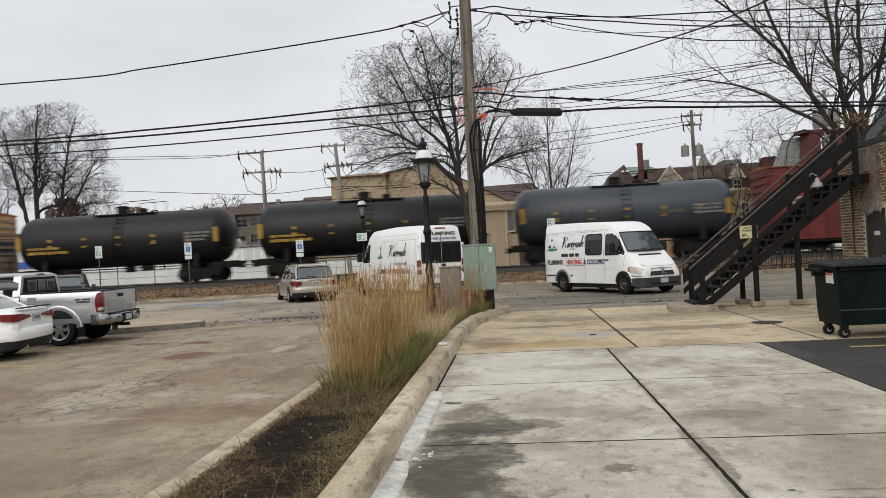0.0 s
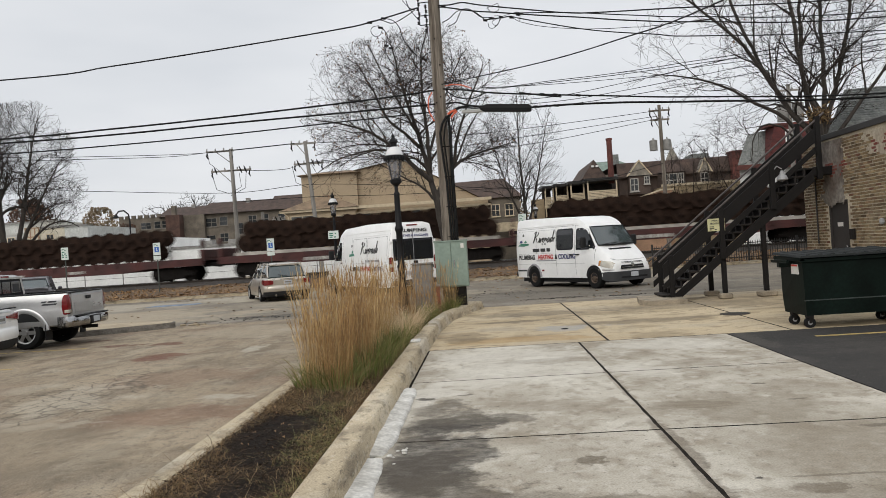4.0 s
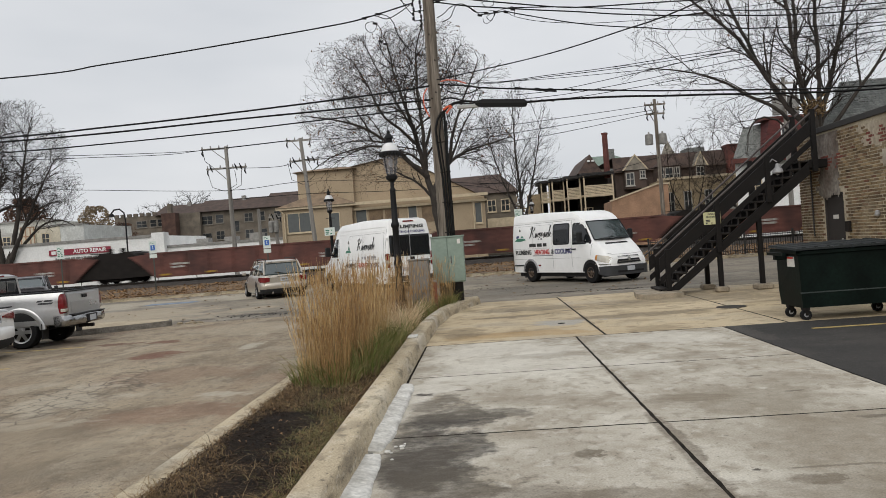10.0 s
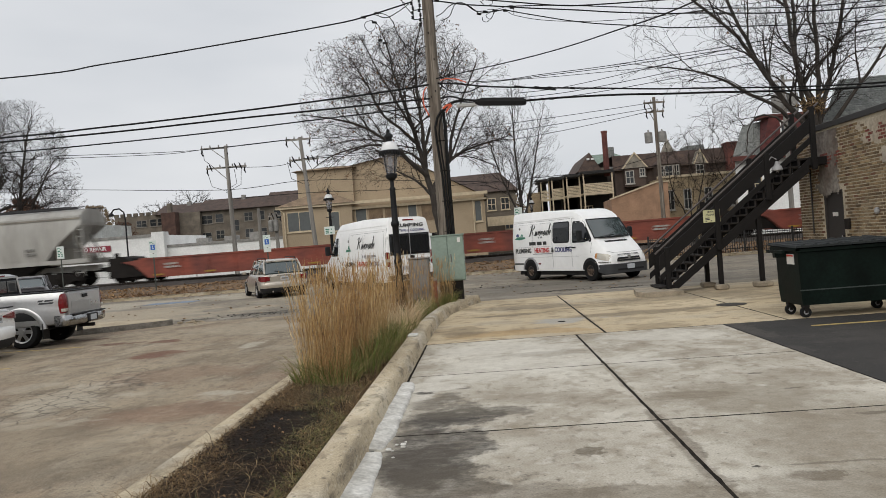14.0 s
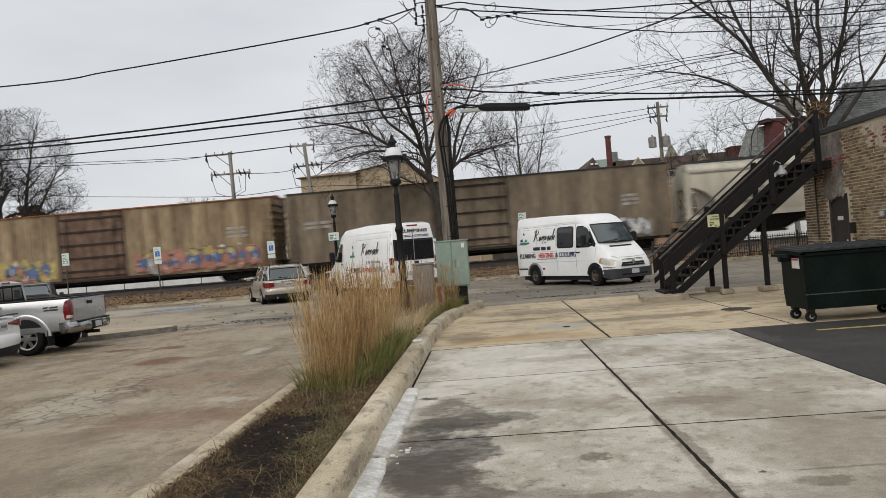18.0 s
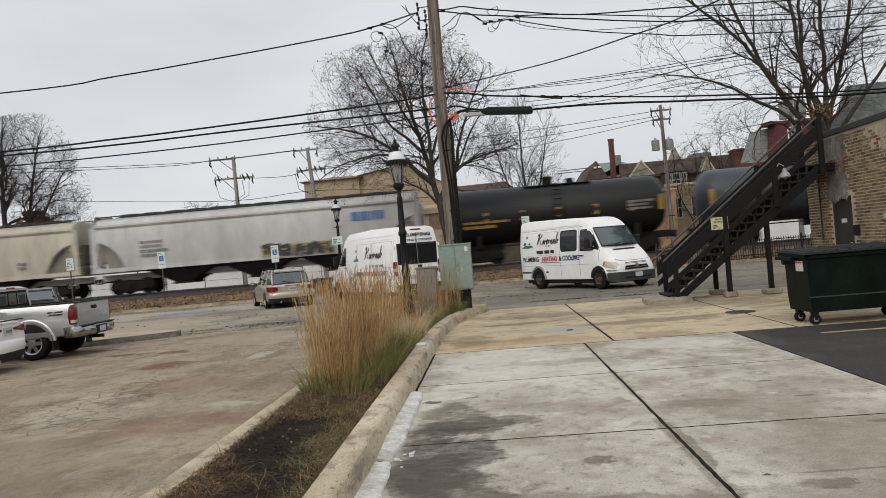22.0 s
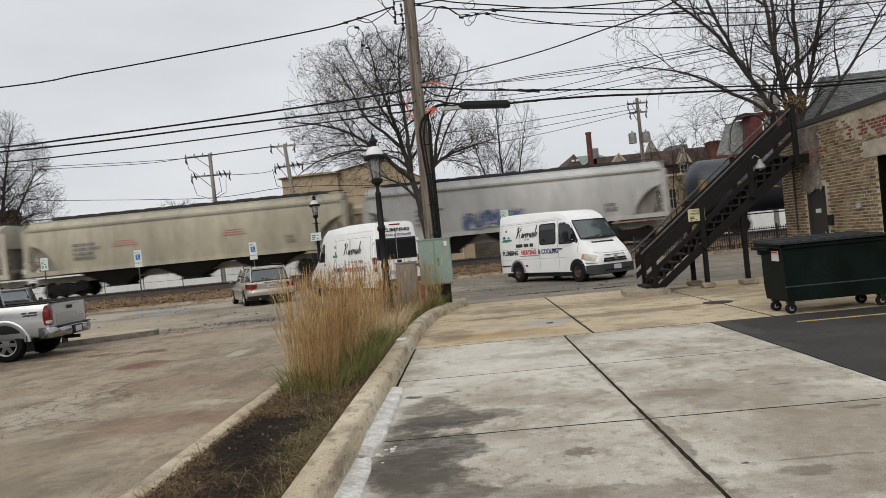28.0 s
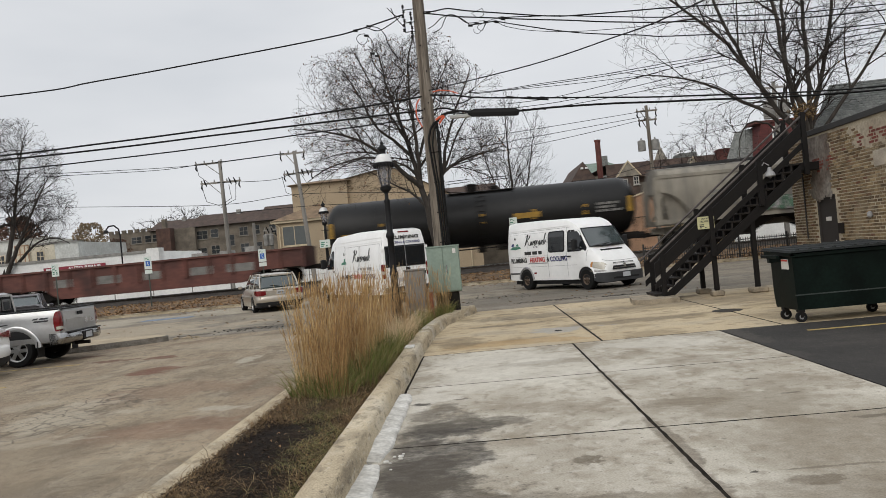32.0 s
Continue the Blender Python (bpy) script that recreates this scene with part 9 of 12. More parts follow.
M_LAMPAMBER = mat("amber_lens", (0.5, 0.2, 0.03), 0.15, vary=0.1, bump=0, coat=0.6)
old_van(pose(3.41, 28.65, 0, 0, 0, -59.1))
new_van(pose(-4.3, 31.3, 0, 0, 0, 122.5))


def saloon(m, paint, label, estate, L=4.8, W=1.82, H=1.46, roofrails=False, rim=None, deck=0.0):
    h, w = L / 2, W / 2
    car = thing("car", m, label, "car", "parked cars")
    b = 0.0 if estate else 0.07 + deck
    st = [(-h, 0.42, 0.86 + b * 1.6, w * 0.8, w * 0.84, w * 0.74), (-h + 0.08, 0.34, 0.95 + b, w * 0.9, w * 0.93, w * 0.82), (-h + 0.4, 0.24, 0.99 + b, w * 0.96, w, w * 0.9), (-0.8, 0.22, 0.97, w * 0.97, w, w * 0.93), (0.9, 0.22, 0.94, w * 0.97, w, w * 0.92),
          (1.3, 0.22, 0.93, w * 0.97, w, w * 0.88), (h - 0.5, 0.24, 0.8, w * 0.95, w * 0.98, w * 0.82), (h - 0.12, 0.3, 0.68, w * 0.85, w * 0.9, w * 0.72), (h, 0.38, 0.58, w * 0.7, w * 0.76, w * 0.6)]
    part("body", body_of(st), paint, car, smooth=32)
    if estate:
        gl = [(-h + 0.12, 0.9, 1.0, 0.74, 0.74, 0.7), (-h + 0.32, 0.9, 1.3, 0.78, 0.78, 0.64), (-h + 0.5, 0.9, H - 0.06, 0.8, 0.8, 0.62), (-0.3, 0.9, H - 0.02, 0.84, 0.84, 0.64), (0.25, 0.9, H - 0.06, 0.84, 0.84, 0.64), (0.6, 0.9, H - 0.18, 0.83, 0.83, 0.66), (1.4, 0.88, 0.96, 0.78, 0.78, 0.72)]
    else:
        gl = [(-h + 0.45, 0.9, 1.02, 0.72, 0.72, 0.68), (-h + 0.9, 0.9, 1.26, 0.76, 0.76, 0.62), (-h + 1.3, 0.9, H - 0.06, 0.78, 0.78, 0.58), (-0.2, 0.9, H - 0.02, 0.82, 0.82, 0.62), (0.25, 0.9, H - 0.06, 0.82, 0.82, 0.62), (0.6, 0.9, H - 0.18, 0.81, 0.81, 0.64), (1.4, 0.88, 0.96, 0.76, 0.76, 0.7)]
    part("window_glass", body_of(gl), M_SCREEN, car, smooth=32)
    roof = [(x, zt - 0.035, zt + 0.02, wt - 0.02, wt - 0.01, wt - 0.04) for x, zb, zt, wb, wm, wt in gl[2:5]]
    roof = [(roof[0][0] - 0.1, *[v for v in (roof[0][1] - 0.03, roof[0][2] - 0.03)], *roof[0][3:])] + roof + [(roof[-1][0] + 0.12, roof[-1][1] - 0.03, roof[-1][2] - 0.04, *roof[-1][3:])]
    part("roof", body_of(roof), paint, car, smooth=40)
    for side in (-1, 1):
        for pts in ([(1.4, 0.74, 0.95), (0.95, 0.7, 1.16), (0.35, 0.645, H - 0.05)], [(-0.35, 0.86, 0.95), (-0.4, 0.66, H - 0.03)],
                    [(-h + 0.15, 0.74, 0.98), (-h + 0.35, 0.7, 1.3), (-h + 0.55, 0.64, H - 0.04)] if estate else [(-h + 0.5, 0.72, 1.0), (-h + 0.95, 0.68, 1.26), (-h + 1.35, 0.6, H - 0.04)],
                    [(-1.3, 0.85, 0.95), (-1.36, 0.67, H - 0.06)]):
            part("pillar", Shape().tube([(x, side * (y + 0.025), z) for x, y, z in pts], 0.035, 6), paint, car, smooth=50)
        part("mirror", Shape().box(0.92, 1.06, *sorted((side * (w + 0.0), side * (w + 0.18))), 0.95, 1.08, 0.03), paint, car)
        lo, hi, inn = (0.68, 0.88, 0.62) if estate else (0.8, 0.95, 0.3)
        cols = ((-h - 0.025, w * inn, 0.03 if estate else 0.06, 0.02 if estate else 0.05), (-h - 0.025, w * 0.8, 0.0, 0.0), (-h + 0.0, w * 0.9, 0.0, 0.0), (-h + 0.07, w * 0.965, 0.0, 0.0), (-h + 0.2, w * 1.0, 0.02, -0.01), (-h + 0.4, w * 1.01, 0.06, 0.0))
        part("tail_lamp", Shape().loft([[(x, side * yy, lo + a), (x, side * yy, hi - b), (x + 0.1, side * (yy - 0.1), hi - b), (x + 0.1, side * (yy - 0.1), lo + a)] for x, yy, a, b in cols]), M_LAMPRED, car)
        part("door_gap", side_panel(st, [(-0.3, 0.3), (-0.29, 0.3), (-0.29, 0.94), (-0.3, 0.94)], 0.002, side), M_GREYTRIM, car)
        part("door_gap", side_panel(st, [(0.85, 0.3), (0.86, 0.3), (0.86, 0.94), (0.85, 0.94)], 0.002, side), M_GREYTRIM, car)
        part("side_strip", side_panel(st, [(-1.9, 0.52), (1.6, 0.52), (1.6, 0.58), (-1.9, 0.58)], 0.006, side), paint, car)
        if roofrails:
            part("roof_rail", Shape().tube([(-h + 0.6, side * 0.6, H - 0.04), (-h + 0.65, side * 0.6, H + 0.05), (0.1, side * 0.6, H + 0.05), (0.15, side * 0.6, H - 0.03)], 0.018, 6), M_BLACK, car)
    sp = [(1.38, -w + 0.1), (1.38, w - 0.1), (-1.42, -w + 0.1), (-1.42, w - 0.1)]
    arches(car, st, sp, 0.36)
    wheels(car, st, sp, 0.32, 0.21, rim or M_RIM, 7)
    part("underbody", Shape().box(-h + 0.4, h - 0.4, -w + 0.15, w - 0.15, 0.16, 0.3), M_BLACK, car)
    ends = [(-w, -h + 0.5), (-w * 0.985, -h + 0.2), (-w * 0.92, -h + 0.04), (-w * 0.75, -h - 0.03), (-w * 0.4, -h - 0.06), (0.0, -h - 0.07)]
    ends += [(-y, x) for y, x in reversed(ends[:-1])]
    part("rear_bumper", Shape().loft([[(x + 0.12, y, 0.4), (x + 0.015, y, 0.41), (x - 0.015, y, 0.49), (x, y, 0.6), (x + 0.04, y, 0.66), (x + 0.12, y, 0.67)] for y, x in ends]), paint, car, smooth=50)
    part("bumper_skirt", Shape().loft([[(x + 0.16, y * 0.98, 0.22), (x + 0.06, y * 0.98, 0.23), (x + 0.012, y * 0.98, 0.32), (x + 0.012, y * 0.98, 0.405), (x + 0.14, y * 0.98, 0.405)] for y, x in ends]), M_BLACK, car, "black plastic lower bumper", smooth=50)
    pl = part("number_plate", Shape().box(-h - 0.03, -h, -0.16, 0.16, 0.7 if estate else 0.76, 0.84 if estate else 0.92), M_PLATE, car)
    part("plate_bars", Shape().box(-h - 0.034, -h - 0.03, -0.12, 0.12, 0.74 if estate else 0.81, 0.8 if estate else 0.87), M_MARK_G, pl)
    for y in (-0.5, 0.5):
        part("exhaust", Shape().cyl((-h - 0.05, y, 0.26), (-h + 0.2, y, 0.26), 0.04, seg=10), M_CHROME, car)
    if estate:
        part("hatch_handle", Shape().box(-h - 0.03, -h, -0.3, 0.3, 0.88, 0.91), M_CHROME, car)
        part("rear_wiper", Shape().tube([(-h + 0.1, 0, 1.02), (-h + 0.16, 0.35, 1.08)], 0.01, 5), M_BLACK, car)
    else:
        part("boot_spoiler", Shape().box(-h - 0.02, -h + 0.08, -0.7, 0.7, 1.045, 1.07, 0.008), M_BLACK, car)
    return car


saloon(pose(-9.1, 32.75, 0, 0, 0, 116), M_CHAMPAGNE, "champagne estate car parked nose to the bank", True, L=4.85, W=1.94, H=1.56, roofrails=True)
saloon(pose(-12.5, 15.05, 0, 0, 0, 188), M_WHITE, "white saloon car parked beside the pickup", False)
saloon(pose(-20.95, 34.5, 0, 0, 0, 117), M_GREYCAR, "charcoal grey saloon car parked nose to the bank beyond the pickup", False, H=1.62, deck=0.09)


def pickup(m):
    car = thing("pickup_truck", m, "silver pickup truck with an empty bed, parked", "pickup")
    w, cb = 0.92, -0.62
    # bed as open walls with a rolled top and a crease along the side
    for side in (-1, 1):
        prof = ((0.84, 0.47), (0.91, 0.5), (0.925, 0.62), (0.93, 0.9), (0.918, 1.0), (0.924, 1.04), (0.91, 1.18), (0.89, 1.25), (0.86, 1.265), (0.8, 1.26), (0.8, 0.56))
        rings = []
        for x, tuck, up in ((-2.62, 0.02, 0.06), (-2.58, 0.0, 0.04), (-2.2, 0.0, 0.02), (-1.0, 0.0, 0.0), (cb - 0.05, 0.0, 0.0)):
            rings.append([(x, side * (a - tuck), z + (up if z < 0.7 else 0.0)) for a, z in prof])
        part("bed_side", Shape().loft(rings), M_SILVER, car, smooth=28)
    part("bed_floor", Shape().box(-2.58, cb - 0.05, -0.82, 0.82, 0.66, 0.72).box(cb - 0.1, cb - 0.05, -0.82, 0.82, 0.7, 1.25), M_BLACK, car)
    for y0 in (-0.9, 0.78):
        part("bed_rail", Shape().box(-2.6, cb - 0.06, y0, y0 + 0.12, 1.255, 1.29, 0.01), M_BLACK, car)
    tg = part("tailgate", Shape().loft([[(-2.6, -0.79, 0.66), (-2.6, 0.79, 0.66), (-2.6, 0.79, 1.26), (-2.6, -0.79, 1.26)], [(-2.67, -0.78, 0.68), (-2.67, 0.78, 0.68), (-2.67, 0.78, 1.2), (-2.67, -0.78, 1.2)], [(-2.66, -0.78, 1.2), (-2.66, 0.78, 1.2), (-2.65, 0.78, 1.255), (-2.65, -0.78, 1.255)]]), M_SILVER, car, "silver tailgate")
    part("tailgate_panel", Shape().box(-2.676, -2.665, -0.66, 0.66, 0.78, 1.02, 0.004), M_SILVER, tg)
    part("tailgate_handle", Shape().box(-2.69, -2.665, -0.12, 0.12, 1.08, 1.16, 0.01), M_BLACK, tg)
    part("tailgate_cap", Shape().box(-2.68, -2.58, -0.8, 0.8, 1.255, 1.28, 0.008), M_BLACK, tg)
    for side in (-1, 1):
        rings = []
        for z, xo, xf in ((0.76, -2.62, -2.54), (0.8, -2.655, -2.52), (0.95, -2.66, -2.5), (1.08, -2.655, -2.51), (1.17, -2.64, -2.54), (1.22, -2.62, -2.58)):
            rings.append([(xo, side * 0.8, z), (xo - 0.005, side * 0.88, z), (xo + 0.025, side * 0.93, z), (xf, side * 0.94, z), (xf, side * 0.8, z)])
        lamp = part("tail_lamp", Shape().loft(rings), M_LAMPRED, car, smooth=40)
        part("reverse_lens", Shape().box(-2.672, -2.56, *sorted((side * 0.81, side * 0.944)), 0.8, 0.87, 0.008), M_LAMPCLEAR, lamp, "clear reversing lens")
    rings = []
    for y, xo in ((-0.94, -2.5), (-0.94, -2.64), (-0.9, -2.71), (-0.8, -2.77), (-0.5, -2.82), (0.0, -2.84), (0.5, -2.82), (0.8, -2.77), (0.9, -2.71), (0.94, -2.64), (0.94, -2.5)):
        rings.append([(xo + 0.12, y, 0.46), (xo + 0.04, y, 0.47), (xo + 0.005, y, 0.52), (xo, y, 0.58), (xo + 0.012, y, 0.67), (xo + 0.05, y, 0.71), (xo + 0.12, y, 0.71)])
    bmp = part("rear_bumper", Shape().loft(rings), M_DULLCHROME, car, "chrome step bumper", smooth=50)
    part("step_pad", Shape().box(-2.8, -2.55, -0.78, 0.78, 0.7, 0.725, 0.008), M_BLACK, bmp)
    part("bumper_recess", Shape().box(-2.85, -2.8, -0.24, 0.24, 0.5, 0.68, 0.01), M_BLACK, bmp)
    part("number_plate", Shape().box(-2.86, -2.84, -0.15, 0.15, 0.52, 0.65), M_PLATE, bmp)
    part("tow_hitch", Shape().box(-2.86, -2.5, -0.04, 0.04, 0.36, 0.44, 0.005), M_TRUCK, car)
    body = [(cb, 0.42, 1.26, w * 0.97, w, w * 0.96), (1.1, 0.42, 1.24, w * 0.97, w, w * 0.95), (1.4, 0.42, 1.22, w * 0.97, w, w * 0.92), (2.3, 0.45, 1.12, w * 0.96, w * 0.99, w * 0.88), (2.62, 0.5, 1.0, w * 0.88, w * 0.92, w * 0.78), (2.72, 0.55, 0.9, w * 0.8, w * 0.84, w * 0.7)]
    part("cab_body", body_of(body), M_SILVER, car, smooth=32)
    gl = [(cb + 0.04, 1.2, 1.68, 0.835, 0.835, 0.7), (cb + 0.25, 1.2, 1.73, 0.84, 0.84, 0.7), (0.5, 1.2, 1.74, 0.84, 0.84, 0.7), (0.75, 1.2, 1.69, 0.84, 0.84, 0.7), (1.4, 1.15, 1.24, 0.81, 0.81, 0.76)]
    part("cab_glass", body_of(gl), M_GLASS, car, smooth=32)
    roof = [(cb - 0.03, 1.66, 1.72, 0.72, 0.74, 0.66), (cb + 0.12, 1.68, 1.77, 0.745, 0.755, 0.66), (0.55, 1.69, 1.79, 0.745, 0.755, 0.66), (0.82, 1.63, 1.71, 0.74, 0.75, 0.66)]
    part("roof", body_of(roof), M_SILVER, car, smooth=40)
    for side in (-1, 1):
        # broad rear corner pillar, then the slimmer ones
        part("pillar", Shape().loft([[(cb - 0.02, side * 0.72, 1.22), (cb - 0.02, side * 0.875, 1.22), (cb + 0.16, side * 0.875, 1.22), (cb + 0.16, side * 0.72, 1.22)], [(cb - 0.01, side * 0.6, 1.7), (cb - 0.01, side * 0.745, 1.7), (cb + 0.18, side * 0.745, 1.71), (cb + 0.18, side * 0.6, 1.71)]]), M_SILVER, car)
        for pts in ([(1.4, 0.82, 1.24), (0.78, 0.71, 1.69)], [(0.3, 0.86, 1.24), (0.28, 0.72, 1.72)]):
            part("pillar", Shape().tube([(x, side * (y + 0.012), z) for x, y, z in pts], 0.05, 6), M_SILVER, car, smooth=50)
        part("mirror", Shape().box(1.15, 1.3, *sorted((side * 0.95, side * 1.16)), 1.25, 1.45, 0.03), M_SILVER, car)
        for x in (0.26, cb + 0.03):
            part("door_gap", side_panel(body, [(x, 0.5), (x + 0.012, 0.5), (x + 0.012, 1.22), (x, 1.22)], 0.002, side), M_GREYTRIM, car)
        part("door_handle", side_panel(body, [(0.3, 1.02), (0.48, 1.02), (0.48, 1.07), (0.3, 1.07)], 0.02, side), M_SILVER, car)
        part("sill_guard", side_panel(body, [(cb, 0.46), (1.2, 0.46), (1.2, 0.54), (cb, 0.54)], 0.008, side), M_BLACK, car)
    part("rear_frame", Shape().loft([[(cb + 0.05, -0.76, 1.24), (cb + 0.05, 0.76, 1.24), (cb + 0.05, 0.66, 1.67), (cb + 0.05, -0.66, 1.67)], [(cb - 0.045, -0.74, 1.25), (cb - 0.045, 0.74, 1.25), (cb - 0.03, 0.64, 1.66), (cb - 0.03, -0.64, 1.66)]]), M_RUBBER, car)
    for y0, y1 in ((-0.6, -0.2), (-0.17, 0.17), (0.2, 0.6)):
        part("rear_window", Shape().box(cb - 0.058, cb - 0.035, y0, y1, 1.31, 1.6, 0.008), M_GLASS, car)
    for y in (-0.4, 0.4):
        part("headrest", Shape().box(cb - 0.062, cb - 0.057, y - 0.13, y + 0.13, 1.34, 1.54, 0.002), M_GREYTRIM, car, "grey headrest behind the glass")
    part("brake_lamp", Shape().box(cb - 0.05, cb, -0.14, 0.14, 1.7, 1.745), M_LAMPRED, car)
    sp = [(1.62, -0.8), (1.62, 0.8), (-1.58, -0.8), (-1.58, 0.8)]
    rest = [(-2.6, 0.5, 1.25, 0.9, 0.93, 0.9), (cb, 0.5, 1.25, 0.9, 0.93, 0.9)]
    arches(car, rest, sp[2:], 0.455)
    arches(car, body, sp[:2], 0.455)
    for x, y in sp:
        side = -1 if y < 0 else 1
        rings = []
        for k in range(25):
            a = radians(4 + 172 * k / 24)
            fade = 1.0 - 0.25 * max(0.0, -math.sin(a))
            rings.append([(x + q * 1.02 * math.cos(a), side * (0.925 + o), 0.39 + q * math.sin(a) * fade) for q, o in ((0.45, -0.06), (0.45, 0.004), (0.46, 0.01), (0.53, 0.011), (0.565, 0.006), (0.58, -0.01), (0.58, -0.06))])
        part("wheel_flare", Shape().loft(rings), M_SILVER, car, smooth=50)
    wheels(car, [(-3, 0.5, 1.25, 0.9, 0.93, 0.9), (3, 0.5, 1.25, 0.9, 0.93, 0.9)], sp, 0.39, 0.27, M_RIM, 6, "silver alloy rim")
    for y0 in (-0.94, 0.66):
        part("mud_flap", Shape().box(-2.1, -2.08, y0, y0 + 0.28, 0.2, 0.56), M_BLACK, car)
    part("chassis", Shape().box(-2.5, 2.4, -0.45, 0.45, 0.4, 0.56).cyl((-1.58, -0.8, 0.38), (-1.58, 0.8, 0.38), 0.07, seg=8), M_BLACK, car)
    part("fuel_flap", Shape().box(-1.05, -0.85, 0.915, 0.93, 1.02, 1.18, 0.004), M_SILVER, car)
    for k, (x, z, l) in enumerate(((-2.36, 1.06, 0.2), (-2.12, 1.06, 0.12), (-2.36, 1.0, 0.34))):
        part("decal", Shape().prism([(x, z), (x + l, z), (x + l - 0.04, z + 0.04), (x - 0.04, z + 0.04)], 0.925, 0.929), M_GREYTRIM, car)
    return car


pickup(pose(-12.4, 18.1, 0, 0, 0, 182))

# ---- bay signs ----
M_SIGNW = mat("sign_white", (0.62, 0.68, 0.64), 0.5, vary=0.06, bump=0)
M_SIGNB = mat("sign_blue", (0.03, 0.12, 0.42), 0.5, vary=0.06, bump=0)
M_SIGNPOST = mat("green_steel_post", (0.05, 0.06, 0.05), 0.6, vary=0.2)


def bay_sign(x, y, top, z0, symbol, w=0.4):
    ob = thing("bay_sign", pose(x, y, z0), "accessible parking sign on a thin steel post" if symbol else "white parking notice on a thin steel post", "sign", "bay signs")
    t = top - z0
    part("post", Shape().box(-0.03, 0.03, -0.015, 0.015, 0, t - 0.05), M_SIGNPOST, ob)
    pl = part("plate", Shape().box(-w / 2, w / 2, -0.03, -0.02, t - 0.66, t, 0.004), M_SIGNW, ob)
    if symbol:
        part("symbol_field", Shape().box(-0.12, 0.12, -0.035, -0.03, t - 0.5, t - 0.22), M_SIGNB, pl)
        s = Shape().box(-0.02, 0.02, -0.038, -0.035, t - 0.31, t - 0.27).box(-0.02, 0.0, -0.038, -0.035, t - 0.42, t - 0.31).box(-0.02, 0.06, -0.038, -0.035, t - 0.44, t - 0.41)
        part("symbol", s, M_SIGNW, pl)
        part("lower_plate", Shape().box(-w / 2, w / 2, -0.03, -0.02, t - 0.9, t - 0.7, 0.004), M_SIGNW, ob)
    part("small_print", bars(-w * 0.38, t - 0.16, w * 0.76, 0.1, 2, -0.03, random.Random(2), 0.003), M_TXTGREEN, pl)
    if not symbol:
        part("small_print", bars(-w * 0.38, t - 0.55, w * 0.76, 0.36, 4, -0.03, random.Random(2), 0.003), M_TXTGREEN, pl)


bay_sign(-22.5, 40.0, 3.05, 0.3, False)
bay_sign(-17.45, 40.0, 2.98, 0.3, True)
bay_sign(-11.3, 40.0, 2.8, 0.3, True)
lsign = thing("bay_sign", pose(-7.5, 37.9, 2.72), "white parking notice fixed to the lamp post", "sign", "bay signs")
lplate = part("plate", Shape().box(-0.26, 0.26, -0.04, -0.03, -0.2, 0.2, 0.004), M_SIGNW, lsign)
part("bracket", Shape().box(-0.1, 0.1, -0.03, 0.03, -0.03, 0.03), M_SIGNPOST, lsign)
part("small_print", bars(-0.2, -0.14, 0.4, 0.26, 3, -0.04, random.Random(2), 0.003), M_TXTGREEN, lplate)
bay_sign(2.0, 40.0, 3.2, 0.3, False)
# ---- buildings beyond the track ----
M_STUCCO = mat("tan_stucco", (0.41, 0.325, 0.22), 0.9, vary=0.25, scale=0.5, fine=12, color2=(0.34, 0.265, 0.178))
M_BROWNWALL = mat("dark_brown_shingle_wall", (0.1, 0.07, 0.055), 0.9, vary=0.35, scale=1.5, fine=16, color2=(0.06, 0.043, 0.036))
M_SHINGLE = mat("brown_shingle", (0.095, 0.063, 0.05), 0.9, vary=0.35, scale=1.5, fine=14)
M_TANSHINGLE = mat("tan_shingle", (0.27, 0.19, 0.12), 0.9, vary=0.3, scale=1.5, fine=14)
M_GREYBRICK = mat("grey_brown_brick", (0.19, 0.16, 0.125), 0.9, vary=0.3, scale=0.8, fine=12)
M_DARKFRAME = mat("dark_window_frame", (0.2, 0.18, 0.15), 0.7, vary=0.15)
M_OLDCHIMNEY = mat("sooty_chimney_brick", (0.11, 0.06, 0.045), 0.9, vary=0.35, scale=1.2, fine=12)
M_REDBRICK = mat("dark_red_brick", (0.15, 0.05, 0.04), 0.9, vary=0.3, scale=1, fine=12)
M_GREYWIN = mat("greyed_window_paint", (0.42, 0.4, 0.36), 0.7, vary=0.2)
M_YBRICK = mat("yellow_brick", (0.39, 0.3, 0.185), 0.9, vary=0.25, scale=1, fine=12)
M_PEACH = mat("peach_brick", (0.4, 0.24, 0.15), 0.9, vary=0.25, scale=1, fine=12)
M_SHOP = mat("white_shop_wall", (0.81, 0.81, 0.79), 0.8, vary=0.12, scale=0.6, fine=6)
M_TRIM = mat("cream_trim", (0.58, 0.48, 0.33), 0.7, vary=0.15)
M_SLATE = mat("green_grey_slate", (0.23, 0.24, 0.225), 0.8, vary=0.5, scale=5, fine=14, color2=(0.11, 0.115, 0.11))
M_COPPER = mat("green_copper", (0.22, 0.29, 0.24), 0.7, vary=0.3, scale=2)
M_DARKVOID = mat("shaded_interior", (0.03, 0.028, 0.026), 0.9, vary=0.1)
M_WINGLASS = glass_mat("house_glass", (0.025, 0.028, 0.03), 0.1, 0.5)
M_BLIND = mat("grey_blind", (0.1, 0.11, 0.11), 0.6, vary=0.1)


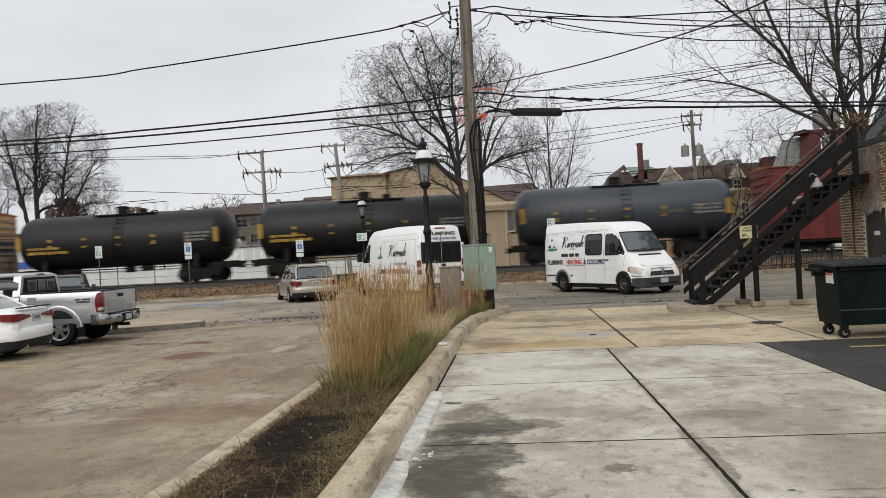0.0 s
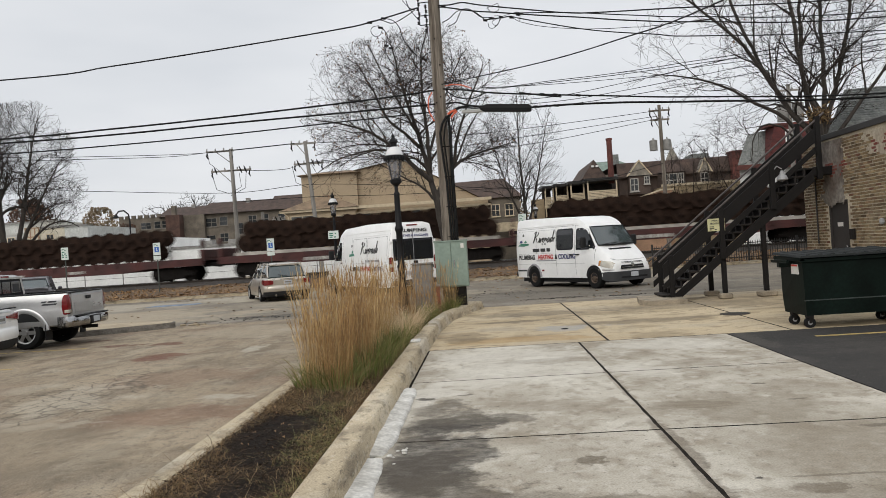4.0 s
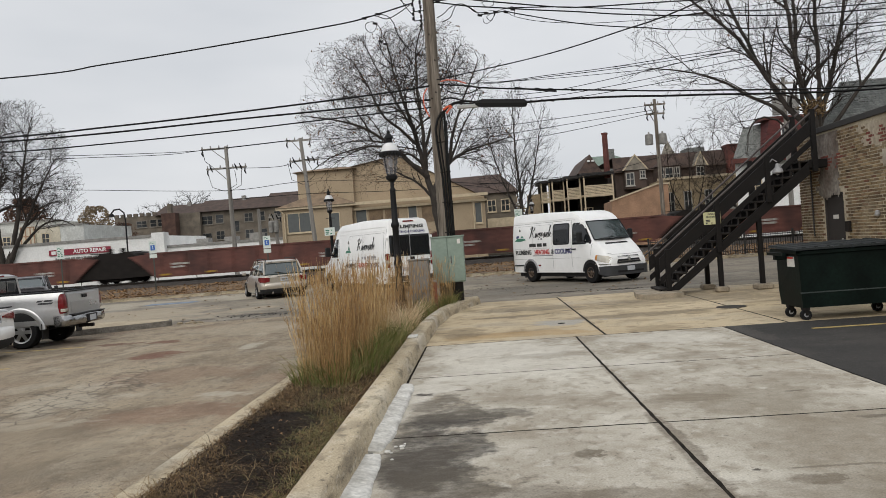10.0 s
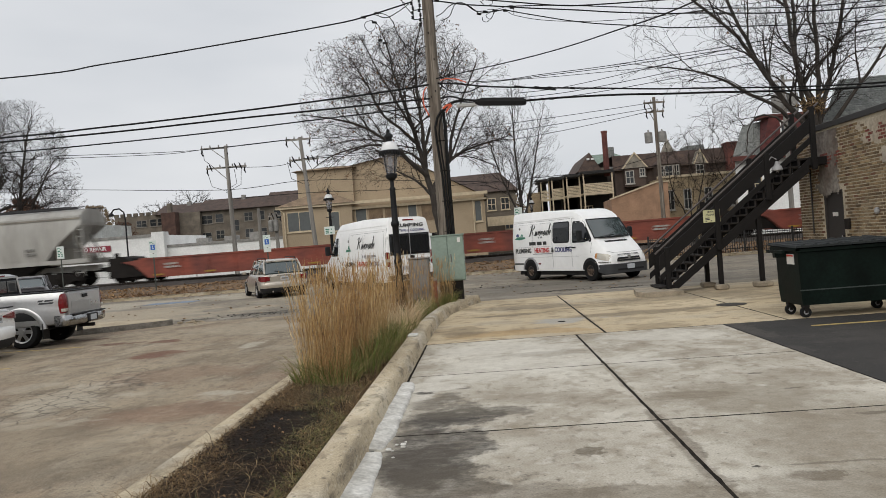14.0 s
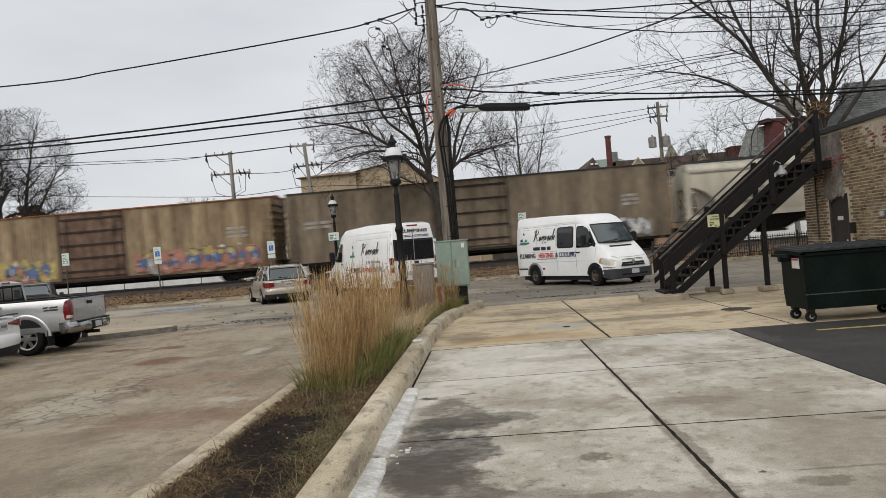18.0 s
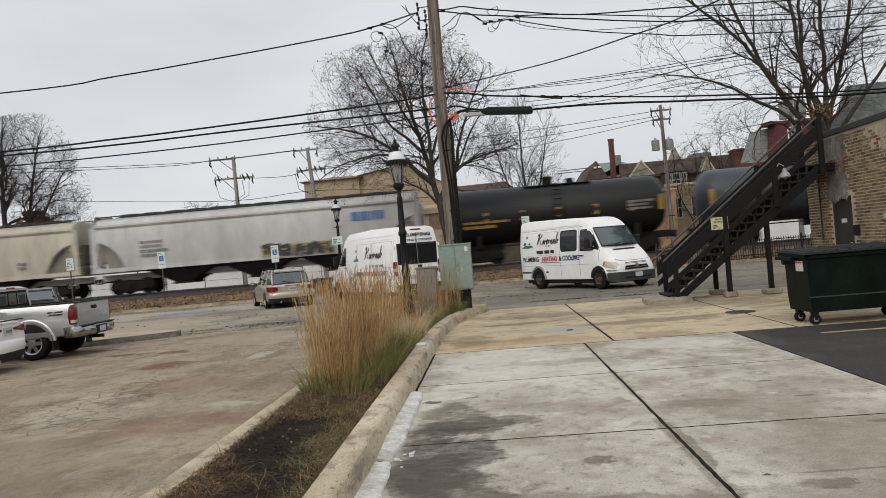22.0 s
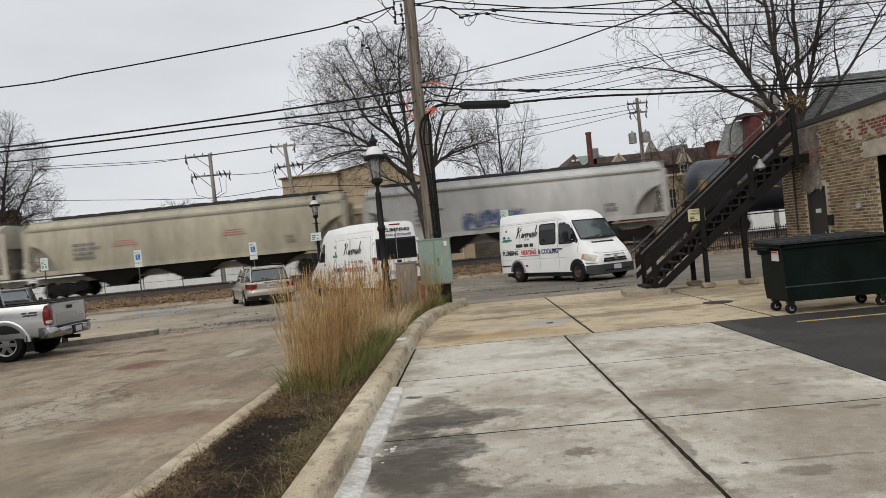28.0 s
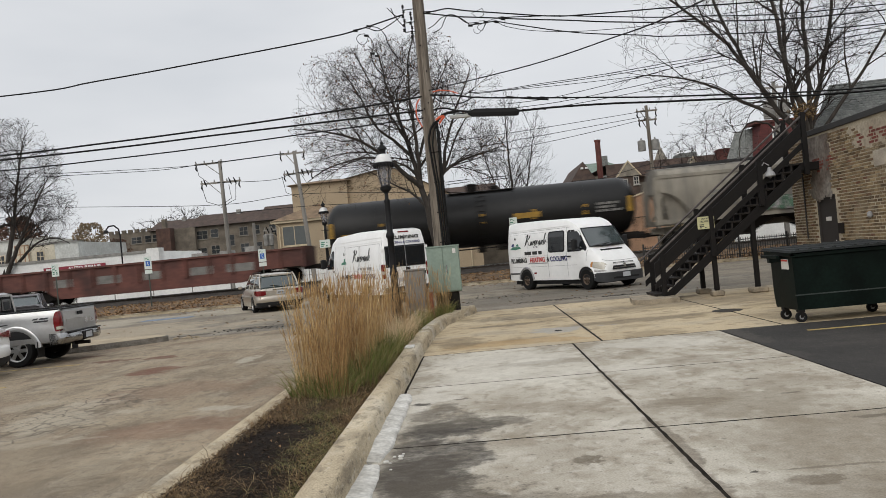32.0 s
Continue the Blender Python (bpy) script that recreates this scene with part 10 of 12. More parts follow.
def window(parent, x, z, w, h, y, trim=M_TRIM, glass=M_WINGLASS, bars_x=1, sill=True, name="window", cross=True):
    """A window in a wall that faces -y: pane set back in a proud frame."""
    f = 0.08
    s = Shape()
    s.box(x - w / 2 - f, x + w / 2 + f, y - 0.05, y + 0.02, z - f, z)
    s.box(x - w / 2 - f, x + w / 2 + f, y - 0.05, y + 0.02, z + h, z + h + f)
    s.box(x - w / 2 - f, x - w / 2, y - 0.05, y + 0.02, z, z + h)
    s.box(x + w / 2, x + w / 2 + f, y - 0.05, y + 0.02, z, z + h)
    for k in range(bars_x):
        bx = x - w / 2 + w * (k + 1) / (bars_x + 1)
        s.box(bx - 0.03, bx + 0.03, y - 0.04, y, z, z + h)
    if cross:
        s.box(x - w / 2, x + w / 2, y - 0.04, y, z + h * 0.5 - 0.03, z + h * 0.5 + 0.03)
    win = part(name, s, trim, parent)
    part("pane", Shape().box(x - w / 2, x + w / 2, y - 0.02, y - 0.005, z, z + h), glass, win)
    if sill:
        part("sill", Shape().box(x - w / 2 - 0.15, x + w / 2 + 0.15, y - 0.12, y, z - 0.16, z - 0.08), trim, win)
    return win


def hip_roof(parent, x0, x1, y0, y1, z0, z1, inset, material, name="roof", over=0.4):
    s = Shape()
    a, b, c, d = x0 - over, x1 + over, y0 - over, y1 + over
    my = (y0 + y1) / 2
    s.add([(a, c, z0), (b, c, z0), (b, d, z0), (a, d, z0), (x0 + inset, my, z1), (x1 - inset, my, z1)], [(0, 1, 5, 4), (1, 2, 5), (2, 3, 4, 5), (3, 0, 4), (0, 3, 2, 1)])
    return part(name, s, material, parent)


# white repair shop
shop = thing("repair_shop", pose(0, 0, 0), "long low white repair shop with a red sign", "building")
part("wall", Shape().box(-60, -30.5, 72, 84, 0, 4.45), M_SHOP, shop)
part("parapet", Shape().box(-60.1, -30.4, 71.9, 72.3, 4.35, 4.6), M_GALV, shop)
part("end_pier", Shape().box(-31.4, -30.2, 71.8, 73.0, 0, 4.75), M_SHOP, shop)
part("wall", Shape().box(-30.4, -18.6, 72.5, 84, 0, 3.3), M_SHOP, shop)
part("parapet", Shape().box(-30.4, -18.5, 72.4, 72.8, 3.2, 3.45), M_GALV, shop)
part("roof", Shape().box(-60, -18.6, 72.6, 84, 3.1, 3.25), M_TAR, shop)
part("door", Shape().box(-30.0, -28.9, 72.44, 72.5, 0, 2.2), M_GALV, shop)
shop_sign = part("sign_board", Shape().box(-41.6, -35.5, 71.88, 71.92, 3.24, 3.8), mat("sign_red", (0.24, 0.014, 0.035), 0.5, vary=0.08, bump=0), shop, "red sign board with white letters")
lettering("AUTO REPAIR", 0.5, M_SHOP, shop_sign, Matrix.Translation((-37.55, 71.86, 3.52)), squeeze=1.05, bold=0.012)
part("name_bars", bars(-41.35, 3.36, 1.7, 0.52, 1, 71.88, random.Random(1), 0.02), M_SHOP, shop_sign)
part("notice", bars(-41.0, 2.55, 4.6, 0.55, 2, 71.9, random.Random(5), 0.03), M_MARK_G, shop)
part("blue_banner", Shape().box(-49.5, -46.8, 71.85, 71.9, 2.3, 2.9), M_SIGNB, shop, "blue banner")
for x in (-24.5, -22.0, -27.3):
    part("roof_unit", Shape().box(x - 0.6, x + 0.6, 74, 75.2, 3.25, 3.9 + 0.2 * (x > -23), 0.03), M_GALV, shop)
low = thing("boundary_wall", pose(0, 0, 0), "low white boundary wall beyond the track", "wall")
part("wall", Shape().box(-60, -6.5, 57.8, 58.0, 0, 1.55), M_SHOP, low)
part("coping", Shape().box(-60, -6.5, 57.75, 58.05, 1.55, 1.62), M_GALV, low)
cf = thing("chain_fence", pose(0, 0, 0), "thin wire fence posts beyond the track", "fence")
for k in range(18):
    part("post", Shape().tube([(-50 + k * 2.6, 49.5, 0), (-50 + k * 2.6, 49.5, 1.9)], 0.03, 6), M_GALV, cf)
for z in (0.3, 1.1, 1.88):
    part("wire", Shape().tube([(-50, 49.5, z), (-5.8, 49.5, z)], 0.012, 4), M_GALV, cf)

# pale buildings far left
oldb = thing("old_store", pose(0, 0, 0), "weathered pale two-storey store buildings", "building")
M_SIDING = mat("grey_siding", (0.46, 0.45, 0.42), 0.85, vary=0.25, scale=1, fine=8, stretch=(0.2, 1, 6))
M_PALEWALL = mat("peeling_pale_paint", (0.62, 0.63, 0.6), 0.85, vary=0.25, scale=0.8, fine=5, color2=(0.47, 0.47, 0.44))
M_CREAM = mat("faded_cream_paint", (0.58, 0.53, 0.42), 0.85, vary=0.25, scale=0.8, fine=5, color2=(0.44, 0.39, 0.3))
part("wall", Shape().box(-56.5, -49.9, 87, 97, 0, 7.75), M_PALEWALL, oldb)
part("parapet", Shape().box(-56.6, -49.8, 86.8, 87.1, 7.7, 7.9), M_GALV, oldb)
part("wall", Shape().box(-75, -56.5, 88, 97, 0, 6.6), M_BROWNWALL, oldb)
part("wall", Shape().box(-56.5, -52.3, 85, 97, 0, 6.5), M_SIDING, oldb)
part("wall", Shape().box(-52.3, -50.5, 84.8, 97, 0, 7.05), M_CREAM, oldb)
for x in (-52.2, -51.65, -51.1, -50.65):
    part("timber_strip", Shape().box(x, x + 0.1, 84.74, 84.8, 4.2, 7.0), M_PEACH, oldb)
for z in (4.6, 5.9, 6.9):
    part("timber_strip", Shape().box(-52.2, -50.55, 84.73, 84.8, z, z + 0.12), M_PEACH, oldb)
part("wall", Shape().box(-50.5, -47.7, 85, 97, 0, 7.0), M_CREAM, oldb)
part("wall", Shape().box(-47.7, -44.95, 85.05, 97, 0, 6.85), M_PALEWALL, oldb)
part("parapet", Shape().box(-50.5, -44.9, 84.9, 85.05, 6.85, 7.05), M_GALV, oldb)
for x, z, y in ((-54.0, 4.9, 85.0), (-58.5, 4.3, 88.0), (-61, 4.3, 88.0), (-49.4, 5.0, 85.0)):
    window(oldb, x, z, 0.8, 1.1, y, M_TRIM)

# grey apartment house
apt = thing("apartment_house", pose(0, 0, 0), "grey-brown brick apartment house with a stepped brown roof", "building")
part("wall", Shape().box(-55.8, -26.5, 115, 130, 0, 9.2), M_GREYBRICK, apt)
part("wall", Shape().box(-46.5, -42.2, 114.2, 115, 0, 9.1), M_GREYBRICK, apt)
s = Shape()
for k in range(7):
    s.box(-55.8 + k * 1.0, -55.8 + k * 1.0 + 0.6, 114.9, 115.3, 9.2, 9.65)
part("battlement", s, M_GREYBRICK, apt)
for x0, x1, z1 in ((-49.5, -43.0, 10.75), (-43.0, -32.5, 11.1), (-32.5, -26.0, 11.5)):
    s = Shape().prism([(114.3, 9.1), (119, z1), (126, z1), (130.3, 9.1)], x0, x1, "x")
    part("roof", s, M_SHINGLE, apt)
part("chimney", Shape().box(-47.5, -45.4, 112.6, 114.2, 0, 9.2), M_OLDCHIMNEY, apt)
part("chimney_cap", Shape().box(-46.7, -46.1, 113.0, 113.8, 9.2, 10.6), M_GREYBRICK, apt)
for x, z, w, h in ((-54.1, 7.1, 0.9, 1.3), (-51.6, 7.5, 1.5, 0.9), (-49.8, 7.5, 0.9, 1.0), (-48.6, 7.5, 0.9, 1.0), (-44.3, 7.3, 0.8, 1.2), (-41.4, 7.2, 1.6, 1.2), (-39.5, 7.3, 1.1, 1.2), (-37.0, 5.8, 0.9, 1.6), (-35.0, 7.2, 1.2, 1.2), (-33.0, 7.2, 0.9, 1.3), (-49.6, 5.2, 0.9, 1.0),
                   (-39.5, 4.8, 1.2, 1.2), (-35.0, 4.7, 1.2, 1.2), (-32.8, 4.7, 0.9, 1.2), (-41.8, 4.6, 1.8, 1.2), (-44.5, 4.7, 0.8, 1.2), (-30.5, 7.2, 1.0, 1.2), (-28.5, 7.2, 1.0, 1.2)):
    window(apt, x, z, w, h, 115.0, M_DARKFRAME, bars_x=1 if w > 1.15 else 0)
for x, z in ((-45.2, 11.0), (-36.5, 11.4)):
    part("vent_pipe", Shape().box(x - 0.3, x + 0.3, 118, 118.6, 10.2, z), M_GALV, apt)

# tan stucco hall
hall = thing("stucco_hall", pose(0, 0, 0), "tan stucco hall with a raised block and gabled roof", "building")
part("wall", Shape().box(-17.2, -11.0, 66, 80, 0, 5.75), M_STUCCO, hall)
part("wall", Shape().box(-11.0, 0.5, 66.6, 80, 0, 5.55), M_STUCCO, hall)
hip_roof(hall, -17.2, -11.0, 66, 72, 5.75, 7.2, 3.0, M_TANSHINGLE)
part("tower_block", Shape().box(-16.4, -11.3, 69.5, 80, 5, 9.2), M_STUCCO, hall)
hip_roof(hall, -16.4, -11.3, 69.5, 80, 9.1, 9.9, 1.5, M_TANSHINGLE)
s = Shape().prism([(-11.5, 5), (-11.5, 9.3), (-7.2, 10.0), (0.5, 5.6), (0.5, 5)], 70.0, 80)
part("gable", s, M_STUCCO, hall)
s = Shape()
s.add([(-11.6, 69.7, 9.3), (-7.2, 69.7, 10.05), (-7.2, 80, 10.05), (-11.6, 80, 9.3), (0.8, 69.7, 5.5), (0.8, 80, 5.5)], [(0, 1, 2, 3), (1, 4, 5, 2)])
part("gable_roof", s, M_TANSHINGLE, hall)
part("cornice", Shape().box(-17.6, 0.8, 65.7, 66.0, 5.55, 5.8), M_TRIM, hall)
part("cornice", Shape().box(-11.0, 0.7, 66.3, 66.6, 5.1, 5.3), M_TRIM, hall)
for x, z, w, h in ((-15.65, 3.6, 2.0, 1.6), (-12.6, 3.4, 0.9, 1.6), (-10.3, 3.9, 0.9, 1.3), (-5.8, 3.9, 0.7, 1.2), (-0.1, 3.3, 0.5, 1.7)):
    window(hall, x, z, w, h, 66.0 if x < -11 else 66.6, M_TRIM, M_BLIND, 1 if w > 1.5 else 0, True, "window", False)
for x in (-9.0, -7.6, -4.4, -3.0):
    part("boarded_panel", Shape().box(x - 0.6, x + 0.6, 66.54, 66.6, 3.7, 5.0), M_TANSHINGLE, hall)
part("downpipe", Shape().tube([(-16.9, 65.85, 0), (-16.9, 65.85, 5.2), (-17.3, 65.8, 5.6)], 0.06, 6), M_TRIM, hall)
part("downpipe", Shape().tube([(-0.5, 66.4, 0), (-0.5, 66.4, 5.2)], 0.06, 6), M_TRIM, hall)

brownh = thing("brown_house", pose(0, 0, 0), "house with a long brown shingled roof", "house")
part("wall", Shape().box(-4.0, 4.1, 85, 95, 0, 6.9), M_GREYBRICK, brownh)
s = Shape().add([(-4.5, 84.6, 6.8), (4.5, 84.6, 6.8), (2.6, 89, 9.2), (-3.5, 89, 9.1), (4.5, 95, 6.8), (-4.5, 95, 6.8)], [(0, 1, 2, 3), (1, 4, 2), (4, 5, 3, 2), (5, 0, 3)])
part("roof", s, M_SHINGLE, brownh)
for x, z in ((1.4, 6.0 - 1.2), (2.9, 4.8), (3.2, 2.6)):
    window(brownh, x, z, 0.8, 1.2, 85.0, M_TRIM)
part("balcony", Shape().box(0.8, 4.4, 84.0, 84.1, 3.0, 4.0), M_TRIM, brownh)

# old house row with porches
row = thing("porch_house", pose(0, 0, 0), "old brown house with cream two-storey porches and dormers", "house")
M_GABLE = mat("weathered_gable_shingle", (0.3, 0.27, 0.22), 0.9, vary=0.3, scale=2, fine=14)
part("wall", Shape().box(12.75, 23.9, 72, 86, 0, 7.2), M_BROWNWALL, row)
part("wall", Shape().box(8.2, 12.75, 76, 88, 0, 7.0), M_DARKVOID, row)
s = Shape().add([(9.35, 72.0, 7.2), (11.6, 72.0, 7.25), (10.65, 72.6, 9.0), (9.35, 84, 7.2), (11.6, 84, 7.25), (10.65, 84, 9.0)], [(0, 1, 2), (0, 2, 5, 3), (1, 4, 5, 2), (3, 5, 4)])
gab = part("gable_roof", s, M_SHINGLE, row)
for x in (10.45, 10.85):
    part("gable_light", Shape().box(x - 0.12, x + 0.12, 72.12, 72.3, 8.25, 8.42), M_SHOP, gab)
s = Shape().add([(12.6, 71.8, 7.1), (24.0, 71.8, 7.1), (24.0, 72.5, 8.45), (12.7, 72.5, 8.45), (24.0, 86, 8.55), (12.7, 86, 8.55)], [(0, 1, 2, 3), (3, 2, 4, 5)])
part("mansard_roof", s, M_SHINGLE, row)
part("eave", Shape().box(12.6, 24.0, 71.6, 71.85, 7.0, 7.12), M_BROWNWALL, row)
part("chimney", Shape().lathe(12.05, 71.9, [(0.27, 6.6), (0.25, 10.6), (0.3, 10.62), (0.3, 10.8)], 4), M_REDBRICK, row)
part("chimney", Shape().box(22.9, 23.9, 71.2, 72.6, 5.5, 8.65), M_REDBRICK, row)
part("chimney_cap", Shape().box(22.82, 23.98, 71.1, 72.7, 8.65, 8.78), M_REDBRICK, row)
part("roof_box", Shape().box(19.9, 21.5, 73.5, 76, 8.4, 8.95), M_SLATE, row)
for x, zb, zt, w in ((14.45, 7.1, 8.45, 1.12), (20.35, 7.05, 8.25, 0.6)):
    gb = part("dormer_gable", Shape().prism([(x - w, zb), (x + w, zb), (x, zt)], 70.9, 74), M_GABLE, row)
    part("barge_board", Shape().prism([(x - w - 0.08, zb - 0.05), (x - w + 0.05, zb - 0.05), (x, zt - 0.06), (x + w - 0.05, zb - 0.05), (x + w + 0.08, zb - 0.05), (x, zt + 0.1)], 70.84, 70.9), M_TRIM, gb)
    part("dormer_face", Shape().box(x - w * 0.85, x + w * 0.85, 71.05, 73, zb - 1.7, zb), M_BROWNWALL, row)
window(row, 13.95, 5.75, 0.62, 1.05, 71.05, M_GREYWIN)
window(row, 15.1, 6.35, 0.36, 0.6, 71.05, M_GREYWIN)
window(row, 20.3, 5.95, 0.6, 0.95, 71.05, M_GREYWIN)
part("bay", Shape().prism([(16.2, 71.9), (16.5, 70.9), (18.4, 70.9), (18.8, 71.9)], 4.5, 7.25, "z"), M_BROWNWALL, row)
part("bay_roof", Shape().loft([[(16.1, 71.9, 7.2), (16.4, 70.75, 7.2), (18.5, 70.75, 7.2), (18.9, 71.9, 7.2)], [(17.2, 71.9, 8.2), (17.3, 71.8, 8.2), (17.6, 71.8, 8.2), (17.7, 71.9, 8.2)]]), M_SHINGLE, row)
for x, w in ((16.75, 0.35), (17.45, 0.6), (18.15, 0.35)):
    window(row, x, 5.9, w, 1.1, 70.9, M_GREYWIN)
part("tower_spire", Shape().lathe(18.35, 74.5, [(0.68, 8.4), (0.6, 8.7), (0.05, 9.9), (0.03, 10.4)], 6), M_GABLE, row)
# porches step back to the left
for k, (x0, x1, y) in enumerate(((9.6, 12.3, 70.5), (8.3, 9.6, 72.5), (7.1, 8.3, 74.5), (6.2, 7.1, 76.5))):
    part("porch_floor", Shape().box(x0, x1, y, y + 4, 5.0, 5.15), M_TRIM, row)
    part("porch_roof", Shape().box(x0 - 0.2, x1 + 0.1, y - 0.2, y + 4.5, 6.85, 7.1), M_DARKVOID, row)
    for j in range(8):
        s = Shape().box(x0, x1, y - 0.03, y + 0.02, 4.92 + j * 0.135, 4.92 + j * 0.135 + 0.105)
        part("porch_board", s, M_TRIM, row)
    for x in (x0 + 0.06, x1 - 0.06):
        part("porch_post", Shape().box(x - 0.06, x + 0.06, y - 0.06, y + 0.06, 0, 6.9), M_TRIM, row)
    part("porch_back", Shape().box(x0, x1, y + 3.5, y + 3.6, 0, 6.9), M_DARKVOID, row)
part("porch_end", Shape().box(5.0, 6.2, 77.5, 80, 0, 5.9), M_YBRICK, row)
window(row, 10.4, 2.9, 0.7, 1.1, 73.9, M_TRIM)
green = thing("green_roofed_house", pose(0, 0, 0), "house with a green copper roof and stone chimneys", "house")
part("wall", Shape().box(12.0, 18.0, 89, 98, 0, 9.2), M_GREYBRICK, green)
hip_roof(green, 12.0, 18.0, 89, 95, 9.2, 10.6, 1.6, M_COPPER)
part("chimney", Shape().box(15.0, 15.8, 88.5, 89.3, 8, 11.0), M_SLATE, green)
yb = thing("yellow_brick_block", pose(0, 0, 0), "low yellow brick block with tall windows", "building")
part("wall", Shape().box(15.8, 33, 68, 74, 0, 5.75), M_YBRICK, yb)
part("coping", Shape().box(15.7, 33, 67.9, 68.2, 5.75, 5.95), M_TRIM, yb)
for x in (16.7, 18.2, 20.0, 22.0, 24.0, 26.2, 28.4):
    window(yb, x, 3.0, 0.55, 1.6, 68.0, M_GREYWIN)
pw = thing("peach_brick_wall", pose(0, 0, 0), "sloping peach brick side wall", "building")
part("wall", Shape().prism([(10.9, 0), (10.9, 4.1), (14.7, 5.2), (15.6, 5.2), (15.6, 0)], 64, 68), M_PEACH, pw)
part("coping", Shape().prism([(10.8, 4.1), (14.7, 5.22), (15.7, 5.22), (15.7, 5.32), (14.6, 5.32), (10.8, 4.2)], 63.9, 64.2), M_TRIM, pw)

M_MANSARD = mat("dark_red_shingle", (0.13, 0.033, 0.03), 0.85, vary=0.3, scale=1, fine=10, stretch=(1, 1, 5))
# slate mansard house, and the roof behind the garage
man = thing("mansard_house", pose(0.2, 0, 0), "white house with slate and red mansard roof", "house")
part("wall", Shape().prism([(19.6, 60), (30, 60), (30, 62), (20.4, 62)], 0, 6.4, "z"), M_SHOP, man)
s = Shape().add([(19.3, 59.7, 6.3), (22, 59.7, 6.3), (22.4, 61, 9.2), (20.7, 61, 8.9), (20.6, 63.6, 6.3), (21.4, 62.6, 8.9), (24, 63.6, 6.3), (23.4, 62.6, 9.3)], [(0, 1, 2, 3), (0, 3, 5, 4), (1, 6, 7, 2), (2, 7, 5, 3)])
part("slate_roof", s, M_SLATE, man)
part("red_gable", Shape().prism([(21.4, 6.3), (27.5, 6.3), (27.0, 9.4), (22.1, 9.2)], 59.2, 61), M_MANSARD, man)
part("roof_cap", Shape().box(21.6, 27.1, 59.1, 61, 9.2, 9.4), M_REDBRICK, man)
part("cornice", Shape().box(19.2, 30, 59.3, 59.7, 6.1, 6.45), M_REDBRICK, man)
window(man, 23.4, 7.2, 0.9, 1.6, 59.2, M_SHOP)
window(man, 21.0, 3.5, 0.9, 1.6, 60.0, M_TRIM)
gh = thing("slate_roof_house", pose(0, 0, 0), "house with a mossy grey slate roof", "house")
part("wall", Shape().box(15.0, 34, 31, 35, 0, 4.9), M_YBRICK, gh)
s = Shape().add([(13.3, 30.5, 4.8), (34, 30.5, 4.8), (34, 33, 7.6), (15.4, 33, 7.22), (15.6, 35.5, 4.8), (34, 35.5, 4.8)], [(0, 1, 2, 3), (0, 3, 4), (3, 2, 5, 4)])
part("roof", s, M_SLATE, gh)
for k in range(22):
    f, g = k / 22, (k + 0.55) / 22
    s = Shape().add([(13.3 + 2.1 * f, 30.5 + 2.5 * f - 0.03, 4.8 + 2.42 * f + 0.04), (34, 30.5 + 2.5 * f - 0.03, 4.8 + 2.8 * f + 0.04), (34, 30.5 + 2.5 * g - 0.02, 4.8 + 2.8 * g + 0.04), (13.3 + 2.1 * g, 30.5 + 2.5 * g - 0.02, 4.8 + 2.42 * g + 0.04)], [(0, 1, 2, 3)])
    part("slate_course", s, M_SLATE, gh)
window(gh, 20, 2.2, 1.0, 1.5, 31.0, M_TRIM)

# ---- far poles and wires ----
def far_pole(x, y, top, lean, arms, label, wood=M_FARPOLE):
    ob = thing("far_utility_pole", pose(x, y, 0), label, "utility pole", "far poles")
    part("shaft", Shape().tube([(0, 0, 0), (lean * 0.5, 0, top * 0.5), (lean, 0, top)], [0.17, 0.15, 0.12], 10), wood, ob, smooth=50)
    for z, x0, x1 in arms:
        arm = part("crossarm", Shape().box(x0, x1, -0.07, 0.05, z - 0.06, z + 0.06), wood, ob)
        n = 4
        for k in range(n):
            px = x0 + 0.08 + (x1 - x0 - 0.16) * k / (n - 1)
            part("insulator", Shape().lathe(px, -0.01, [(0.03, z + 0.05), (0.06, z + 0.1), (0.03, z + 0.15), (0.05, z + 0.2), (0.02, z + 0.24)], 7), M_GALV, arm, smooth=40)
        for px in (x0 + 0.1, x1 - 0.1):
            part("hanger", Shape().tube([(px, -0.03, z - 0.05), (px - 0.05, -0.03, z - 0.3), (px + 0.04, -0.03, z - 0.5)], [0.035, 0.06, 0.03], 6), M_CABLE, arm, "dark hanging fuse", smooth=40)
        if z < 9:
            for px in (x0 + 0.35, x1 - 0.4, x1 - 0.75):
                part("fuse", Shape().tube([(px - 0.1, -0.06, z + 0.28), (px, -0.1, z + 0.05), (px + 0.08, -0.06, z - 0.22)], [0.03, 0.06, 0.03], 6), M_CABLE, arm, "dark slanted fuse", smooth=40)
        part("brace", Shape().tube([(x0 * 0.6 + lean * 0.4, -0.05, z), (lean * 0.9, -0.05, z - 0.9)], 0.03, 5), wood, ob)
    return ob


